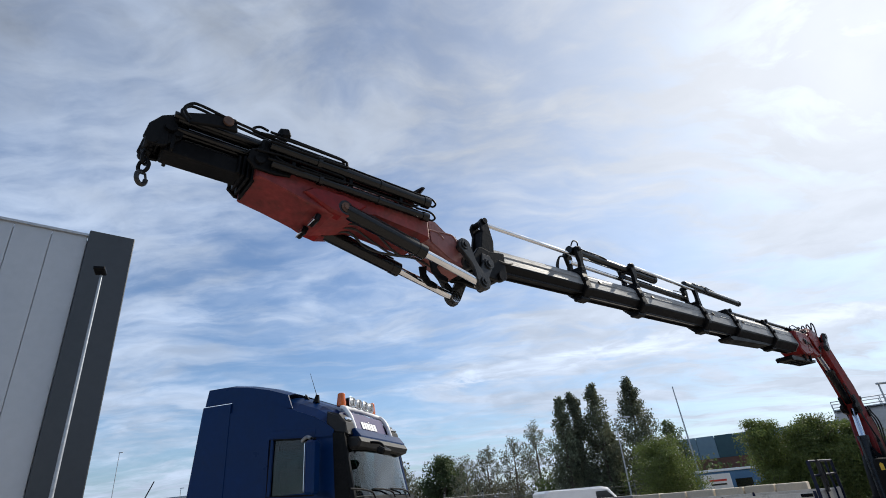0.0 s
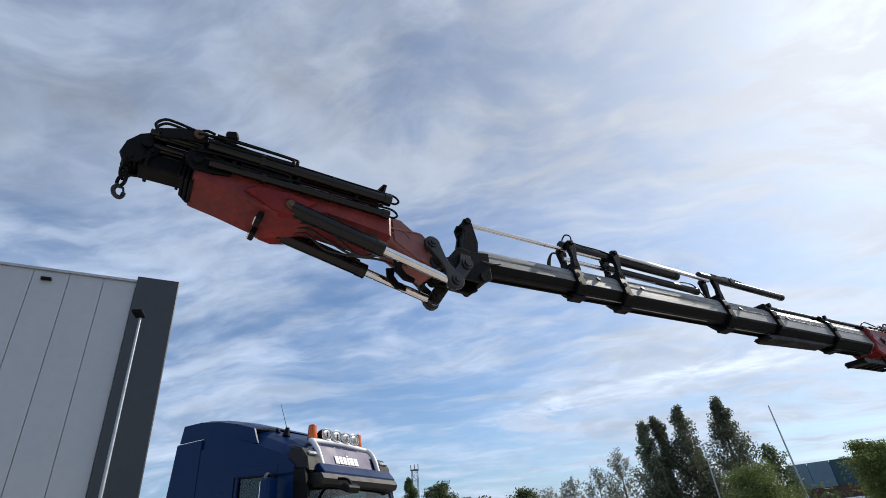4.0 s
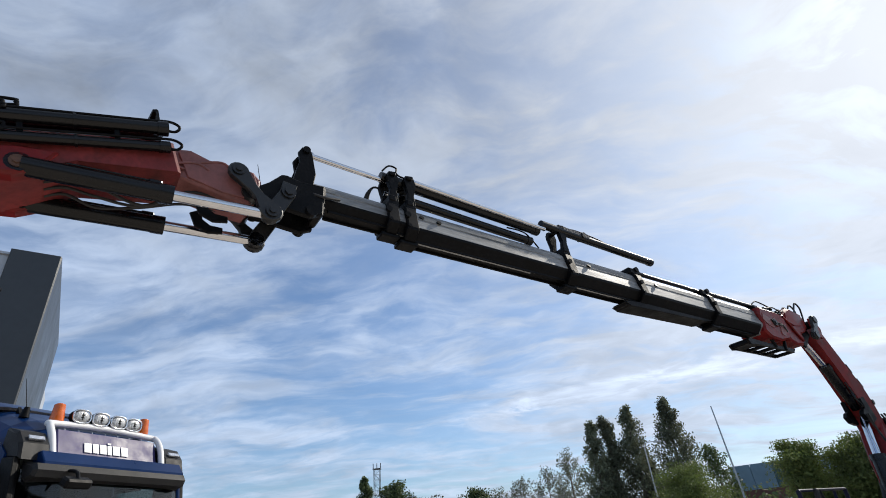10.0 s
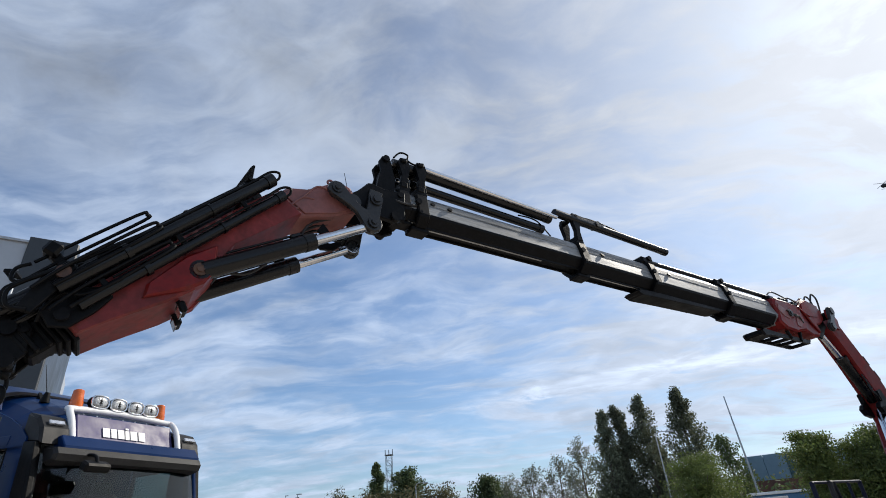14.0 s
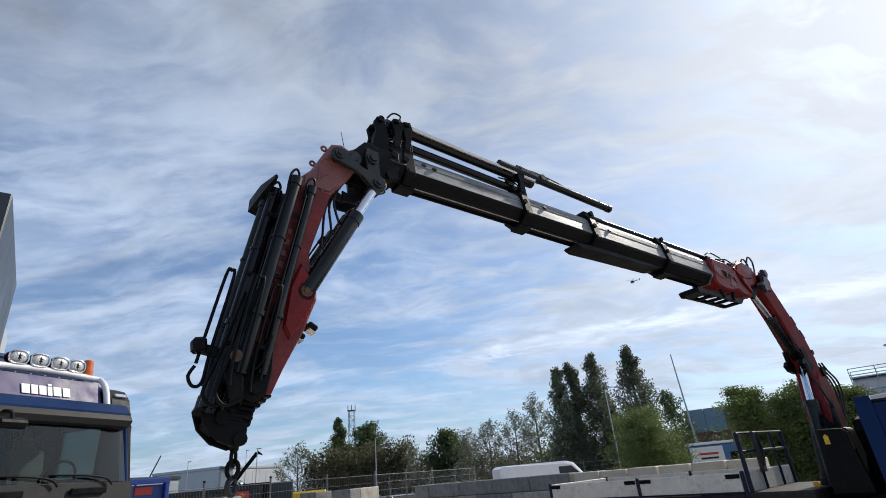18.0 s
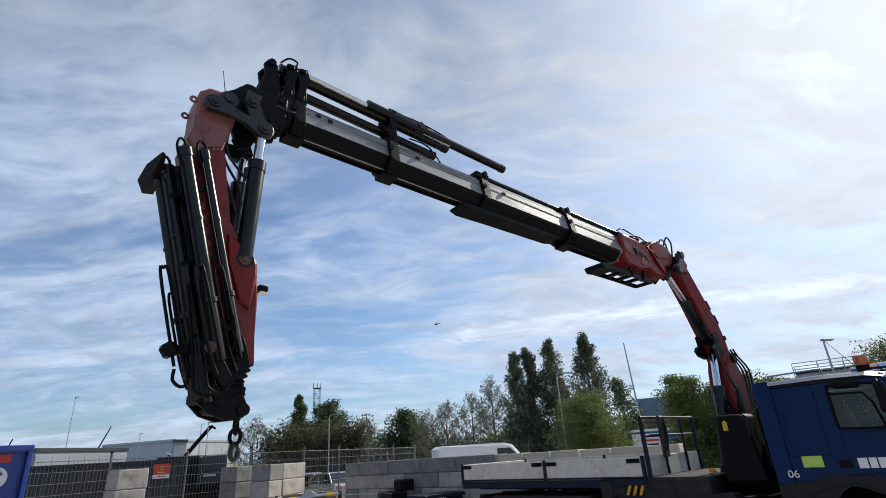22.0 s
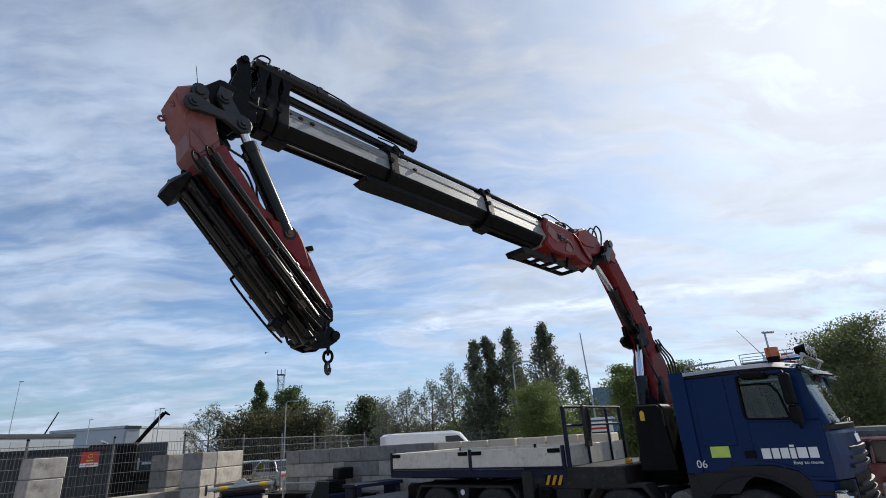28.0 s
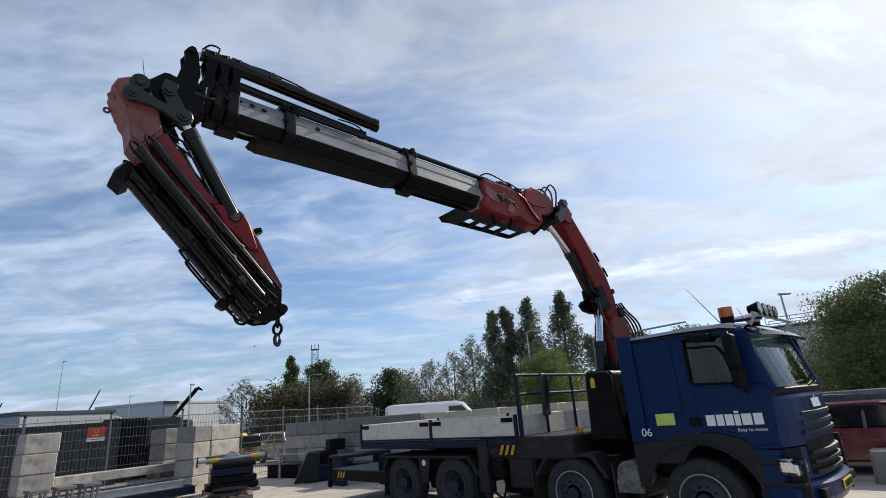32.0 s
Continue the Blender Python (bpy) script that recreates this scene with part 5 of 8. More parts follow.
def crane_motion():
    """Rows for every moving part of the crane, in the crane's own space."""
    ks = ["base", 1, 2, 3, 4, 5, "jib", "tip", "hook"]
    rows = {k: [] for k in ks}
    pairs = {k: [] for k in ("link", "rocker", "barrel", "rod")}
    for t, c, th, phi in REACH:
        a = radians(th)
        spots = {"base": 1.0, 1: 6.14, 5: c}
        spots[4] = min(lerp(FREE5, t), c - 0.33)
        spots[3] = min(lerp(FREE4, t), c - 0.47)
        spots[2] = min(lerp(FREE3, t), c - 0.61)
        for k, s in spots.items():
            d = s - KNEE[0]
            rows[k].append((t, pose(KNEE[0] + d * math.cos(a), 0, KNEE[1] + d * math.sin(a), 0, -th, 0)))

        def boom(x, z):
            d = c - KNEE[0] + x
            return Vector((KNEE[0] + d * math.cos(a) - z * math.sin(a), 0, KNEE[1] + d * math.sin(a) + z * math.cos(a)))

        hinge, cpin = boom(0.26, -0.05), boom(0.05, 0.0)
        f = radians(phi)
        hinge = hinge + Vector((math.cos(f), 0, math.sin(f))) * lerp(JIB_PLAY, t)

        def jibp(x, z):
            return hinge + Vector((x * math.cos(f) - z * math.sin(f), 0, x * math.sin(f) + z * math.cos(f)))

        ext = lerp(JIB_OUT, t)
        rows["jib"].append((t, pose(*hinge, 0, -phi, 0)))
        rows["tip"].append((t, pose(*jibp(ext, 0), 0, -phi, 0)))
        rows["hook"].append((t, pose(*jibp(2.84 + ext, 0.33), 0, 0, 35)))
        pa, pp = jibp(0.10, 0.173), jibp(1.62, 0.16)
        # free corner of the linkage: 0.48 from the jib pin, 0.33 from the head pin, always on the lower side
        d = cpin - pa
        ln = min(d.length, 0.80)
        x = (0.48 ** 2 - 0.33 ** 2 + ln * ln) / (2 * ln)
        hgt = math.sqrt(max(0.0, 0.48 ** 2 - x * x))
        e = d.normalized()
        side = Vector((e.z, 0, -e.x))
        pb = min((pa + e * x + side * hgt, pa + e * x - side * hgt), key=lambda p: (p - cpin).dot(Vector((-math.sin(a), 0, math.cos(a)))))

        def turn(p, q):
            return -math.degrees(math.atan2(q.z - p.z, q.x - p.x))

        pairs["link"].append((t, pa, turn(pa, pb)))
        pairs["rocker"].append((t, cpin, turn(cpin, pb)))
        pairs["barrel"].append((t, pp, turn(pp, pb)))
        pairs["rod"].append((t, pb, turn(pp, pb)))
    for k in ks:
        walk(moving[k], rows[k])
    for k, rr in pairs.items():
        for ob in moving[k]:
            walk(ob, [(t, pose(*p, 0, ang, 0)) for t, p, ang in rr])


# ---- crane truck ----
def wheel_meshes(rear):
    ty = []
    for r, y in ((0.33, -0.13), (0.44, -0.155), (0.50, -0.14), (0.52, -0.10), (0.52, 0.10), (0.50, 0.14), (0.44, 0.155), (0.33, 0.13)):
        ty.append([(r * math.cos(a), y, r * math.sin(a)) for a in np.linspace(0, 2 * math.pi, 33)[:-1]])
    t = Mesh().loft(ty, caps=False)
    r = Mesh()
    rings = [(0.335, -0.14), (0.32, -0.155), (0.295, -0.15), (0.275, -0.10)] + ([(0.24, -0.02), (0.13, 0.02)] if rear else [(0.25, -0.12), (0.13, -0.15)])
    r.loft([[(q * math.cos(a), y, q * math.sin(a)) for a in np.linspace(0, 2 * math.pi, 33)[:-1]] for q, y in rings], caps=False)
    hub = Mesh().cyl((0, 0.1, 0), (0, -0.12 if rear else -0.19, 0), 0.125, 0.095, n=18)
    for i in range(10):
        a = 2 * math.pi * i / 10
        yy = -0.01 if rear else -0.145
        hub.cyl((0.18 * math.cos(a), yy + 0.06, 0.18 * math.sin(a)), (0.18 * math.cos(a), yy - 0.04, 0.18 * math.sin(a)), 0.016, n=6)
    hub.cyl((0, 0.02, 0), (0, 0.05, 0), 0.30, n=24)
    return t, r, hub


WHEELS = {k: [m.data(nm, mt) for m, nm, mt in zip(wheel_meshes(k), ("tyre", "rim", "hub"), (TYRE, RIM, HUB))] for k in (True, False)}

RING = Mesh().tube([(0.325 * math.cos(a), -0.158, 0.325 * math.sin(a)) for a in np.linspace(0, 2 * math.pi, 41)[:-1]], 0.011, 5, True).data("rim_ring", GALV)


def wheel(parent, x, y, rear, z=0.52):
    w = part("wheel", WHEELS[rear][0], TYRE, parent, at=pose(x, y, z, 0, 0, 0 if y < 0 else 180))
    part("rim", WHEELS[rear][1], RIM, w)
    if not rear:
        part("rim_ring", RING, GALV, w)
    part("hub", WHEELS[rear][2], HUB, w)


def brand_bars(parent, m0, widths, h, mt, dot=True, thick=0.006, name="brand_lettering"):
    """A maker's word drawn as plain upright bars; local x along the word, y out."""
    x = 0
    for i, w in enumerate(widths):
        part(name, Mesh().box((0, 0, 0), (w * 0.84, thick, h), None, 0.002), mt, parent, at=m0 @ pose(x + w / 2, 0, h / 2 - (0.03 * h if dot and i == 3 else 0)))
        if dot and i == 3:
            part(name, Mesh().box((0, 0, 0), (w * 0.7, thick, h * 0.2), None, 0.002), mt, parent, at=m0 @ pose(x + w / 2, 0, h * 1.17))
        x += w


def lettering(parent, text, size, at, label, name="lettering"):
    """Words in the built-in font as a thin mesh."""
    fc = bpy.data.curves.new(name, "FONT")
    fc.body, fc.size, fc.extrude, fc.align_x = text, size, 0.002, "CENTER"
    ft = new(name, fc)
    dg = bpy.context.evaluated_depsgraph_get()
    me = bpy.data.meshes.new_from_object(ft.evaluated_get(dg))
    bpy.data.objects.remove(ft)
    me.materials.clear()
    me.materials.append(WHITEM)
    part(name, me, WHITEM, parent, label, at=at)


def truck_lower(tr):
    for y in (-0.42, 0.42):
        part("chassis_rail", Mesh().box((-3.7, y, 0.88), (8.6, 0.09, 0.28), None, 0.015), CHASSIS, tr)
    for x in (-7.6, -6.4, -4.9, -3.6, -1.2, 0.4):
        part("cross_member", Mesh().box((x, 0, 0.88), (0.12, 0.80, 0.2), None, 0.01), CHASSIS, tr)
    part("gearbox", Mesh().box((0.0, 0, 0.86), (1.5, 0.7, 0.70), None, 0.08), BLACK, tr)
    part("prop_shaft", Mesh().cyl((-0.7, 0, 0.72), (-4.6, 0, 0.62), 0.08, n=10), BLACK, tr)
    # black boxes added to block the bright ground and darken the underside
    for x, ln in ((-1.62, 0.62), (-3.5, 0.70), (-5.62, 0.45), (-7.3, 0.6)):
        part("dark_filler_box", Mesh().box((x, 0, 0.72), (ln, 1.9, 0.62), None, 0.04), BLACK, tr)
    for x in (-6.95, -4.25, -2.95, -1.48, 0.48):
        for y in (-1.05, 1.05):
            part("mud_flap", Mesh().box((x, y, 0.62), (0.02, 0.42, 0.72), None, 0.004), RUBBER, tr)
    for x, rear in ((-6.36, True), (-4.87, True), (-2.21, False), (-0.24, False)):
        for y in (-1.08, 1.08):
            wheel(tr, x, y, rear)
        part("axle", Mesh().cyl((x, -0.95, 0.52), (x, 0.95, 0.52), 0.075, n=12), CHASSIS, tr)


def guard(tr, x0, x1, xr0, xr1, top, low, name="mudguard"):
    """Angular mudguard over one or two wheels."""
    for s in (-1, 1):
        o = [(x0, low), (xr0, top), (xr1, top), (x1, low)]
        i = [(x1 - 0.05, low), (xr1 - 0.03, top - 0.045), (xr0 + 0.03, top - 0.045), (x0 + 0.05, low)]
        part(name, Mesh().prism(o + i, s * 1.26 - (0.42 if s > 0 else 0), s * 1.26 + (0.42 if s < 0 else 0), 0.012), CHASSIS, tr)


def bowed(prof, w, bow, power=2.6, n=14):
    """A closed profile swept across the truck, bent back towards both flanks."""
    m = Mesh()
    k = len(prof)
    rows = [[(x - bow * abs(t) ** power, t * w, z) for x, z in prof] for t in np.linspace(-1, 1, n + 1)]
    for p, q in zip(rows, rows[1:]):
        for i in range(k):
            j = (i + 1) % k
            m.add([p[i], q[i], q[j], p[j]], [(0, 1, 2, 3)], False)
    m.add(rows[0], [tuple(range(k))], False)
    m.add(rows[-1][::-1], [tuple(range(k))], False)
    return m


def truck_cab(tr):
    # body built as a skin with rounded flanks, open at the windows
    W = 1.24
    body = Mesh()
    roof = [(-1.07, 2.70), (-1.02, 2.77), (-0.2, 2.785), (0.35, 2.77), (0.62, 2.71)]
    rr = []
    for x, z in roof:
        rr.append([(x, y * W, z - 0.10 * abs(y) ** 6) for y in np.linspace(-1, 1, 13)])
    for a, b in zip(rr, rr[1:]):
        for i in range(12):
            body.add([a[i], a[i + 1], b[i + 1], b[i]], [(0, 1, 2, 3)], True)
    cab = part("cab", body, BLUE, tr, "dark blue sleeper cab shell")
    for s in (-1, 1):
        # flank round the window
        f = Mesh()
        y = s * W
        quads = [((-1.07, 2.62), (-1.06, 1.24), (-0.74, 1.24), (-0.14, 1.36), (-0.14, 2.62)), ((-0.14, 1.97), (-0.14, 1.36), (0.06, 1.36), (0.34, 1.28), (0.44, 1.16), (0.72, 1.16), (0.74, 1.72), (0.74, 1.90), (0.72, 1.93)), ((-0.14, 2.62), (-0.14, 2.58), (0.66, 2.56), (0.62, 2.62)), ((0.40, 2.58), (0.46, 2.40), (0.54, 1.93), (0.74, 1.90), (0.66, 2.58))]
        for q in quads:
            f.prism(q, min(s * 1.205, s * 1.24), max(s * 1.205, s * 1.24), 0.0)
        part("flank", f, BLUE, tr, "dark blue cab side")
        part("sleeper_panel", Mesh().prism([(-0.74, 2.58), (-0.76, 1.62), (-0.30, 1.62), (-0.30, 2.58)], y - 0.012 + s * 0.002, y + 0.012 + s * 0.002, 0.010), BLUE, tr)
        part("door", Mesh().prism([(-0.12, 1.42), (0.06, 1.40), (0.34, 1.32), (0.46, 1.20), (0.70, 1.20), (0.71, 1.70), (0.71, 1.90), (-0.12, 1.94)], y - 0.012 + s * 0.003, y + 0.012 + s * 0.003, 0.010), BLUE, tr)
        part("door_handle", Mesh().box((-0.17, y + s * 0.025, 1.50), (0.14, 0.03, 0.09), None, 0.012), BLACK, tr)
        g = part("side_window", Mesh().prism([(-0.12, 2.57), (-0.13, 1.98), (0.55, 1.94), (0.42, 2.56)], y - s * 0.030 - 0.003, y - s * 0.030 + 0.003), CABGLASS, tr)
        g.visible_shadow = False
        fr = Mesh()
        loop = [(-0.10, y, 2.575), (-0.13, y, 2.54), (-0.135, y, 2.02), (-0.10, y, 1.975), (0.48, y, 1.945), (0.53, y, 1.96), (0.535, y, 2.02), (0.44, y, 2.50), (0.38, y, 2.56)]
        fr.tube(loop, 0.018, 6, True).tube([(0.40, y, 1.95), (0.34, y, 2.30), (0.26, y, 2.44), (-0.10, y, 2.46)], 0.014, 6)
        part("window_frame", fr, BLACK, tr)
        fl = part("air_flap", Mesh().box((0.10, y + s * 0.06, 2.57), (0.30, 0.14, 0.10), Euler((0, radians(4), 0)), 0.04), BLACK, tr)
        part("wind_edge", Mesh().box((-0.94, y + s * 0.03, 2.0), (0.22, 0.03, 1.48), None, 0.012), BLUE, tr, "lighter blue rear wind deflector")
        # grey lower skirt with wheel arch
        ar = arc(-0.24, 0.52, 0.70, 165, 15, 14)
        sk = [(-1.05, 0.66), (-1.06, 1.235), (-0.74, 1.235), (-0.42, 1.35), (0.06, 1.35), (0.34, 1.27), (0.44, 1.15), (0.50, 0.70)] + [(0.44, 0.70)] + ar[::-1] + [(-0.92, 0.70)]
        part("wheel_arch", Mesh().prism(sk, y - 0.02 - s * 0.004, y + 0.02 - s * 0.004), GREYPL, tr, "grey plastic wheel arch")
        part("arch_lip", Mesh().tube([(x, y + s * 0.02, z) for x, z in arc(-0.24, 0.52, 0.71, 170, 8, 16)], 0.022, 6), GREYPL, tr)
        st = Mesh()
        for k in range(3):
            st.box((0.66, y - s * 0.06, 0.52 + 0.24 * k), (0.42, 0.16, 0.05), None, 0.01)
        st.box((0.66, y - s * 0.12, 0.78), (0.44, 0.05, 0.74), None, 0.01)
        part("cab_step", st, GREYPL, tr)
        # mirrors
        mi = part("mirror", Mesh().box((0.50, y + s * 0.22, 2.34), (0.12, 0.20, 0.42), None, 0.045), BLACK, tr, "black door mirror")
        part("arm", Mesh().tube([(0.44, y, 2.58), (0.48, y + s * 0.16, 2.58), (0.50, y + s * 0.22, 2.5)], 0.016), BLACK, mi)
        part("arm", Mesh().tube([(0.50, y, 1.82), (0.52, y + s * 0.16, 1.86), (0.52, y + s * 0.22, 2.0)], 0.016), BLACK, mi)
        part("lower_mirror", Mesh().box((0.52, y + s * 0.22, 2.00), (0.12, 0.20, 0.24), None, 0.045), BLACK, mi)
    # front
    for s in (-1, 1):
        part("pillar", Mesh().cyl((0.55, s * 1.16, 2.64), (0.76, s * 1.18, 1.84), 0.05, 0.065, n=8), BLUE, tr)
    ws = part("windscreen", bowed([(0.67, 2.63), (0.675, 2.63), (0.905, 1.86), (0.90, 1.86)], 1.15, 0.14), CABGLASS, tr)
    outward(ws)
    ws.visible_shadow = False
    part("wiper_cowl", bowed([(0.80, 1.78), (0.93, 1.78), (0.93, 1.84), (0.87, 1.88), (0.78, 1.88)], 1.2, 0.20), BLACK, tr)
    for y in (-0.8, -0.1, 0.5):
        part("wiper", Mesh().tube([(0.93 - 0.12 * abs(y), y, 1.86), (0.92 - 0.10 * abs(y + 0.3), y + 0.3, 1.90), (0.91 - 0.14 * abs(y + 0.62), y + 0.62, 1.92)], 0.012, 5), BLACK, tr)
    part("front_panel", bowed([(0.72, 1.16), (0.93, 1.16), (0.96, 1.45), (0.94, 1.72), (0.90, 1.80), (0.72, 1.80)], 1.235, 0.24), BLUE, tr, "dark blue front panel")
    for k in range(3):
        part("grille_bar", bowed([(0.94, 1.27 + 0.11 * k), (0.985, 1.28 + 0.11 * k), (0.98, 1.32 + 0.11 * k), (0.94, 1.33 + 0.11 * k)], 0.80 - 0.02 * k, 0.085), GREYPL, tr)
    for k in range(3):
        part("grille_bar", bowed([(0.94, 0.82 + 0.11 * k), (0.985, 0.825 + 0.11 * k), (0.98, 0.86 + 0.11 * k), (0.94, 0.87 + 0.11 * k)], 0.72, 0.075), GREYPL, tr)
    part("grille_back", bowed([(0.88, 0.80), (0.935, 0.80), (0.945, 1.20), (0.88, 1.20)], 0.76, 0.08), BLACK, tr)
    part("bumper", bowed([(0.66, 0.46), (0.95, 0.46), (1.02, 0.56), (1.02, 0.72), (0.93, 0.78), (0.93, 1.14), (0.70, 1.16)], 1.25, 0.27), BLUE, tr, "dark blue bumper with corner lamps")
    for s in (-1, 1):
        hl = part("headlamp", Mesh().prism([(0.64, 0.88), (0.83, 0.86), (0.83, 0.98), (0.78, 1.04), (0.64, 1.03)], s * 1.07 - 0.20, s * 1.07 + 0.19, 0.03), LAMPG, tr, "clear headlamp")
        part("lens", Mesh().prism([(0.63, 0.87), (0.855, 0.855), (0.855, 0.985), (0.79, 1.055), (0.63, 1.04)], s * 1.07 - 0.21, s * 1.07 + 0.198, 0.03), LENS, hl)
        part("fog_lamp", Mesh().box((0.935, s * 0.82, 0.62), (0.06, 0.26, 0.12), None, 0.03), BLACK, tr)
    plate = part("number_plate", Mesh().box((1.028, 0, 0.64), (0.014, 0.52, 0.11), None, 0.004), YELLOW, tr, "yellow number plate with dark bars")
    for k in range(6):
        part("plate_bar", Mesh().box((1.0375, -0.19 + 0.076 * k, 0.64), (0.004, 0.045, 0.07)), BLACK, plate)
    outward(part("sun_visor", bowed([(0.62, 2.70), (0.88, 2.57), (0.92, 2.52), (0.90, 2.50), (0.64, 2.66)], 1.12, 0.13), CABGLASS, tr, "tinted sun visor"))
    # inside
    part("cab_floor", Mesh().box((-0.15, 0, 1.42), (1.7, 2.36, 0.06)), INTERIOR, tr)
    part("back_wall", Mesh().box((-1.03, 0, 2.0), (0.05, 2.4, 1.45)), BLUE, tr)
    part("dashboard", Mesh().prism([(0.50, 1.45), (0.76, 1.45), (0.76, 1.82), (0.64, 1.86), (0.52, 1.75)], -1.12, 1.12, 0.05), INTERIOR, tr)
    part("headliner", Mesh().box((-0.2, 0, 2.66), (1.5, 2.2, 0.04)), SEATG, tr)
    for y in (-0.68, 0.68):
        part("seat", Mesh().box((0.0, y, 1.68), (0.5, 0.5, 0.16), None, 0.05).box((-0.26, y, 2.02), (0.14, 0.5, 0.66), Euler((0, radians(-8), 0)), 0.05).box((-0.32, y, 2.42), (0.10, 0.28, 0.18), None, 0.04), SEATG, tr)
    wr = [(0.46 + 0.06 * math.sin(a), 0.68 + 0.23 * math.cos(a), 1.94 + 0.22 * math.sin(a)) for a in np.linspace(0, 2 * math.pi, 21)[:-1]]
    part("steering_wheel", Mesh().tube(wr, 0.018, 6, True).cyl((0.46, 0.68, 1.94), (0.66, 0.68, 1.78), 0.03, n=8), BLACK, tr)
    # roof
    for y in (-0.62, 0.62):
        bc = part("beacon", Mesh().cyl((0.30, y, 2.86), (0.30, y, 3.00), 0.092, 0.090, n=16), ORANGE, tr, "orange rotating beacon")
        part("base", Mesh().cyl((0.30, y, 2.74), (0.30, y, 2.86), 0.075, 0.088, n=16), BLACK, bc)
    lb = part("lamp_bar", Mesh().cyl((0.70, -0.95, 2.82), (0.70, 0.95, 2.82), 0.025, n=8), GALV, tr)
    for y in (-0.85, 0.85):
        part("bracket", Mesh().cyl((0.62, y, 2.68), (0.70, y, 2.82), 0.02, n=6), GALV, lb)
    for y in (-0.72, -0.47, -0.22, 0.03):
        sp = part("spot_lamp", Mesh().cyl((0.60, y, 2.90), (0.74, y, 2.90), 0.05, 0.095, n=16), BLACK, lb)
        part("lens", Mesh().cyl((0.74, y, 2.90), (0.752, y, 2.90), 0.085, n=16), LAMPG, sp)
    part("air_horn", Mesh().cyl((0.1, -0.25, 2.85), (0.62, -0.25, 2.85), 0.03, 0.06, n=10), CHROME, tr)
    part("aerial", Mesh().cyl((0.30, -0.95, 2.76), (-0.02, -0.98, 3.30), 0.006, 0.003, n=5), BLACK, tr)
    part("aerial", Mesh().cyl((0.50, -0.50, 2.74), (0.42, -0.50, 2.98), 0.005, 0.003, n=5), BLACK, tr)
    for y in (-0.75, 0.75):
        part("roof_rail", Mesh().tube([(-0.95, y, 2.77), (-0.93, y, 2.86), (-0.2, y, 2.88), (-0.18, y, 2.78)], 0.014, 6), GALV, tr)
    # markings on both sides
    for s in (-1, 1):
        sd = pose(-0.04, -1.263, 1.44) if s < 0 else pose(0.70, 1.263, 1.44, 0, 0, 180)
        brand_bars(tr, sd, (0.125, 0.10, 0.11, 0.075, 0.13, 0.12), 0.135, WHITEM)
        lettering(tr, "Easy to move", 0.060, pose(0.47 if s < 0 else 0.20, s * 1.262, 1.365, 90, 0, 0 if s < 0 else 180), "white slogan lettering")
        part("side_skirt", Mesh().prism([(-0.96, 1.27), (-0.10, 1.27), (-0.30, 1.14), (-0.42, 0.98), (-0.86, 0.98)], s * 1.262 - 0.008, s * 1.262 + 0.008, 0.004), GREYPL, tr, "dark grey plastic skirt")
        part("lime_sticker", Mesh().box((-0.55, s * 1.258, 1.545), (0.25, 0.006, 0.155), None, 0.002), LIME, tr, "lime green environment sticker")
    brand_bars(tr, pose(0.957, -0.36, 1.58, -6, 0, 90), (0.08, 0.065, 0.07, 0.05, 0.085, 0.08), 0.11, WHITEM)
    lettering(tr, "06", 0.150, pose(-0.82, -1.290, 1.335, 90, 0, 0), "white fleet number 06", "fleet_number")


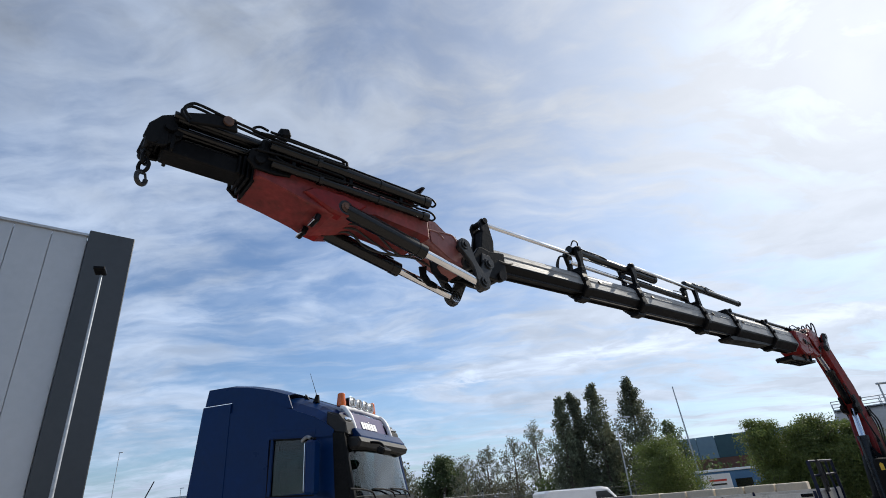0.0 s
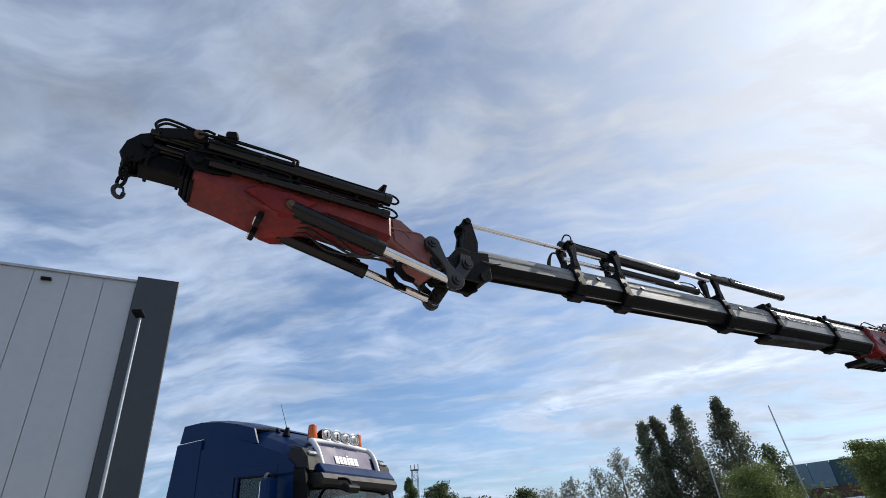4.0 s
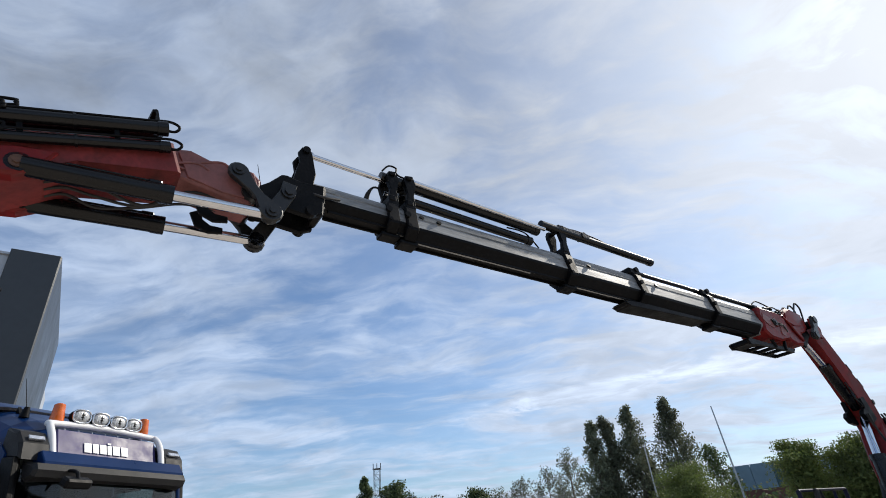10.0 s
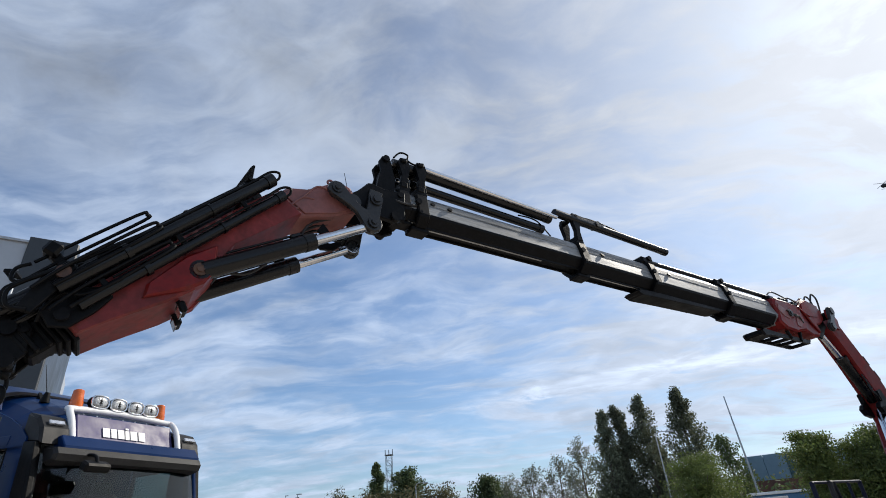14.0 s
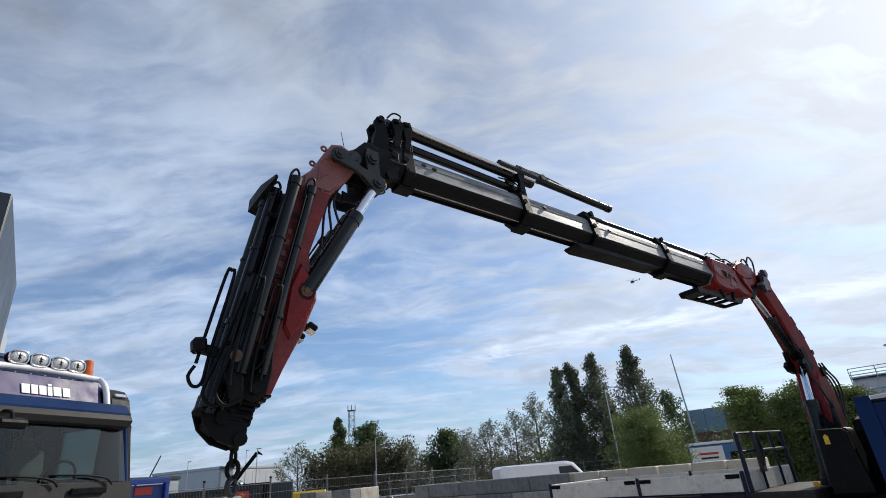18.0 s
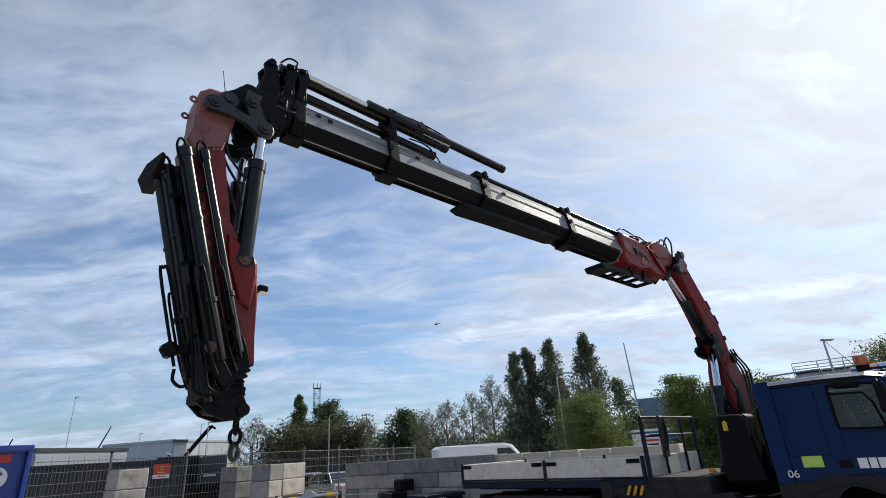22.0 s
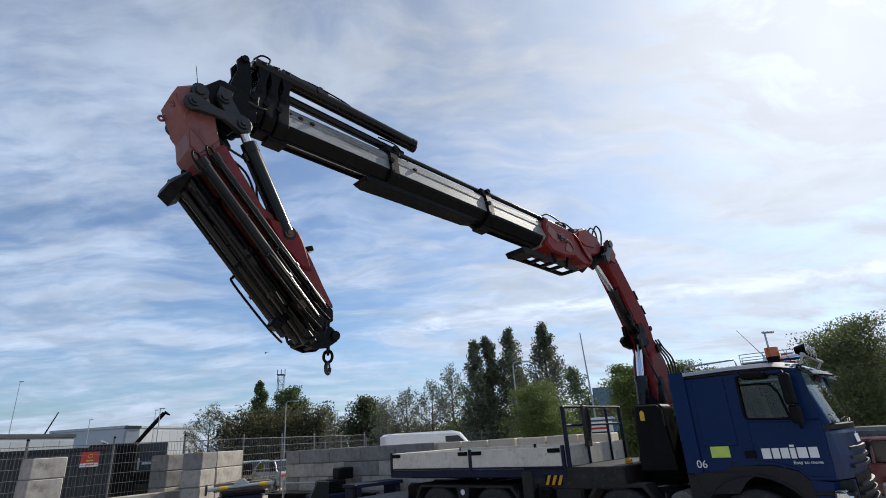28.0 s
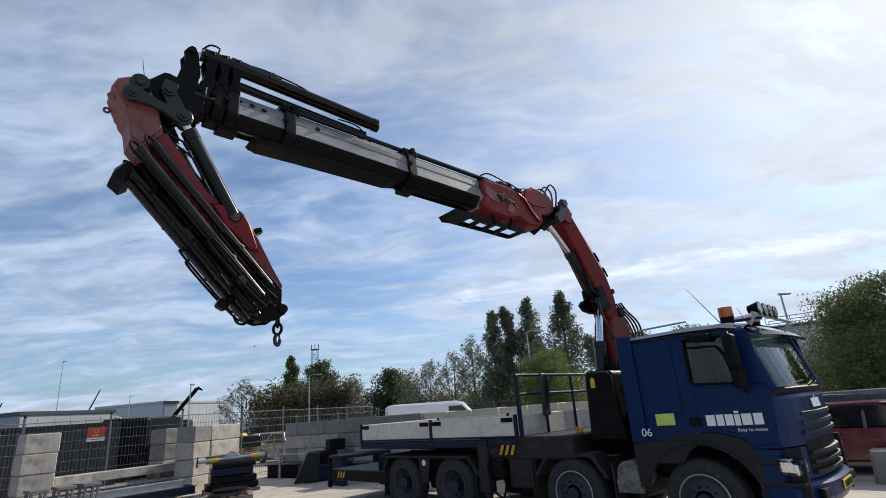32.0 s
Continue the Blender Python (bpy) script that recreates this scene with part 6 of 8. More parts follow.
def truck_bed(tr):
    part("subframe", Mesh().box((-5.5, 0, 1.20), (4.9, 1.0, 0.16), None, 0.02), BLUED, tr)
    part("bed_floor", Mesh().box((-5.48, 0, 1.335), (4.62, 2.46, 0.09), None, 0.01), WOOD, tr)
    for s in (-1, 1):
        part("side_rail", Mesh().box((-5.48, s * 1.22, 1.27), (4.66, 0.08, 0.14), None, 0.012), BLUED, tr)
        for x0, x1 in ((-7.74, -5.43), (-5.34, -3.24)):
            ds = part("dropside", Mesh().box(((x0 + x1) / 2, s * 1.235, 1.545), (x1 - x0, 0.035, 0.34), None, 0.008), BEIGE, tr, "beige plywood dropside")
            for x in (x0 + 0.14, x1 - 0.14):
                part("latch", Mesh().box((x, s * 1.262, 1.655), (0.26, 0.02, 0.075), None, 0.006), BLACK, ds)
            part("hinge_strip", Mesh().box(((x0 + x1) / 2, s * 1.240, 1.375), (x1 - x0, 0.05, 0.03), None, 0.006), BLUED, ds)
        for x in (-7.78, -5.385, -3.20):
            part("stake", Mesh().box((x, s * 1.24, 1.52), (0.06, 0.06, 0.44), None, 0.008), BLUED, tr)
    part("tailboard", Mesh().box((-7.78, 0, 1.545), (0.035, 2.40, 0.34), None, 0.008), BEIGE, tr)
    hb = part("headboard", Mesh().box((-3.16, 0, 1.55), (0.05, 2.40, 0.36), None, 0.01), BEIGE, tr, "beige headboard with a blue tube rack")
    for y in (-1.20, -0.4, 0.55, 1.20):
        part("post", Mesh().box((-3.12, y, 1.88), (0.07, 0.06, 1.06) if abs(y) > 1 else (0.05, 0.04, 1.0), None, 0.01), BLUED, hb)
    for z in (2.40, 2.07):
        part("rail", Mesh().cyl((-3.12, -1.20, z), (-3.12, 1.20, z), 0.026, n=8), BLUED, hb)
    part("hanging_strap", Mesh().box((-3.08, -0.45, 2.05), (0.08, 0.18, 0.75), None, 0.03).tube(spline([(-3.04, -0.55, 2.4), (-3.02, -0.62, 2.1), (-3.02, -0.5, 1.8), (-3.02, -0.38, 2.1), (-3.04, -0.4, 2.4)]), 0.02), RUBBER, hb)
    part("coiled_chain", Mesh().tube([(-2.10 + 0.05 * math.cos(a), -1.0 + 0.05 * math.sin(a), 1.39 + 0.005 * a) for a in np.linspace(0, 18, 50)], 0.013, 6), STRIPE, tr)
    # outrigger beam and leg
    ob = part("outrigger", Mesh().box((-3.10, 0, 1.19), (2.0, 2.50, 0.36), None, 0.025), CHASSIS, tr, "grey-brown outrigger beam with hazard stripes")
    for s in (-1, 1):
        part("leg", Mesh().box((-4.0, s * 1.20, 0.88), (0.24, 0.20, 0.86), None, 0.02).cyl((-4.0, s * 1.2, 0.45), (-4.0, s * 1.2, 0.30), 0.07, n=12).cyl((-4.0, s * 1.2, 0.31), (-4.0, s * 1.2, 0.27), 0.16, n=16), CHASSIS, ob)
        part("leg_arm", Mesh().box((-3.72, s * 1.18, 1.22), (0.50, 0.10, 0.22), None, 0.02), CHASSIS, ob)
        part("stripe_panel", Mesh().box((-3.45, s * 1.258, 1.16), (0.36, 0.006, 0.17)), BLACK, ob)
        for k in range(3):
            part("hazard_stripe", Mesh().prism([(-3.62 + 0.125 * k, 1.08), (-3.56 + 0.125 * k, 1.08), (-3.49 + 0.125 * k, 1.24), (-3.55 + 0.125 * k, 1.24)], s * 1.266 - 0.004, s * 1.266 + 0.004), STRIPE, ob)
        part("control_box", Mesh().box((-3.62, s * 1.27, 0.86), (0.26, 0.16, 0.34), None, 0.03).tube(spline([(-3.8, s * 1.3, 0.7), (-3.7, s * 1.36, 0.5), (-3.55, s * 1.34, 0.42), (-3.5, s * 1.3, 0.62), (-3.6, s * 1.3, 0.8)]), 0.02).tube(spline([(-3.76, s * 1.3, 1.1), (-3.82, s * 1.38, 0.9), (-3.7, s * 1.36, 0.6)]), 0.018).cyl((-3.55, s * 1.30, 0.92), (-3.55, s * 1.38, 0.92), 0.06, n=12).cyl((-3.68, s * 1.30, 0.98), (-3.68, s * 1.36, 0.98), 0.05, n=12), BLACK, tr)
        part("side_locker", Mesh().box((-3.20, s * 1.02, 0.80), (0.56, 0.42, 0.50), None, 0.04), CHASSIS, tr)
        part("fuel_tank", Mesh().prism(arc(-1.26, 0.80, 0.20, 0, 360, 18)[:-1], s * 1.22 - (0.5 if s > 0 else 0.0), s * 1.22 + (0.5 if s < 0 else 0.0), 0.03).box((-1.26, s * 1.20, 0.66), (0.40, 0.06, 0.18), None, 0.02), TANKG, tr, "dirty grey-beige tank behind the cab")
    # oil tank with rounded shoulders beside the crane column
    ot = part("oil_tank", Mesh().prism([(-1.90, 1.25), (-1.86, 2.20)] + arc(-1.77, 2.24, 0.09, 180, 90, 5) + arc(-1.45, 2.22, 0.09, 90, 0, 5) + [(-1.34, 1.90), (-1.28, 1.25)], -1.02, -0.55, 0.03), BLACK, tr, "black oil tank with a yellow warning sticker")
    part("shoulder_band", Mesh().tube([(-1.80, -1.03, 2.30), (-1.45, -1.03, 2.285), (-1.375, -1.03, 2.22), (-1.36, -1.03, 1.95)], 0.014, 6), CHASSIS, ot)
    part("warning_sticker", Mesh().prism([(-1.755, 2.06), (-1.68, 2.06), (-1.68, 2.19), (-1.7175, 2.225), (-1.755, 2.19)], -1.030, -1.022), YELLOW, ot, "yellow warning sticker")
    guard(tr, -7.05, -4.12, -6.86, -4.40, 1.06, 0.72)
    guard(tr, -2.92, -1.55, -2.66, -1.78, 1.10, 0.75)
    for s in (-1, 1):
        part("guard_plate", Mesh().prism([(-5.78, 1.03), (-5.44, 1.03), (-5.52, 0.55), (-5.70, 0.55)], s * 1.27 - 0.01, s * 1.27 + 0.01, 0.003), CHASSIS, tr)
        part("badge", Mesh().cyl((-5.61, s * 1.28, 0.93), (-5.61, s * 1.288, 0.93), 0.055, n=14), WHITE, tr)
    rb = part("rear_bumper_beam", Mesh().box((-8.0, -0.1, 0.62), (2.4, 2.3, 0.24), None, 0.02), BLACK, tr, "black extending rear outrigger beam with hazard stripes")
    part("rear_post", Mesh().box((-9.18, -1.22, 0.68), (0.10, 0.10, 0.70), None, 0.02), BLACK, rb)
    for k in range(3):
        part("hazard_stripe", Mesh().prism([(-8.80 + 0.11 * k, 0.56), (-8.75 + 0.11 * k, 0.56), (-8.69 + 0.11 * k, 0.70), (-8.74 + 0.11 * k, 0.70)], -1.258, -1.250), STRIPE, rb)


crane_truck = thing("crane_truck", pose(12.27, 12.32, 0, 0, 0, -47), "dark blue four-axle flatbed truck with a beige dropside bed", "truck")
truck_lower(crane_truck)
below = set(crane_truck.children)
truck_cab(crane_truck)
for ob in crane_truck.children:  # the cab is a little longer than it was drawn
    if ob not in below:
        ob.matrix_basis = Matrix.Translation((-0.55, 0, 0)) @ Matrix.Diagonal((1.05, 1, 1, 1)) @ Matrix.Translation((0.55, 0, 0)) @ ob.matrix_basis
truck_bed(crane_truck)


# ---- tractor truck beside the hall ----
def tractor():
    tr = thing("tractor_truck", pose(-1.00, 9.37, 0, 0, 0, -17.5), "tall dark blue tractor unit with roof light bar and visor", "truck")
    ya, yb = -1.07, 1.17
    yc, hw = (ya + yb) / 2, (yb - ya) / 2
    # roof skin, lofted across the width
    prof = [(-2.12, 4.12), (-1.8, 4.17), (-1.35, 4.16), (-0.9, 4.04), (-0.55, 3.90), (-0.30, 3.76), (-0.20, 3.62)]
    body = Mesh()
    rows = [[(x, yc + hw * s, z - 0.26 * abs(s) ** 5) for s in np.linspace(-1, 1, 17)] for x, z in prof]
    for a, b in zip(rows, rows[1:]):
        for i in range(16):
            body.add([a[i], a[i + 1], b[i + 1], b[i]], [(0, 1, 2, 3)], True)
    part("roof", body, BLUE, tr, "dark blue high roof")
    sp = Mesh()
    srows = [[(x, yc + (hw - 0.03) * s, z - 0.07 * abs(s) ** 8) for s in np.linspace(-1, 1, 15)] for x, z in ((-2.60, 4.40), (-2.2, 4.40), (-1.8, 4.34), (-1.4, 4.24), (-1.05, 4.11))]
    for a, b in zip(srows, srows[1:]):
        for i in range(14):
            sp.add([a[i], a[i + 1], b[i + 1], b[i]], [(0, 1, 2, 3)], True)
    for y in (ya + 0.02, yb - 0.02):
        sp.prism([(-2.60, 4.33), (-2.65, 4.06), (-2.12, 4.06), (-2.12, 3.86), (-1.34, 3.86), (-0.96, 3.82), (-1.05, 4.05), (-1.4, 4.17), (-1.8, 4.27), (-2.2, 4.33)], y - 0.015, y + 0.015, 0.0)
    part("roof_spoiler", sp, BLUE, tr, "dark blue roof air deflector")
    part("aerial_base", Mesh().cyl((-0.72, ya + 0.35, 3.93), (-0.70, ya + 0.35, 4.05), 0.06, 0.03, n=10), BLACK, tr)
    part("aerial", Mesh().cyl((-0.70, ya + 0.35, 4.0), (-0.82, ya + 0.30, 4.42), 0.006, 0.003, n=5), BLACK, tr)
    part("aerial_fin", Mesh().prism([(-0.98, 3.98), (-0.86, 3.98), (-0.95, 4.10)], ya + 0.38, ya + 0.42, 0.0), BLACK, tr)
    for s, y in ((-1, ya), (1, yb)):
        q = [[(-2.12, 3.88), (-2.14, 1.15), (-1.34, 1.15), (-1.34, 3.92), (-1.6, 3.93)], [(-1.34, 3.92), (-1.34, 3.38), (-0.50, 3.30), (-0.22, 3.28), (-0.20, 3.40), (-0.35, 3.53), (-0.6, 3.66), (-0.95, 3.80)], [(-1.34, 2.55), (-1.34, 1.15), (-0.10, 1.15), (-0.14, 2.40), (-0.30, 2.55)], [(-0.50, 3.32), (-0.52, 2.52), (-0.14, 2.40), (-0.20, 3.32)]]
        m = Mesh()
        for k in q:
            m.prism(k, y - 0.02, y + 0.02, 0.0)
        part("flank", m, BLUE, tr, "dark blue cab side")
        part("side_extender", Mesh().prism([(-2.66, 4.04), (-2.80, 2.66), (-2.9, 1.0), (-2.11, 1.0), (-2.11, 4.04)], y - 0.03, y + 0.03, 0.015), BLUE, tr)
        part("door_panel", Mesh().prism([(-1.30, 3.50), (-1.36, 1.3), (-0.20, 1.3), (-0.26, 2.46), (-1.28, 2.54), (-1.26, 3.40), (-0.52, 3.36), (-0.5, 3.46)], y + s * 0.012 - 0.014, y + s * 0.012 + 0.014, 0.006), BLUE, tr)
        g = part("side_window", Mesh().prism([(-1.30, 3.36), (-1.32, 2.56), (-0.54, 2.52), (-0.52, 3.30)], y - s * 0.01 - 0.003, y - s * 0.01 + 0.003), CABGLASS, tr)
        g.visible_shadow = False
        part("window_frame", Mesh().tube([(-1.31, y + s * 0.01, 3.37), (-1.33, y + s * 0.01, 2.55), (-0.53, y + s * 0.01, 2.51), (-0.51, y + s * 0.01, 3.31)], 0.02, 6, True), BLACK, tr)
        mi = part("mirror", Mesh().box((-0.42, y + s * 0.26, 2.88), (0.16, 0.22, 0.74), None, 0.06), BLUE if s < 0 else BLACK, tr, "tall door mirror housing")
        part("glass", Mesh().box((-0.505, y + s * 0.26, 2.88), (0.012, 0.18, 0.66), None, 0.004), LAMPG, mi)
        part("arm", Mesh().tube(spline([(-0.75, y, 3.30), (-0.6, y + s * 0.12, 3.33), (-0.45, y + s * 0.24, 3.28)]), 0.028, 7), GALV, mi)
        part("sun_blind", Mesh().box((-0.95, y - s * 0.06, 3.26), (0.5, 0.03, 0.16), None, 0.01), BLACK, tr)
        # black corner beside the sign, with a marker lamp
        c = part("roof_corner", Mesh().prism([(-0.36, 3.38), (0.02, 3.32), (-0.02, 3.50), (-0.14, 3.64), (-0.34, 3.70)], y - (0.0 if s < 0 else 0.34), y + (0.34 if s < 0 else 0.0), 0.03), GREYPL, tr)
        part("marker_lamp", Mesh().box((-0.045, y - s * 0.17, 3.56), (0.03, 0.18, 0.06), Euler((0, radians(-35), 0)), 0.015), LAMPG, c)
    # visor, sign, light bar
    vis = part("sun_visor", Mesh().prism([(-0.06, 3.41), (0.05, 3.42), (0.15, 3.30), (0.15, 3.27), (-0.06, 3.30)], ya + 0.20, yb - 0.12, 0.012), BLUE, tr, "glossy blue sun visor with a dark lower lip")
    part("lower_lip", Mesh().prism([(-0.08, 3.31), (0.155, 3.272), (0.20, 3.20), (0.17, 3.13), (0.03, 3.09), (-0.08, 3.14)], ya + 0.10, yb - 0.09, 0.03), GREYPL, vis)
    sg = part("sign_box", Mesh().prism([(-0.30, 3.42), (-0.06, 3.40), (-0.18, 3.72), (-0.32, 3.72)], -0.62, 0.76, 0.015), PURPLE, tr, "violet illuminated sign box with white brand bars")
    brand_bars(sg, pose(-0.076, -0.30, 3.475, 0, 0, 90) @ pose(0, 0, 0, -20.5, 0, 0), (0.115, 0.095, 0.105, 0.07, 0.12, 0.115), 0.125, WHITEM)
    bar = part("light_bar", Mesh().tube(spline([(-0.02, -0.70, 3.40), (-0.10, -0.71, 3.62), (-0.20, -0.70, 3.76), (-0.28, -0.62, 3.80), (-0.30, 0.05, 3.83), (-0.28, 0.72, 3.80), (-0.20, 0.80, 3.76), (-0.10, 0.81, 3.62), (-0.02, 0.80, 3.40)], 6), 0.040, 10), WHITE, tr, "polished white tubular light bar")
    for k in range(7):
        part("led", Mesh().ball((-0.235, -0.5 + 0.18 * k, 3.74), 0.012, 6), LAMPG, bar)
    for y in (-0.56, 0.66):
        b = part("beacon", Mesh().cyl((-0.34, y, 3.90), (-0.34, y, 4.04), 0.074, 0.062, n=18).ball((-0.34, y, 4.04), 0.062, 10, (1, 1, 0.35)), ORANGE, bar, "orange rotating beacon")
        part("base", Mesh().cyl((-0.34, y, 3.84), (-0.34, y, 3.90), 0.078, n=16), ORANGE, b)
    for y in (-0.30, -0.04, 0.22, 0.45):
        s = part("spot_lamp", Mesh().ball((-0.33, y, 3.93), 0.115, 14, (0.75, 1.08, 0.78)), BLACK, bar, "oval chrome-rimmed spot lamp")
        part("rim", Mesh().tube([(-0.262, y + 0.116 * math.copysign(abs(math.cos(a)) ** 0.7, math.cos(a)), 3.93 + 0.080 * math.copysign(abs(math.sin(a)) ** 0.7, math.sin(a))) for a in np.linspace(0, 2 * math.pi, 21)[:-1]], 0.011, 6, True), CHROME, s)
        part("reflector", Mesh().ball((-0.268, y, 3.93), 0.105, 12, (0.20, 1.04, 0.70)), LAMPW, s)
        for k in range(5):
            part("lens_rib", Mesh().box((-0.246 - 0.004 * abs(k - 2), y - 0.06 + 0.03 * k, 3.93), (0.006, 0.006, 0.10 - 0.012 * abs(k - 2)), None, 0.0), GREYPL if k == 2 else GALV, s)
        part("foot", Mesh().cyl((-0.31, y, 3.80), (-0.32, y, 3.87), 0.03, n=8), BLACK, s)
    # windscreen and front
    w = outward(part("windscreen", bowed([(0.060, 3.22), (0.066, 3.22), (0.246, 2.44), (0.240, 2.44)], hw * 0.98, 0.11, 4.0), CABGLASS, tr, "large windscreen", at=pose(0, yc, 0)))
    w.visible_shadow = False
    for s, y in ((-1, ya), (1, yb)):
        part("corner_panel", Mesh().prism([(-0.22, 3.36), (-0.02, 3.34), (0.15, 2.42), (-0.17, 2.38)], y - 0.025, y + 0.025, 0.008), BLACK, tr)
        part("pillar", Mesh().cyl((-0.08, y - s * 0.03, 3.34), (0.10, y - s * 0.02, 2.40), 0.05, 0.06, n=8), BLACK if s < 0 else BLUE, tr)
    part("front_mirror", Mesh().tube(spline([(0.05, ya + 0.5, 3.22), (0.35, ya + 0.45, 3.18), (0.46, ya + 0.42, 3.08)]), 0.02).box((0.44, ya + 0.42, 3.05), (0.14, 0.30, 0.10), Euler((0, radians(25), 0)), 0.04), BLACK, tr, "black kerb mirror")
    part("front_panel", Mesh().prism([(0.0, 1.1), (0.24, 1.1), (0.29, 2.2), (0.26, 2.43), (0.0, 2.43)], ya + 0.02, yb - 0.02, 0.05), GREYPL, tr, "dark grey front panel")
    part("chrome_stripe", Mesh().box((0.30, yc, 2.18), (0.02, 1.9, 0.03), None, 0.008), CHROME, tr)
    for y in (yc - 0.55, yc + 0.45):
        part("hand_hold", Mesh().box((0.30, y, 2.34), (0.04, 0.46, 0.07), None, 0.02), BLACK, tr)
    for y in (yc - 0.75, yc + 0.05, yc + 0.75):
        part("wiper", Mesh().tube(spline([(0.30, y, 2.40), (0.29, y - 0.10, 2.48), (0.27, y - 0.42, 2.52), (0.25, y - 0.75, 2.53)]), 0.014, 5), BLACK, tr)
    part("bumper", Mesh().box((0.14, yc, 0.75), (0.36, 2.2, 0.75), None, 0.08), BLUE, tr)
    # inside
    part("back_wall", Mesh().box((-2.05, yc, 2.6), (0.05, 2.1, 2.6)), INTERIOR, tr)
    part("cab_floor", Mesh().box((-1.0, yc, 1.6), (2.2, 2.1, 0.08)), INTERIOR, tr)
    part("dashboard", Mesh().prism([(-0.45, 1.7), (0.16, 1.7), (0.18, 2.42), (-0.15, 2.46), (-0.40, 2.25)], ya + 0.06, yb - 0.06, 0.06), INTERIOR, tr)
    for y in (yc - 0.6, yc + 0.6):
        part("seat", Mesh().box((-0.95, y, 2.1), (0.5, 0.5, 0.18), None, 0.05).box((-1.2, y, 2.55), (0.16, 0.5, 0.8), Euler((0, radians(-8), 0)), 0.06).box((-1.26, y, 3.0), (0.10, 0.3, 0.2), None, 0.04), SEATG, tr)
    part("steering_wheel", Mesh().tube([(-0.50 + 0.07 * math.sin(a), yc + 0.6 + 0.23 * math.cos(a), 2.52 + 0.22 * math.sin(a)) for a in np.linspace(0, 2 * math.pi, 21)[:-1]], 0.018, 6, True), BLACK, tr)
    part("headliner", Mesh().box((-0.9, yc, 3.42), (1.6, 2.0, 0.05)), SEATG, tr)
    # chassis and wheels under it
    for y in (yc - 0.42, yc + 0.42):
        part("chassis_rail", Mesh().box((-3.3, y, 0.92), (5.6, 0.09, 0.28), None, 0.015), CHASSIS, tr)
    for x in (-0.95, -4.6):
        for y in (ya + 0.16, yb - 0.16):
            wheel(tr, x, y, x < -2)
    part("fifth_wheel", Mesh().box((-4.4, yc, 1.16), (0.9, 0.8, 0.10), None, 0.03), BLACK, tr)
    part("rear_box", Mesh().box((-3.35, yc, 1.75), (0.55, 2.3, 1.85), None, 0.03), BLACK, tr, "black equipment box behind the cab")
    return tr


tractor()


# ---- helicopter ----
def build_heli():
    h = thing("helicopter", pose(60, 110, 40), "small dark helicopter far off in the sky", "helicopter")
    part("body", Mesh().ball((0, 0, 0), 1.15, 14, (1.7, 0.85, 0.9)), STEEL, h)
    part("tail_boom", Mesh().cyl((1.2, 0, 0.25), (6.4, 0, 0.7), 0.38, 0.14, n=10), STEEL, h)
    part("tail_fin", Mesh().prism([(5.9, 0.4), (6.6, 0.5), (7.2, 2.0), (6.7, 2.0)], -0.06, 0.06), BLACK, h)
    part("tail_rotor", Mesh().box((6.7, 0.2, 1.2), (0.2, 0.05, 1.9)), BLACK, h)
    part("mast", Mesh().cyl((0, 0, 0.8), (0, 0, 1.55), 0.16, n=8), BLACK, h)
    for a in (20, 110, 200, 290):
        part("blade", Mesh().box((2.6, 0, 1.55), (5.0, 0.28, 0.05)), BLACK, h, at=pose(0, 0, 0, 0, 0, a))
    for y in (-0.9, 0.9):
        part("skid", Mesh().tube([(-1.9, y, -1.2), (-1.6, y, -1.4), (1.5, y, -1.4)], 0.07, 6).cyl((-0.8, y, -1.4), (-0.8, y * 0.6, -0.6), 0.05, n=6).cyl((0.8, y, -1.4), (0.8, y * 0.6, -0.6), 0.05, n=6), BLACK, h)
    return h


heli = build_heli()


# ---- yard: blocks, fence, clutter ----
YARD = -40.0


def block_mesh(l, w, h):
    return Mesh().box((0, 0, 0), (l, w, h), None, 0.022)


B_MESH = {}


def block(parent, l, w, h, m, mt):
    key = (l, w, h, mt.name)
    if key not in B_MESH:
        B_MESH[key] = block_mesh(l, w, h).data("block", mt)
    j = random.uniform
    part("block", B_MESH[key], mt, parent, at=m @ pose(j(-0.012, 0.012), j(-0.02, 0.02), 0, 0, 0, j(-0.5, 0.5)))


def stack(x, y, yaw, cols, rows, h, label, dark=()):
    """Piled concrete blocks; cols are (offset along, offset across, length, width)."""
    s = thing("block_stack", pose(x, y, 0, 0, 0, yaw), label, "concrete blocks", "concrete block stacks")
    for r in range(rows):
        for k, (ox, oy, l, w) in enumerate(cols):
            block(s, l - 0.015, w - 0.015, h - 0.012, pose(ox, oy, h * (r + 0.5)), CONCD if (r, k) in dark or (r == rows - 1 and k % 2 == 0 and dark) else CONC)
    return s


# local x faces the camera side of the yard
stack(-2.95, 20.26, YARD, [(-0.40, -0.42, 0.80, 0.84)], 4, 0.535, "single tower of four grey concrete blocks")
stack(0.02, 22.15, -14, [(-0.35, 0.42, 0.70, 0.84), (-0.35, 1.66, 0.70, 1.62)], 4, 0.51, "stack of pale concrete blocks beside lifting gear", ((3, 0),))
stack(-1.45, 23.25, -30, [(-0.42, 0.42, 0.84, 0.84)], 4, 0.51, "weathered concrete block pile", ((3, 0), (2, 0)))

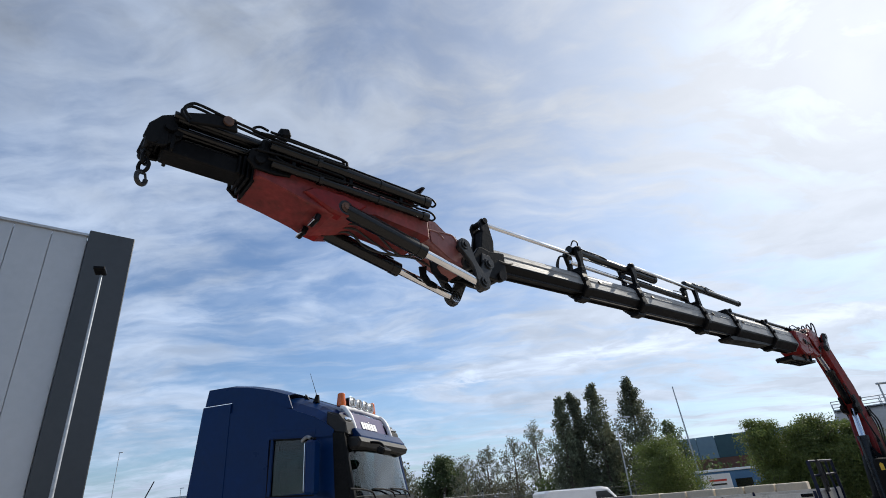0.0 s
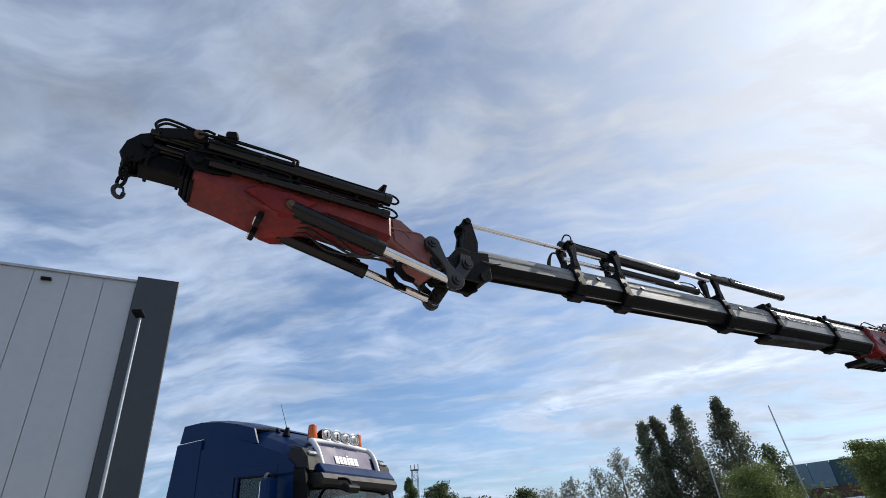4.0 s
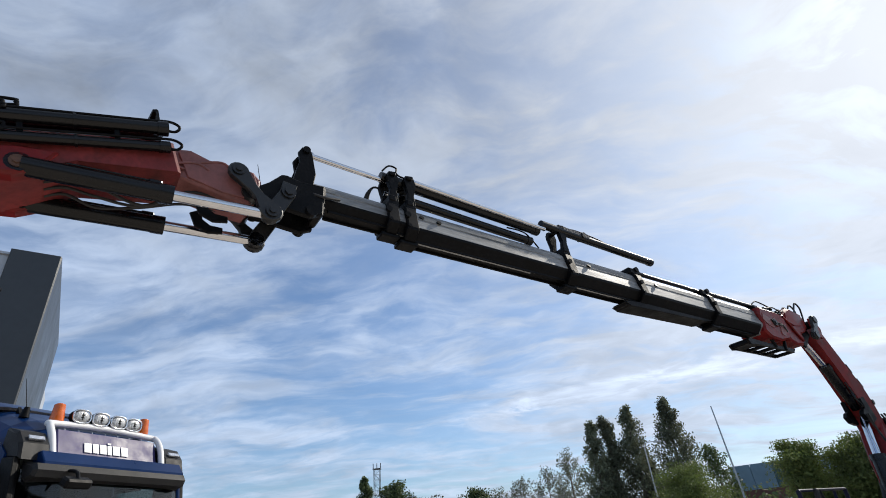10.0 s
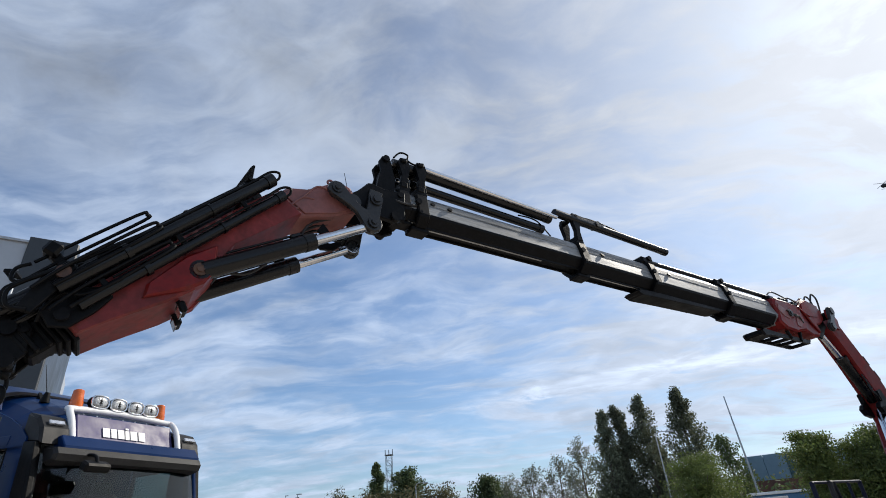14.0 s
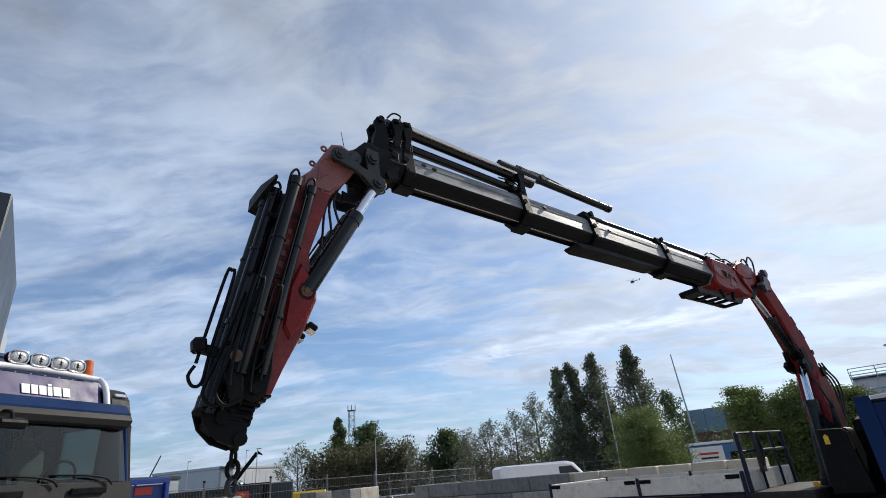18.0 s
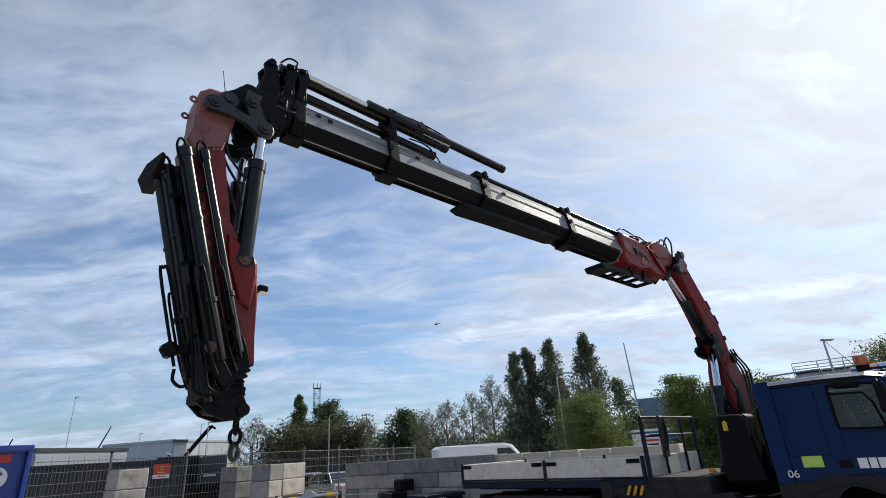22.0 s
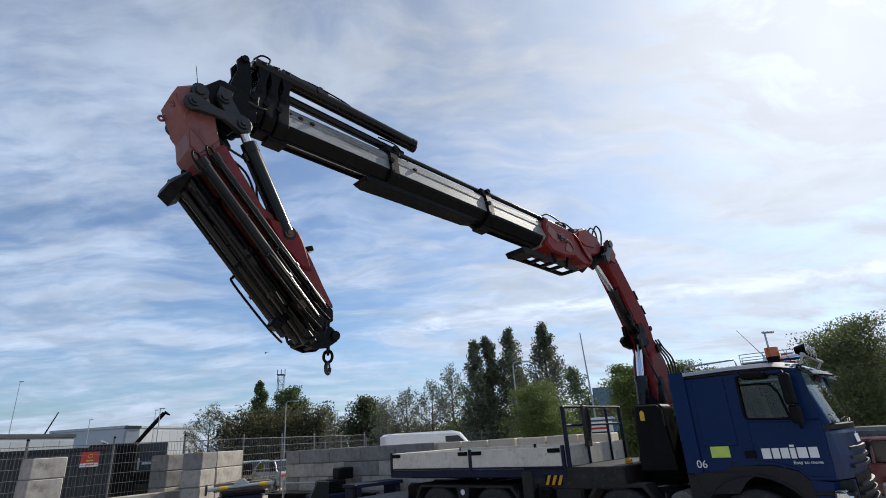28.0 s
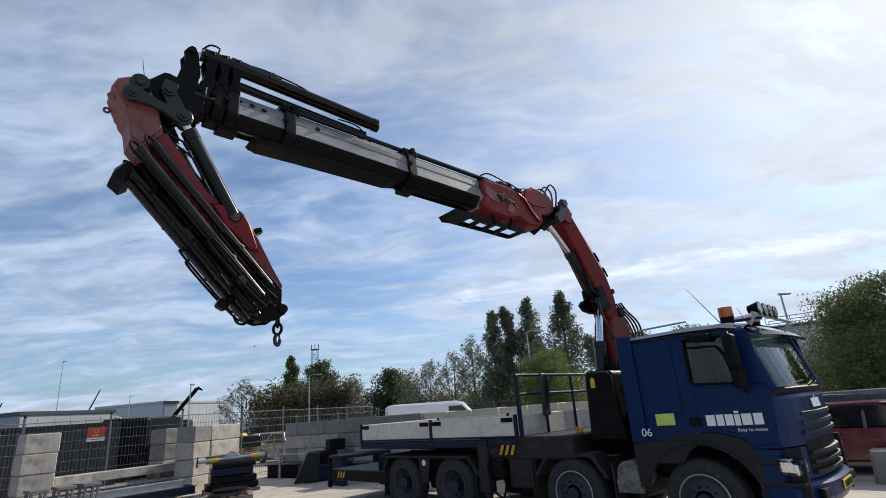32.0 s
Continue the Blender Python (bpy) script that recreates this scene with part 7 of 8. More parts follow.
WALL_AT = pose(1.83, 26.1, 0, 0, 0, YARD)
wall = thing("block_wall", WALL_AT, "long wall of weathered concrete blocks", "wall", kind="structure")
for r in range(4):
    if r % 2:
        block(wall, 0.80 - 0.012, 0.80, 0.475 - 0.010, pose(0.40, 0.40, 0.475 * (r + 0.5)), CONCD)
    for k in range(8 if r < 3 else 4):
        block(wall, 1.60 - 0.012, 0.80, 0.475 - 0.010, pose(0.80 + 1.6 * k + (0.8 if r % 2 else 0.0), 0.40, 0.475 * (r + 0.5)), CONCD if (r == 3 and k < 6) or (k * 7 + r * 3) % 5 == 0 else CONC)
BEIGEBLK = mat("pale_sandy_concrete", (0.62, 0.54, 0.42), 0.85, 0, 0.12, 1.6, (0.4, 0.34, 0.26), 0.3, 0.15, 18, rand=0.12)
pal = thing("pale_block_row", WALL_AT @ pose(7.25, 0.08, 1.420), "row of pale sandy blocks on the wall", "blocks")
for k in range(6):
    block(pal, 0.90, 0.60, 0.46 - 0.02 * (k % 2), pose(0.46 + 0.94 * k, 0.30, 0.23), BEIGEBLK)


def fence_run(a, b, h, name, label, mesh=True):
    """Welded mesh fence with tubular posts from a to b."""
    a, b = Vector(a), Vector(b)
    d = b - a
    f = thing(name, pose(a.x, a.y, 0, 0, 0, math.degrees(math.atan2(d.y, d.x))), label, "fence", "yard fences")
    ln = d.length
    n = max(1, round(ln / 2.55))
    for i in range(n + 1):
        p = part("post", Mesh().cyl((ln * i / n, 0, 0), (ln * i / n, 0, h + 0.12), 0.035, n=8), FENCE, f)
        part("cap", Mesh().ball((ln * i / n, 0, h + 0.14), 0.045, 8), BLACK, p)
    for k in range(9):
        z = 0.15 + (h - 0.2) * k / 8
        part("rail_wire", Mesh().cyl((0, -0.03, z), (ln, -0.03, z), 0.012 if k in (0, 8) else 0.007, n=5), FENCE, f)
    if mesh:
        m = Mesh()
        for i in range(int(ln / 0.10)):
            m.box((0.10 * i + 0.05, -0.034, h / 2 + 0.05), (0.006, 0.006, h - 0.2))
        tagged(part("wire_mesh", m, FENCE, f), kind="stuff")
    return f


fence_run((-7.6, 15.0), (-4.30, 20.6), 2.5, "mesh_fence", "galvanised mesh fence round the yard")
fence_run((-4.30, 20.6), (0.32, 25.54), 2.5, "mesh_fence", "galvanised mesh fence with a red notice")
fence_run((0.32, 25.54), (4.4, 33.5), 2.5, "mesh_fence", "galvanised mesh fence beside the parked cars")
fence_run((-1.0, 39.0), (22, 42.0), 2.3, "rail_fence", "low rail fence beyond the yard", False)
fence_run((22.5, 23.5), (34, 14.0), 2.2, "dark_fence", "dark mesh fence behind the parked cars")
sign = thing("container_sign", pose(-4.85, 24.95, 0.33, 0, 0, 35), "red and white notice on the dark container", "sign")
part("panel", Mesh().box((0, 0, 1.78), (0.56, 0.02, 0.38), None, 0.004), REDSIGN, sign)
part("lower_panel", Mesh().box((0, 0, 1.54), (0.56, 0.02, 0.14), None, 0.004), WHITE, sign)
part("ring_symbol", Mesh().tube([(0.07 * math.cos(a), -0.014, 1.83 + 0.06 * math.sin(a)) for a in np.linspace(0.4, 2 * math.pi, 17)], 0.012, 5), YELLOW, sign)
part("text_bar", Mesh().box((0, -0.013, 1.68), (0.22, 0.006, 0.04)), YELLOW, sign)
part("text_bar", Mesh().box((0, -0.013, 1.54), (0.26, 0.006, 0.035)), REDSIGN, sign)

cont = thing("dark_container", pose(-4.25, 25.45, 0, 0, 0, 35), "long dark corrugated container behind the fence", "container")
part("body", Mesh().box((-4.6, 1.3, 1.20), (9.2, 2.4, 2.30)), PANELD, cont)
for i in range(46):
    part("rib", Mesh().box((-9.1 + 0.20 * i, 0.06, 1.20), (0.10, 0.06, 2.2), None, 0.012), PANELD, cont)
part("top_rail", Mesh().box((-4.6, 0.05, 2.40), (9.2, 0.12, 0.11), None, 0.01), STEEL, cont)
part("corner_post", Mesh().box((-0.06, 0.04, 1.2), (0.12, 0.12, 2.36), None, 0.012), STEEL, cont)
box2 = thing("dark_box_body", pose(-7.0, 31.0, 0, 0, 0, 25), "dark box body with pale lettering bars beyond the fence", "container")
part("body", Mesh().box((1.1, 1.2, 1.45), (2.2, 2.3, 2.4), None, 0.03), PANELD, box2)
for k, w in enumerate((0.08, 0.08, 0.30, 0.30)):
    part("lettering_bar", Mesh().box((0.75 + 0.28 * k, 0.04, 1.75), (w, 0.02, 0.5 if k < 2 else 0.10)), WHITE, box2)
part("base", Mesh().box((1.1, 1.2, 0.13), (2.2, 2.2, 0.24)), BLACK, box2)

skip = thing("blue_container", pose(-1.60, 13.5, 0, 0, 0, YARD), "bright blue ribbed steel container with a round white mark", "container")
BLUEC = mat("bright_blue_container_paint", (0.012, 0.045, 0.26), 0.4, 0, 0.15, 2.0, (0.03, 0.04, 0.10), 0.25, 0, 30, 0.2)
part("body", Mesh().box((-2.5, -1.2, 1.26), (4.9, 2.3, 2.4), None, 0.02), BLUEC, skip)
for y in (-0.04, -0.82, -1.6, -2.36):
    part("upright", Mesh().box((-0.02, y, 1.28), (0.14, 0.08, 2.5), None, 0.012), BLUEC, skip)
for z in (0.15, 1.55, 2.52):
    part("cross_rib", Mesh().box((0.0, -1.2, z), (0.12, 2.4, 0.09), None, 0.012), BLUEC, skip)
part("round_mark", Mesh().cyl((-0.055, -0.44, 2.06), (-0.035, -0.44, 2.06), 0.17, n=24), WHITE, skip)
part("mark_ring", Mesh().tube([(-0.03, -0.44 + 0.10 * math.cos(a), 2.06 + 0.10 * math.sin(a)) for a in np.linspace(0.5, 5.6, 20)], 0.022, 5), BLUEC, skip)
part("red_label", Mesh().box((-0.042, -0.42, 2.36), (0.02, 0.30, 0.13)), REDSIGN, skip)


def pile(name, m, items, label, category):
    s = thing(name, m, label, category)
    for nm, c, sz, rot, mt in items:
        part(nm, Mesh().box((0, 0, 0), sz, None, min(sz) * 0.15), mt, s, at=pose(*c, *rot))
    return s


def ibeam(l, h, w):
    return Mesh().box((0, 0, h / 2 - 0.012), (l, w, 0.024)).box((0, 0, -h / 2 + 0.012), (l, w, 0.024)).box((0, 0, 0), (l, 0.016, h - 0.04))


beams = thing("steel_beam_pile", pose(-1.2, 20.1, 0, 0, 0, 52), "pile of blue and grey steel beams on timber bearers", "steel beams")
for k in range(3):
    part("bearer", Mesh().box((0, 0, 0.06), (0.12, 1.7, 0.12), None, 0.01), WOOD, beams, at=pose(-1.6 + 1.5 * k, 0, 0))
for k in range(4):
    part("beam", ibeam(4.0, 0.22, 0.16), BLUED if k < 3 else GALV, beams, at=pose(0.05 * k, -0.6 + 0.30 * k, 0.235))
for k in range(3):
    part("beam", ibeam(3.6, 0.20, 0.15), BLUED if k else GALV, beams, at=pose(-0.1, -0.45 + 0.32 * k, 0.45))
conc_beam = thing("concrete_beam_pile", pose(-2.4, 22.0, 0, 0, 0, 52), "two long concrete beams on blocks before the fence", "concrete beams")
for z, o in ((0.35, 0.0), (0.78, 0.15)):
    part("beam", Mesh().box((o, 0, z), (4.4, 0.40, 0.26), None, 0.02), CONC, conc_beam)
for x in (-1.5, 1.3):
    part("spacer", Mesh().box((x, 0, 0.11), (0.3, 0.4, 0.22), None, 0.01), WOOD, conc_beam)
    part("spacer", Mesh().box((x, 0, 0.565), (0.2, 0.4, 0.17), None, 0.01), WOOD, conc_beam)
tr2 = thing("steel_trestle", pose(-1.75, 17.9, 0, 0, 0, 50), "grey steel trestles by the block tower", "trestle")
for k in range(3):
    part("top", Mesh().box((0.55 * k, 0, 0.80), (0.40, 0.5, 0.07), None, 0.01), FENCE, tr2)
    for sx in (-0.14, 0.14):
        for sy in (-0.18, 0.18):
            part("leg", Mesh().box((0.55 * k + sx, sy, 0.385), (0.06, 0.06, 0.77), None, 0.006), FENCE, tr2)


def pallet(parent, m, l=1.2, w=1.0):
    for y in (-0.42, 0, 0.42):
        part("runner", Mesh().box((0, y * w, 0.05), (l, 0.10, 0.10), None, 0.006), WOOD, parent, at=m)
    for k in range(6):
        part("deck_board", Mesh().box((-l / 2 + 0.08 + k * (l - 0.16) / 5, 0, 0.115), (0.13, w, 0.025), None, 0.004), WOOD, parent, at=m)


gear = thing("lifting_gear_pallet", pose(1.35, 21.9, 0, 0, 0, 25), "stacked pallets with dark lifting plates and a yellow spreader beam", "lifting gear")
pallet(gear, pose(0, 0, 0), 1.6, 1.1)
part("plate", Mesh().box((0, 0, 0.22), (1.5, 0.9, 0.16), None, 0.02), BLACK, gear)
part("plate", Mesh().box((0.05, 0, 0.40), (1.3, 0.8, 0.18), None, 0.02), BLACK, gear)
part("plate", Mesh().box((0, 0.05, 0.62), (1.2, 0.7, 0.22), None, 0.02), BLUED, gear)
part("plate", Mesh().box((0.05, 0, 0.80), (1.25, 0.6, 0.12), None, 0.02), BLACK, gear)
sb = part("spreader_beam", Mesh().cyl((-1.0, -0.05, 0.96), (1.0, -0.05, 1.02), 0.055, n=12).prism([(-0.3, 1.0), (0.3, 1.0), (0.06, 1.20), (-0.06, 1.20)], -0.08, -0.02, 0.006), GALV, gear, "grey spreader beam with yellow bands")
for x in (-0.52, 0.66):
    part("yellow_band", Mesh().cyl((x - 0.12, -0.05, 0.99 + 0.03 * (x - 0.12)), (x + 0.12, -0.05, 0.99 + 0.03 * (x + 0.12)), 0.06, n=12), YELLOW, sb)
for x in (-1.0, 1.0):
    part("end_plate", Mesh().cyl((x - 0.02, -0.05, 0.96), (x + 0.02, -0.05, 0.96), 0.16, n=16), STEEL, sb)
part("timber", Mesh().box((0.1, 0.25, 0.98), (1.7, 0.16, 0.24), None, 0.01), WOOD, gear)
g2 = thing("base_plate_pallet", pose(1.9, 20.2, 0, 0, 0, 20), "pallet with a round dark base plate", "pallet")
pallet(g2, pose(0, 0, 0), 1.3, 1.0)
part("round_plate", Mesh().cyl((0, 0, 0.13), (0, 0, 0.22), 0.50, n=28), STEEL, g2)
part("round_plate", Mesh().cyl((0.05, 0, 0.22), (0.05, 0, 0.29), 0.46, n=28), BLACK, g2)
mach = thing("compactor_plate", pose(4.0, 23.2, 0, 0, 0, 30), "dark blue machine frame in front of the block wall", "machine")
part("base", Mesh().box((0, 0, 0.28), (1.6, 0.9, 0.5), None, 0.05), BLUED, mach)
part("engine", Mesh().box((-0.1, 0, 0.72), (0.9, 0.6, 0.42), None, 0.06), BLACK, mach)
part("side_frame", Mesh().prism([(-1.2, 0.05), (-0.4, 0.05), (-0.35, 0.9), (-0.75, 0.95)], -0.5, -0.42, 0.01), STEEL, mach)
part("cabinet", Mesh().box((0.35, 0, 1.10), (0.55, 0.5, 0.36), None, 0.03), BLACK, mach)
work = thing("blue_work_bench", pose(5.4, 21.6, 0, 0, 0, 35), "blue steel work bench with heavy legs", "bench")
part("top", Mesh().box((0, 0, 0.82), (1.7, 0.8, 0.10), None, 0.01), BLUED, work)
for x in (-0.7, 0.7):
    part("leg", Mesh().box((x, 0, 0.385), (0.18, 0.7, 0.77), None, 0.02), BLUED, work)
long_b = thing("dark_girder", pose(3.4, 24.1, 0, 0, 0, -35), "long dark steel girder lying by the wall", "girder")
part("girder", ibeam(5.0, 0.46, 0.3), BLACK, long_b, at=pose(0, 0, 0.24))
part("guard_post", Mesh().cyl((-1.2, -0.5, 0), (-1.2, -0.5, 0.95), 0.04, n=8).cyl((-1.2, -0.5, 0.85), (1.2, -0.5, 0.85), 0.03, n=8), GALV, long_b)


# ---- vehicles ----
def car(name, m, paint, label, L=4.2, H=1.45, W=1.72, estate=False, group="parked cars"):
    c = thing(name, m, label, "car", group)
    h = H
    roofr = -0.44 * L if estate else -0.30 * L
    prof = [(-0.50 * L, 0.26 * h), (-0.50 * L, 0.58 * h), (-0.47 * L, 0.66 * h), (-0.40 * L, 0.67 * h), (0.20 * L, 0.66 * h), (0.40 * L, 0.60 * h), (0.48 * L, 0.50 * h), (0.50 * L, 0.26 * h)]
    prof2 = arc(0.30 * L, 0.22 * h, 0.26 * h, 180, 0, 8)
    prof3 = arc(-0.30 * L, 0.22 * h, 0.26 * h, 180, 0, 8)
    lower = prof + [(0.30 * L + 0.26 * h, 0.22 * h)] + [(x, z) for x, z in prof2[::-1]] + [(x, z) for x, z in prof3[::-1]]
    part("body", Mesh().prism(lower, -W / 2, W / 2, 0.06), paint, c)
    cabp = [(roofr - 0.10 * L, 0.66 * h), (roofr, 0.97 * h), (roofr + 0.06 * L, h), (0.02 * L, h), (0.08 * L, 0.96 * h), (0.24 * L, 0.66 * h)]
    part("greenhouse", Mesh().prism(cabp, -W / 2 + 0.10, W / 2 - 0.10, 0.10), WINDARK, c)
    part("roof", Mesh().prism([(roofr + 0.01 * L, 0.985 * h), (roofr + 0.06 * L, 1.012 * h), (0.02 * L, 1.012 * h), (0.07 * L, 0.985 * h)], -W / 2 + 0.14, W / 2 - 0.14, 0.01), paint, c)
    for s in (-1, 1):
        for x0, z0, x1, z1 in ((roofr - 0.09 * L, 0.66 * h, roofr + 0.01 * L, 0.98 * h), (-0.06 * L, 0.66 * h, -0.05 * L, 0.99 * h), (0.23 * L, 0.67 * h, 0.075 * L, 0.98 * h)):
            part("pillar", Mesh().cyl((x0, s * (W / 2 - 0.07), z0), (x1, s * (W / 2 - 0.15), z1), 0.035, n=6), paint, c)
        part("lamp", Mesh().box((-0.495 * L, s * (W / 2 - 0.2), 0.55 * h), (0.05, 0.26, 0.16), None, 0.03), REDSIGN, c)
        part("headlamp", Mesh().box((0.475 * L, s * (W / 2 - 0.22), 0.45 * h), (0.10, 0.30, 0.14), None, 0.04), LAMPG, c)
        part("mirror", Mesh().box((0.16 * L, s * (W / 2 + 0.07), 0.70 * h), (0.10, 0.16, 0.11), None, 0.03), paint, c)
        part("handle", Mesh().box((-0.02 * L, s * (W / 2 + 0.008), 0.56 * h), (0.16, 0.02, 0.03), None, 0.006), paint, c)
        for x in (-0.30 * L, 0.30 * L):
            w = part("wheel", Mesh().cyl((x, s * (W / 2 - 0.20), 0.21 * h), (x, s * (W / 2 - 0.01), 0.21 * h), 0.21 * h, n=20), TYRE, c)
            part("rim", Mesh().cyl((x, s * (W / 2 - 0.02), 0.21 * h), (x, s * (W / 2 + 0.002), 0.21 * h), 0.14 * h, n=16), GALV, w)
    part("plate", Mesh().box((-0.505 * L, 0, 0.45 * h), (0.02, 0.5, 0.11)), YELLOW, c)
    return c


def van(name, m, paint, label, L=5.4, H=2.35, W=1.95, brand=False):
    c = thing(name, m, label, "van", "parked vans")
    prof = [(-0.5 * L, 0.18 * H), (-0.5 * L, 0.95 * H), (-0.46 * L, H), (0.16 * L, H), (0.24 * L, 0.96 * H), (0.38 * L, 0.62 * H), (0.47 * L, 0.52 * H), (0.5 * L, 0.40 * H), (0.5 * L, 0.16 * H)]
    part("body", Mesh().prism(prof, -W / 2, W / 2, 0.10), paint, c)
    part("windscreen", Mesh().prism([(0.25 * L, 0.92 * H), (0.262 * L, 0.94 * H), (0.385 * L, 0.63 * H), (0.37 * L, 0.62 * H)], -W / 2 + 0.14, W / 2 - 0.14), WINDARK, c)
    for s in (-1, 1):
        part("side_window", Mesh().prism([(0.08 * L, 0.66 * H), (0.08 * L, 0.90 * H), (0.21 * L, 0.90 * H), (0.33 * L, 0.66 * H)], s * (W / 2 + 0.004) - 0.008, s * (W / 2 + 0.004) + 0.008), WINDARK, c)
        if brand:
            brand_bars(c, pose(-0.20 * L, s * (W / 2 + 0.01), 0.62 * H, 0, 0, 0 if s < 0 else 180), (0.13, 0.10, 0.11, 0.08, 0.13, 0.12), 0.15, WHITEM)
        for x in (-0.30 * L, 0.31 * L):
            w = part("wheel", Mesh().cyl((x, s * (W / 2 - 0.22), 0.34), (x, s * (W / 2 + 0.005), 0.34), 0.34, n=20), TYRE, c)
            part("rim", Mesh().cyl((x, s * (W / 2 - 0.02), 0.34), (x, s * (W / 2 + 0.012), 0.34), 0.22, n=16), GALV, w)
    return c


van("white_van", pose(7.9, 31.3, 0, 0, 0, 10), WHITE, "white high-roof panel van behind the block wall", 5.0, 2.36)
car("hatchback", pose(-0.2, 33.8, 0, 0, 0, 130), SILVER, "silver hatchback parked beyond the fence", 4.1, 1.47)
car("small_car", pose(-2.6, 38.2, 0, 0, 0, 120), SILVER, "pale grey small car beyond the fence", 4.0, 1.45)
car("small_car", pose(2.2, 42.0, 0, 0, 0, 150), SILVER, "silver car in the far parking row", 4.2, 1.45)
car("small_car", pose(-5.4, 33.0, 0, 0, 0, 140), GREYCAR, "dark grey car behind the concrete blocks", 4.2, 1.40)
car("maroon_saloon", pose(17.25, 15.75, 0, 0, 0, -43), MAROON, "dark maroon car parked behind the kerb blocks", 4.5, 1.40)
van("grey_van", pose(18.85, 17.4, 0, 0, 0, -43), GREYCAR, "small grey van with pale brand bars behind the car", 4.0, 1.62, 1.75, True)
car("dark_car", pose(24.5, 16.0, 0, 0, 0, 150), GREYCAR, "dark car beside the maroon one", 4.3, 1.45)
for x, y, l, h in ((15.25, 15.15, 0.55, 0.58), (16.5, 14.25, 1.5, 0.62), (17.9, 12.9, 1.7, 0.58), (19.3, 11.5, 1.6, 0.60)):
    kb = thing("kerb_block", pose(x, y, 0, 0, 0, -43 + 6 * (x - 17)), "rough dark concrete kerb block", "kerb block", "kerb blocks")
    part("block", Mesh().prism([(-l / 2, 0), (l / 2, 0), (l / 2 - 0.06, h), (-l / 2 + 0.05, h * 0.96)], -0.28, 0.28, 0.05), CONCD, kb)
YTRUCK = thing("yellow_van", pose(-6.5, 37.6, 0, 0, 0, 12), "yellow delivery van with red marks beyond the fence", "van")
part("body", Mesh().box((0, 0, 1.22), (3.6, 1.9, 1.76), None, 0.10), YELLOW, YTRUCK)
part("cab", Mesh().box((2.2, 0, 0.95), (1.0, 1.85, 1.2), None, 0.15), YELLOW, YTRUCK)
for s in (-1, 1):
    for k in range(3):
        part("red_mark", Mesh().box((-0.6 + 0.42 * k, s * 0.955, 1.6), (0.34, 0.02, 0.26)), REDSIGN, YTRUCK)
    for x in (-1.2, 1.9):
        part("wheel", Mesh().cyl((x, s * 0.78, 0.34), (x, s * 0.96, 0.34), 0.34, n=18), TYRE, YTRUCK)
BTR = thing("black_truck", pose(-5.0, 30.5, 0, 0, 0, 205), "black truck with a chrome light bar behind the fence", "truck")
part("cab", Mesh().box((1.6, 0, 1.55), (1.9, 2.2, 2.2), None, 0.12), BLACK, BTR)
part("windscreen", Mesh().box((2.56, 0, 1.95), (0.03, 1.9, 0.8), None, 0.03), WINDARK, BTR)
part("light_bar", Mesh().tube([(1.9, -1.0, 2.66), (2.1, -0.9, 2.78), (2.1, 0.9, 2.78), (1.9, 1.0, 2.66)], 0.05, 8), CHROME, BTR)
part("bed", Mesh().box((-1.8, 0, 1.2), (4.8, 2.3, 0.5), None, 0.05), BLACK, BTR)
for x in (-2.6, 1.6):
    for y in (-0.95, 0.95):
        part("wheel", Mesh().cyl((x, y - 0.14, 0.5), (x, y + 0.14, 0.5), 0.5, n=18), TYRE, BTR)


# ---- trees ----
def leafy(m):
    """Lets some daylight through the leaves of a material."""
    nt = m.node_tree
    b = nt.nodes["Principled BSDF"]
    tl = nt.nodes.new("ShaderNodeBsdfTranslucent")
    mx = nt.nodes.new("ShaderNodeMixShader")
    mx.inputs[0].default_value = 0.30
    src = b.inputs["Base Color"].links[0].from_socket
    nt.links.new(src, tl.inputs[0])
    nt.links.new(b.outputs[0], mx.inputs[1])
    nt.links.new(tl.outputs[0], mx.inputs[2])
    nt.links.new(mx.outputs[0], nt.nodes["Material Output"].inputs[0])


for lm in (LEAF_MID, LEAF_POP, LEAF_WIL, LEAF_DK, LEAF_BR, LEAF_GY):
    leafy(lm)


def leaves(centres, per, spread, size, rng, droop=0.0):
    """Many small leaf faces scattered about clump centres."""
    pts = []
    for c, r in centres:
        k = int(per * (0.6 + 0.8 * rng.random()))
        off = np.clip(rng.normal(0, 1, (k, 3)), -1.8, 1.8) * spread * r
        if droop:
            off[:, 2] = off[:, 2] * 1.6 - np.abs(off[:, 2]) * droop
        pts.append(off + np.array(c))
    p = np.concatenate(pts)
    n = len(p)
    a = rng.normal(0, 1, (n, 3))
    a /= np.linalg.norm(a, axis=1, keepdims=True) + 1e-9
    b = np.cross(a, rng.normal(0, 1, (n, 3)))
    b /= np.linalg.norm(b, axis=1, keepdims=True) + 1e-9
    s = size * (0.6 + 0.8 * rng.random((n, 1)))
    return np.stack([p - a * s, p + b * s * 0.55, p + a * s, p - b * s * 0.55], axis=1).reshape(-1, 3)


def leaf_mesh(name, v, material):
    """A mesh of loose four-cornered leaves."""
    me = bpy.data.meshes.new(name)
    k = len(v) // 4
    me.vertices.add(4 * k)
    me.vertices.foreach_set("co", v.astype(np.float32).ravel())
    me.loops.add(4 * k)
    me.loops.foreach_set("vertex_index", np.arange(4 * k, dtype=np.int32))
    me.polygons.add(k)
    me.polygons.foreach_set("loop_start", np.arange(0, 4 * k, 4, dtype=np.int32))
    me.update(calc_edges=True)
    me.materials.append(material)
    return me


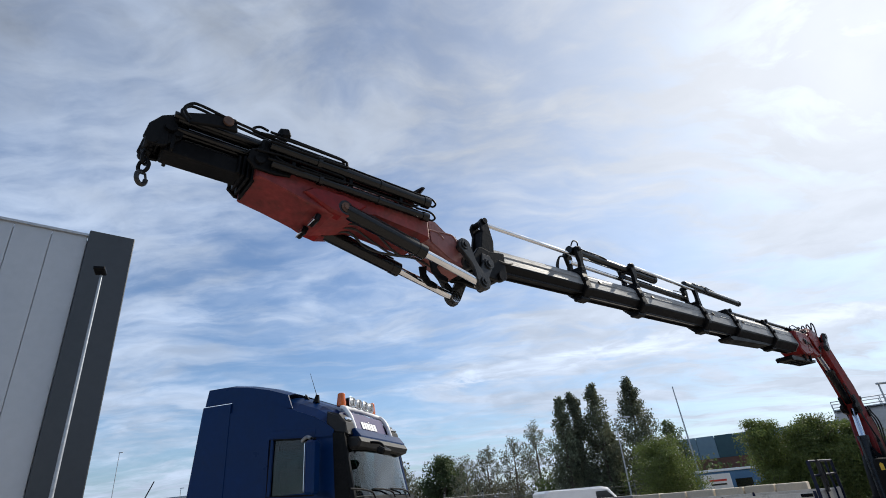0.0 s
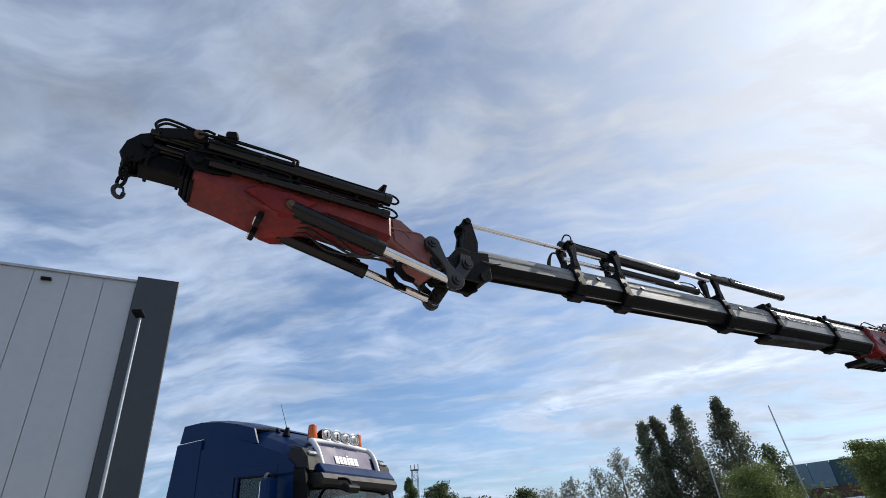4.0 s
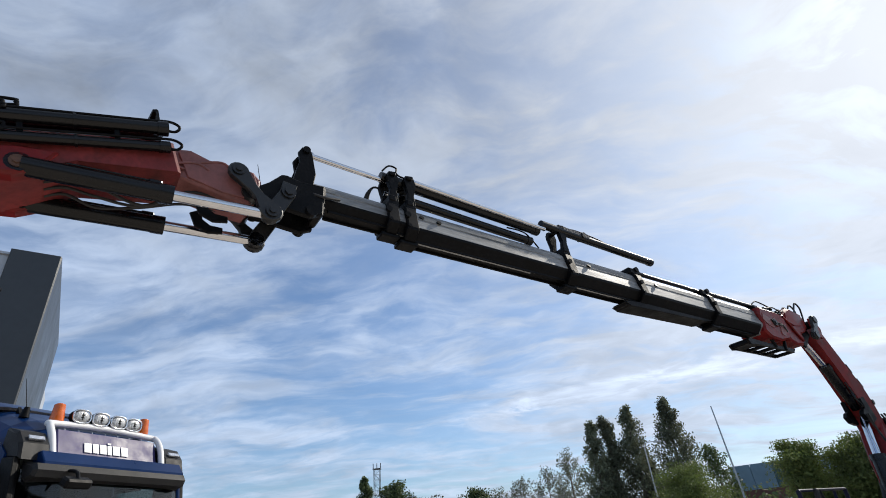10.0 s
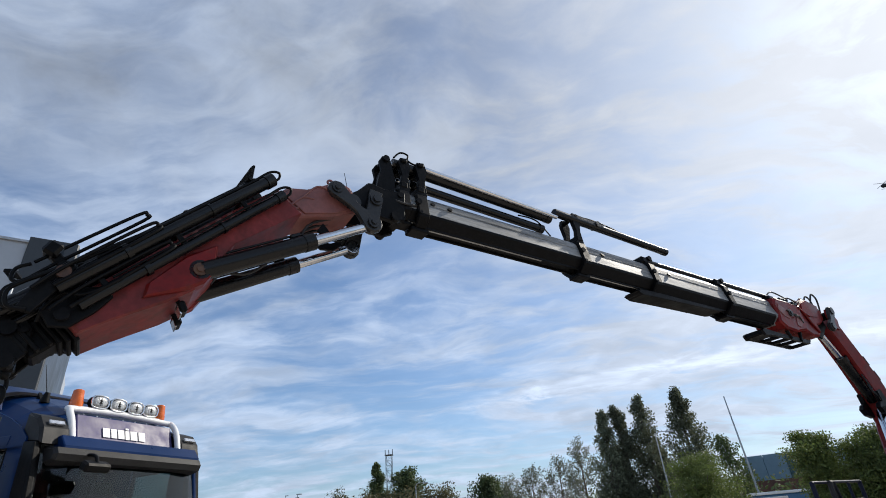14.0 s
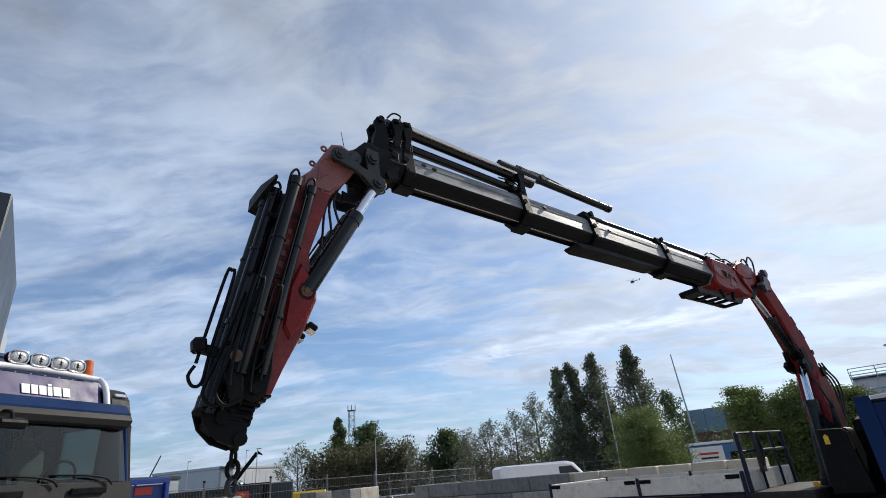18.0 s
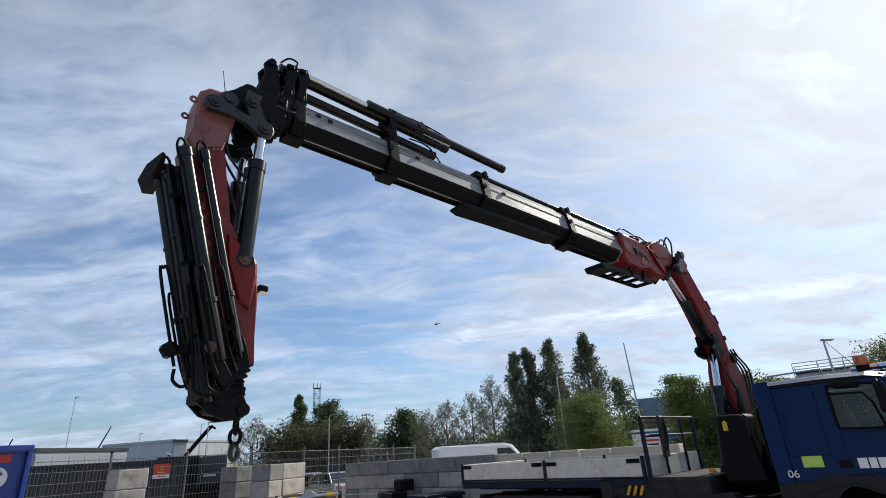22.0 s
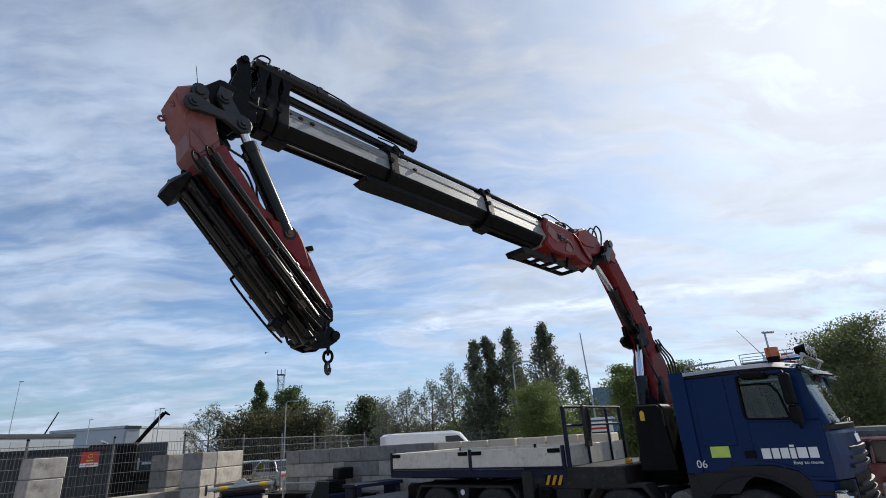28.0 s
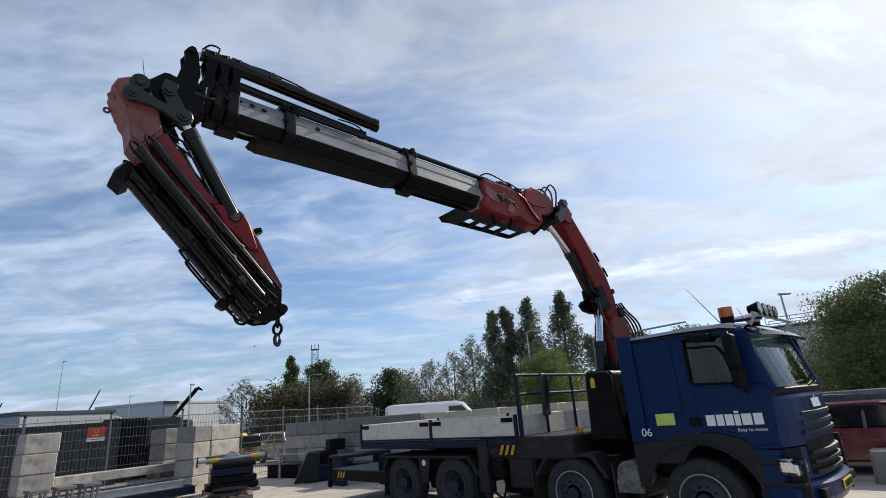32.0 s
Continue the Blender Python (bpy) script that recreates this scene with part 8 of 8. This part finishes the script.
def tree(name, x, y, h, w, kind, lm, label, seed, base=0.0):
    rng = np.random.default_rng(seed)
    t = thing(name, pose(x, y, 0, 0, 0, rng.uniform(0, 360)), label, "tree", "trees beyond the yard")
    tk = Mesh()
    tr = max(0.08, 0.022 * h)
    bend = rng.normal(0, 0.02 * h, 2)
    tk.cyl((0, 0, 0), (bend[0] * 0.3, bend[1] * 0.3, h * 0.4), tr, tr * 0.7, n=8, caps=False).cyl((bend[0] * 0.3, bend[1] * 0.3, h * 0.4), (bend[0], bend[1], h * 0.93), tr * 0.7, tr * 0.12, n=7)
    cl = []
    if kind == "poplar":
        nb, lo = 54, 0.10
    elif kind == "sparse":
        nb, lo = 60, 0.15
    elif kind == "willow":
        nb, lo = 52, 0.25
    else:
        nb, lo = 56, 0.16
    for i in range(nb):
        f = lo + (1 - lo) * (i + rng.random()) / nb
        if kind == "poplar":
            rad = w * 0.5 * min(1.0, (1.03 - f) * 2.0) ** 0.85 * min(1.0, 0.55 + 2.2 * f) * (0.62 + 0.52 * rng.random())
            rise = 0.9
        elif kind == "sparse":
            rad = w * 0.5 * math.sin(math.pi * min(1, 0.18 + 0.80 * f)) ** 0.6
            rise = 0.6
        else:
            rad = w * 0.5 * math.sin(math.pi * min(1.0, 0.12 + 0.80 * (f - lo) / (1 - lo) + 0.05)) ** 0.55
            rise = 0.35
        a = rng.uniform(0, 2 * math.pi)
        rr = rad * (0.45 + 0.60 * rng.random())
        z1 = f * h
        z0 = max(0.1 * h, z1 - rr * rise - 0.04 * h)
        p1 = Vector((rr * math.cos(a) + bend[0] * f, rr * math.sin(a) + bend[1] * f, z1))
        p0 = Vector((bend[0] * f * 0.8, bend[1] * f * 0.8, z0))
        tk.cyl(p0, p1, tr * 0.30 * (1.1 - f), 0.012, n=5, caps=False)
        cl.append((tuple(p1), 1.0))
        cl.append((tuple(p0.lerp(p1, 0.6)), 0.9))
        if kind == "sparse":
            for _ in range(3):
                q = p1 + Vector(rng.normal(0, 0.07 * w, 3)) + Vector((0, 0, 0.05 * h))
                tk.cyl(p0.lerp(p1, 0.7), q, 0.014, 0.006, n=4, caps=False)
                cl.append((tuple(q), 0.6))
    part("trunk", tk, BARK, t, "rough grey-brown trunk with limbs")
    if kind == "poplar":
        v = leaves([(p, q * (0.45 + 0.75 * min(1.0, 2.2 * (1.02 - p[2] / h)))) for p, q in cl], 120, 0.028 * h, max(0.12, 0.0016 * y), rng)
    elif kind == "sparse":
        v = leaves(cl, 15, 0.035 * h, 0.10, rng)
    elif kind == "willow":
        v = leaves(cl, 460, 0.085 * w, 0.047, rng, 0.9)
    else:
        v = leaves(cl, 210 if y < 60 else 130, 0.070 * w, max(0.075, 0.0020 * y), rng)
    me = leaf_mesh("crown", v, lm)
    tagged(part("crown", me, lm, t), kind="stuff")
    return t


TREES = [
    ("poplar", 14.59, 60.98, 12.0, 4.4, "poplar", LEAF_POP), ("poplar", 16.61, 60.7, 12.4, 3.9, "poplar", LEAF_POP), ("poplar", 18.6, 60.3, 13.2, 5.4, "poplar", LEAF_POP),
    ("poplar", 21.62, 57.6, 12.9, 5.0, "poplar", LEAF_POP), ("poplar", 16.0, 63.5, 8.6, 3.2, "poplar", LEAF_POP), ("poplar", 19.6, 61.5, 8.8, 2.6, "poplar", LEAF_POP),
    ("cypress_poplar", -24.6, 125.2, 16.6, 5.6, "poplar", LEAF_DK), ("round_tree", -17.7, 123.8, 14.0, 9.5, "round", LEAF_DK),
    ("tree", 1.2, 89.2, 8.4, 7.5, "round", LEAF_DK), ("pale_tree", 7.5, 79.4, 8.3, 5.6, "sparse", LEAF_GY), ("pale_tree", 10.6, 74.3, 8.7, 5.4, "sparse", LEAF_GY),
    ("pale_tree", 12.9, 69.2, 9.6, 4.6, "sparse", LEAF_GY), ("pale_tree", 4.4, 82.0, 7.4, 5.4, "sparse", LEAF_GY), ("pale_tree", -4.0, 92.0, 6.6, 5.6, "sparse", LEAF_GY),
    ("pale_tree", -22.3, 89.3, 8.2, 7.4, "sparse", LEAF_GY), ("small_tree", 22.1, 50.2, 7.0, 2.4, "sparse", LEAF_DK),
    ("willow", 14.8, 35.6, 4.7, 4.4, "willow", LEAF_WIL), ("willow", 17.0, 28.2, 4.6, 2.8, "willow", LEAF_WIL), ("willow", 18.9, 27.2, 4.45, 3.3, "willow", LEAF_WIL),
    ("willow", 20.4, 26.6, 4.0, 2.9, "willow", LEAF_WIL), ("broad_tree", 23.9, 23.2, 5.2, 4.6, "willow", LEAF_MID), ("broad_tree", 27.0, 21.0, 5.3, 5.6, "willow", LEAF_MID),
    ("broad_tree", 30.5, 20.2, 5.5, 5.6, "willow", LEAF_MID), ("broad_tree", 33.8, 16.0, 5.9, 5.6, "willow", LEAF_MID), 
    ("tree", 27.5, 42.0, 4.4, 4.0, "round", LEAF_MID)]
for i, (nm, x, y, h, w, kd, lm) in enumerate(TREES):
    lab = {"poplar": "tall slim dark green poplar", "sparse": "pale thinly leaved tree with bare twigs", "willow": "bright green feathery tree" if lm is LEAF_WIL else "broad mid green tree by the fence", "round": "round dark green tree"}[kd]
    tree(nm, x, y, h, w, kd, lm, lab + " beyond the yard", 100 + i)


def hedge(x0, y0, x1, y1, h, lm, label, seed, n=60):
    rng = np.random.default_rng(seed)
    cl = []
    for i in range(n):
        f = (i + rng.random()) / n
        top = h * (0.62 + 0.42 * rng.random())
        for z in np.arange(0.5, top, 0.95):
            cl.append(((x0 + (x1 - x0) * f + rng.normal(0, 0.4), y0 + (y1 - y0) * f + rng.normal(0, 1.2), z), 1.0))
    v = leaves(cl, 44, 0.55, 0.20, rng)
    me = leaf_mesh("hedge", v, lm)
    tagged(part("hedge", me, lm), label, "hedge", "", "stuff")


hedge(-21.5, 92, -5.5, 96, 8.2, LEAF_BR, "tall brownish hedge of shrubs in the distance", 7, 90)
hedge(-6, 97, 14, 92, 5.2, LEAF_BR, "brownish shrubs in the distance", 8, 60)
hedge(12, 66, 26, 58, 4.2, LEAF_DK, "dark shrubs under the poplars", 9, 46)
hedge(24, 56, 44, 46, 3.6, LEAF_DK, "dark shrubs before the striped hall", 10, 50)


# ---- what moves ----
HELI_ROWS = [
    (0.0, pose(360.8, 49.3, 110.8, 0, 0, -20)),
    (16.5, pose(212.4, 365.0, 143.1, 0, 0, -20)),
    (17.0, pose(210.5, 394.0, 142.9, 0, 0, -20)),
    (18.0, pose(173.8, 463.2, 153.5, 0, 0, -20)),
    (19.0, pose(140.4, 524.6, 159.2, 0, 0, -20)),
    (20.0, pose(101.9, 582.4, 162.7, 0, 0, -20)),
    (21.0, pose(60.8, 636.9, 165.0, 0, 0, -20)),
    (22.0, pose(17.7, 687.9, 166.6, 0, 0, -20)),
    (23.0, pose(-24.8, 735.6, 169.0, 0, 0, -20)),
    (24.0, pose(-68.7, 781.2, 166.9, 0, 0, -20)),
    (24.5, pose(-88.1, 803.4, 168.6, 0, 0, -20)),
    (26.5, pose(-170.1, 888.3, 167.7, 0, 0, -20)),
    (27.0, pose(-187.8, 909.4, 166.6, 0, 0, -20)),
    (28.0, pose(-226.4, 950.4, 165.5, 0, 0, -20)),
    (29.0, pose(-263.0, 991.1, 167.3, 0, 0, -20)),
    (30.0, pose(-301.8, 1030.2, 165.8, 0, 0, -20)),
    (32.0, pose(-364.4, 1111.7, 163.8, 0, 0, -20)),
]


def motions():
    crane_motion()
    walk(heli, HELI_ROWS)


motions()
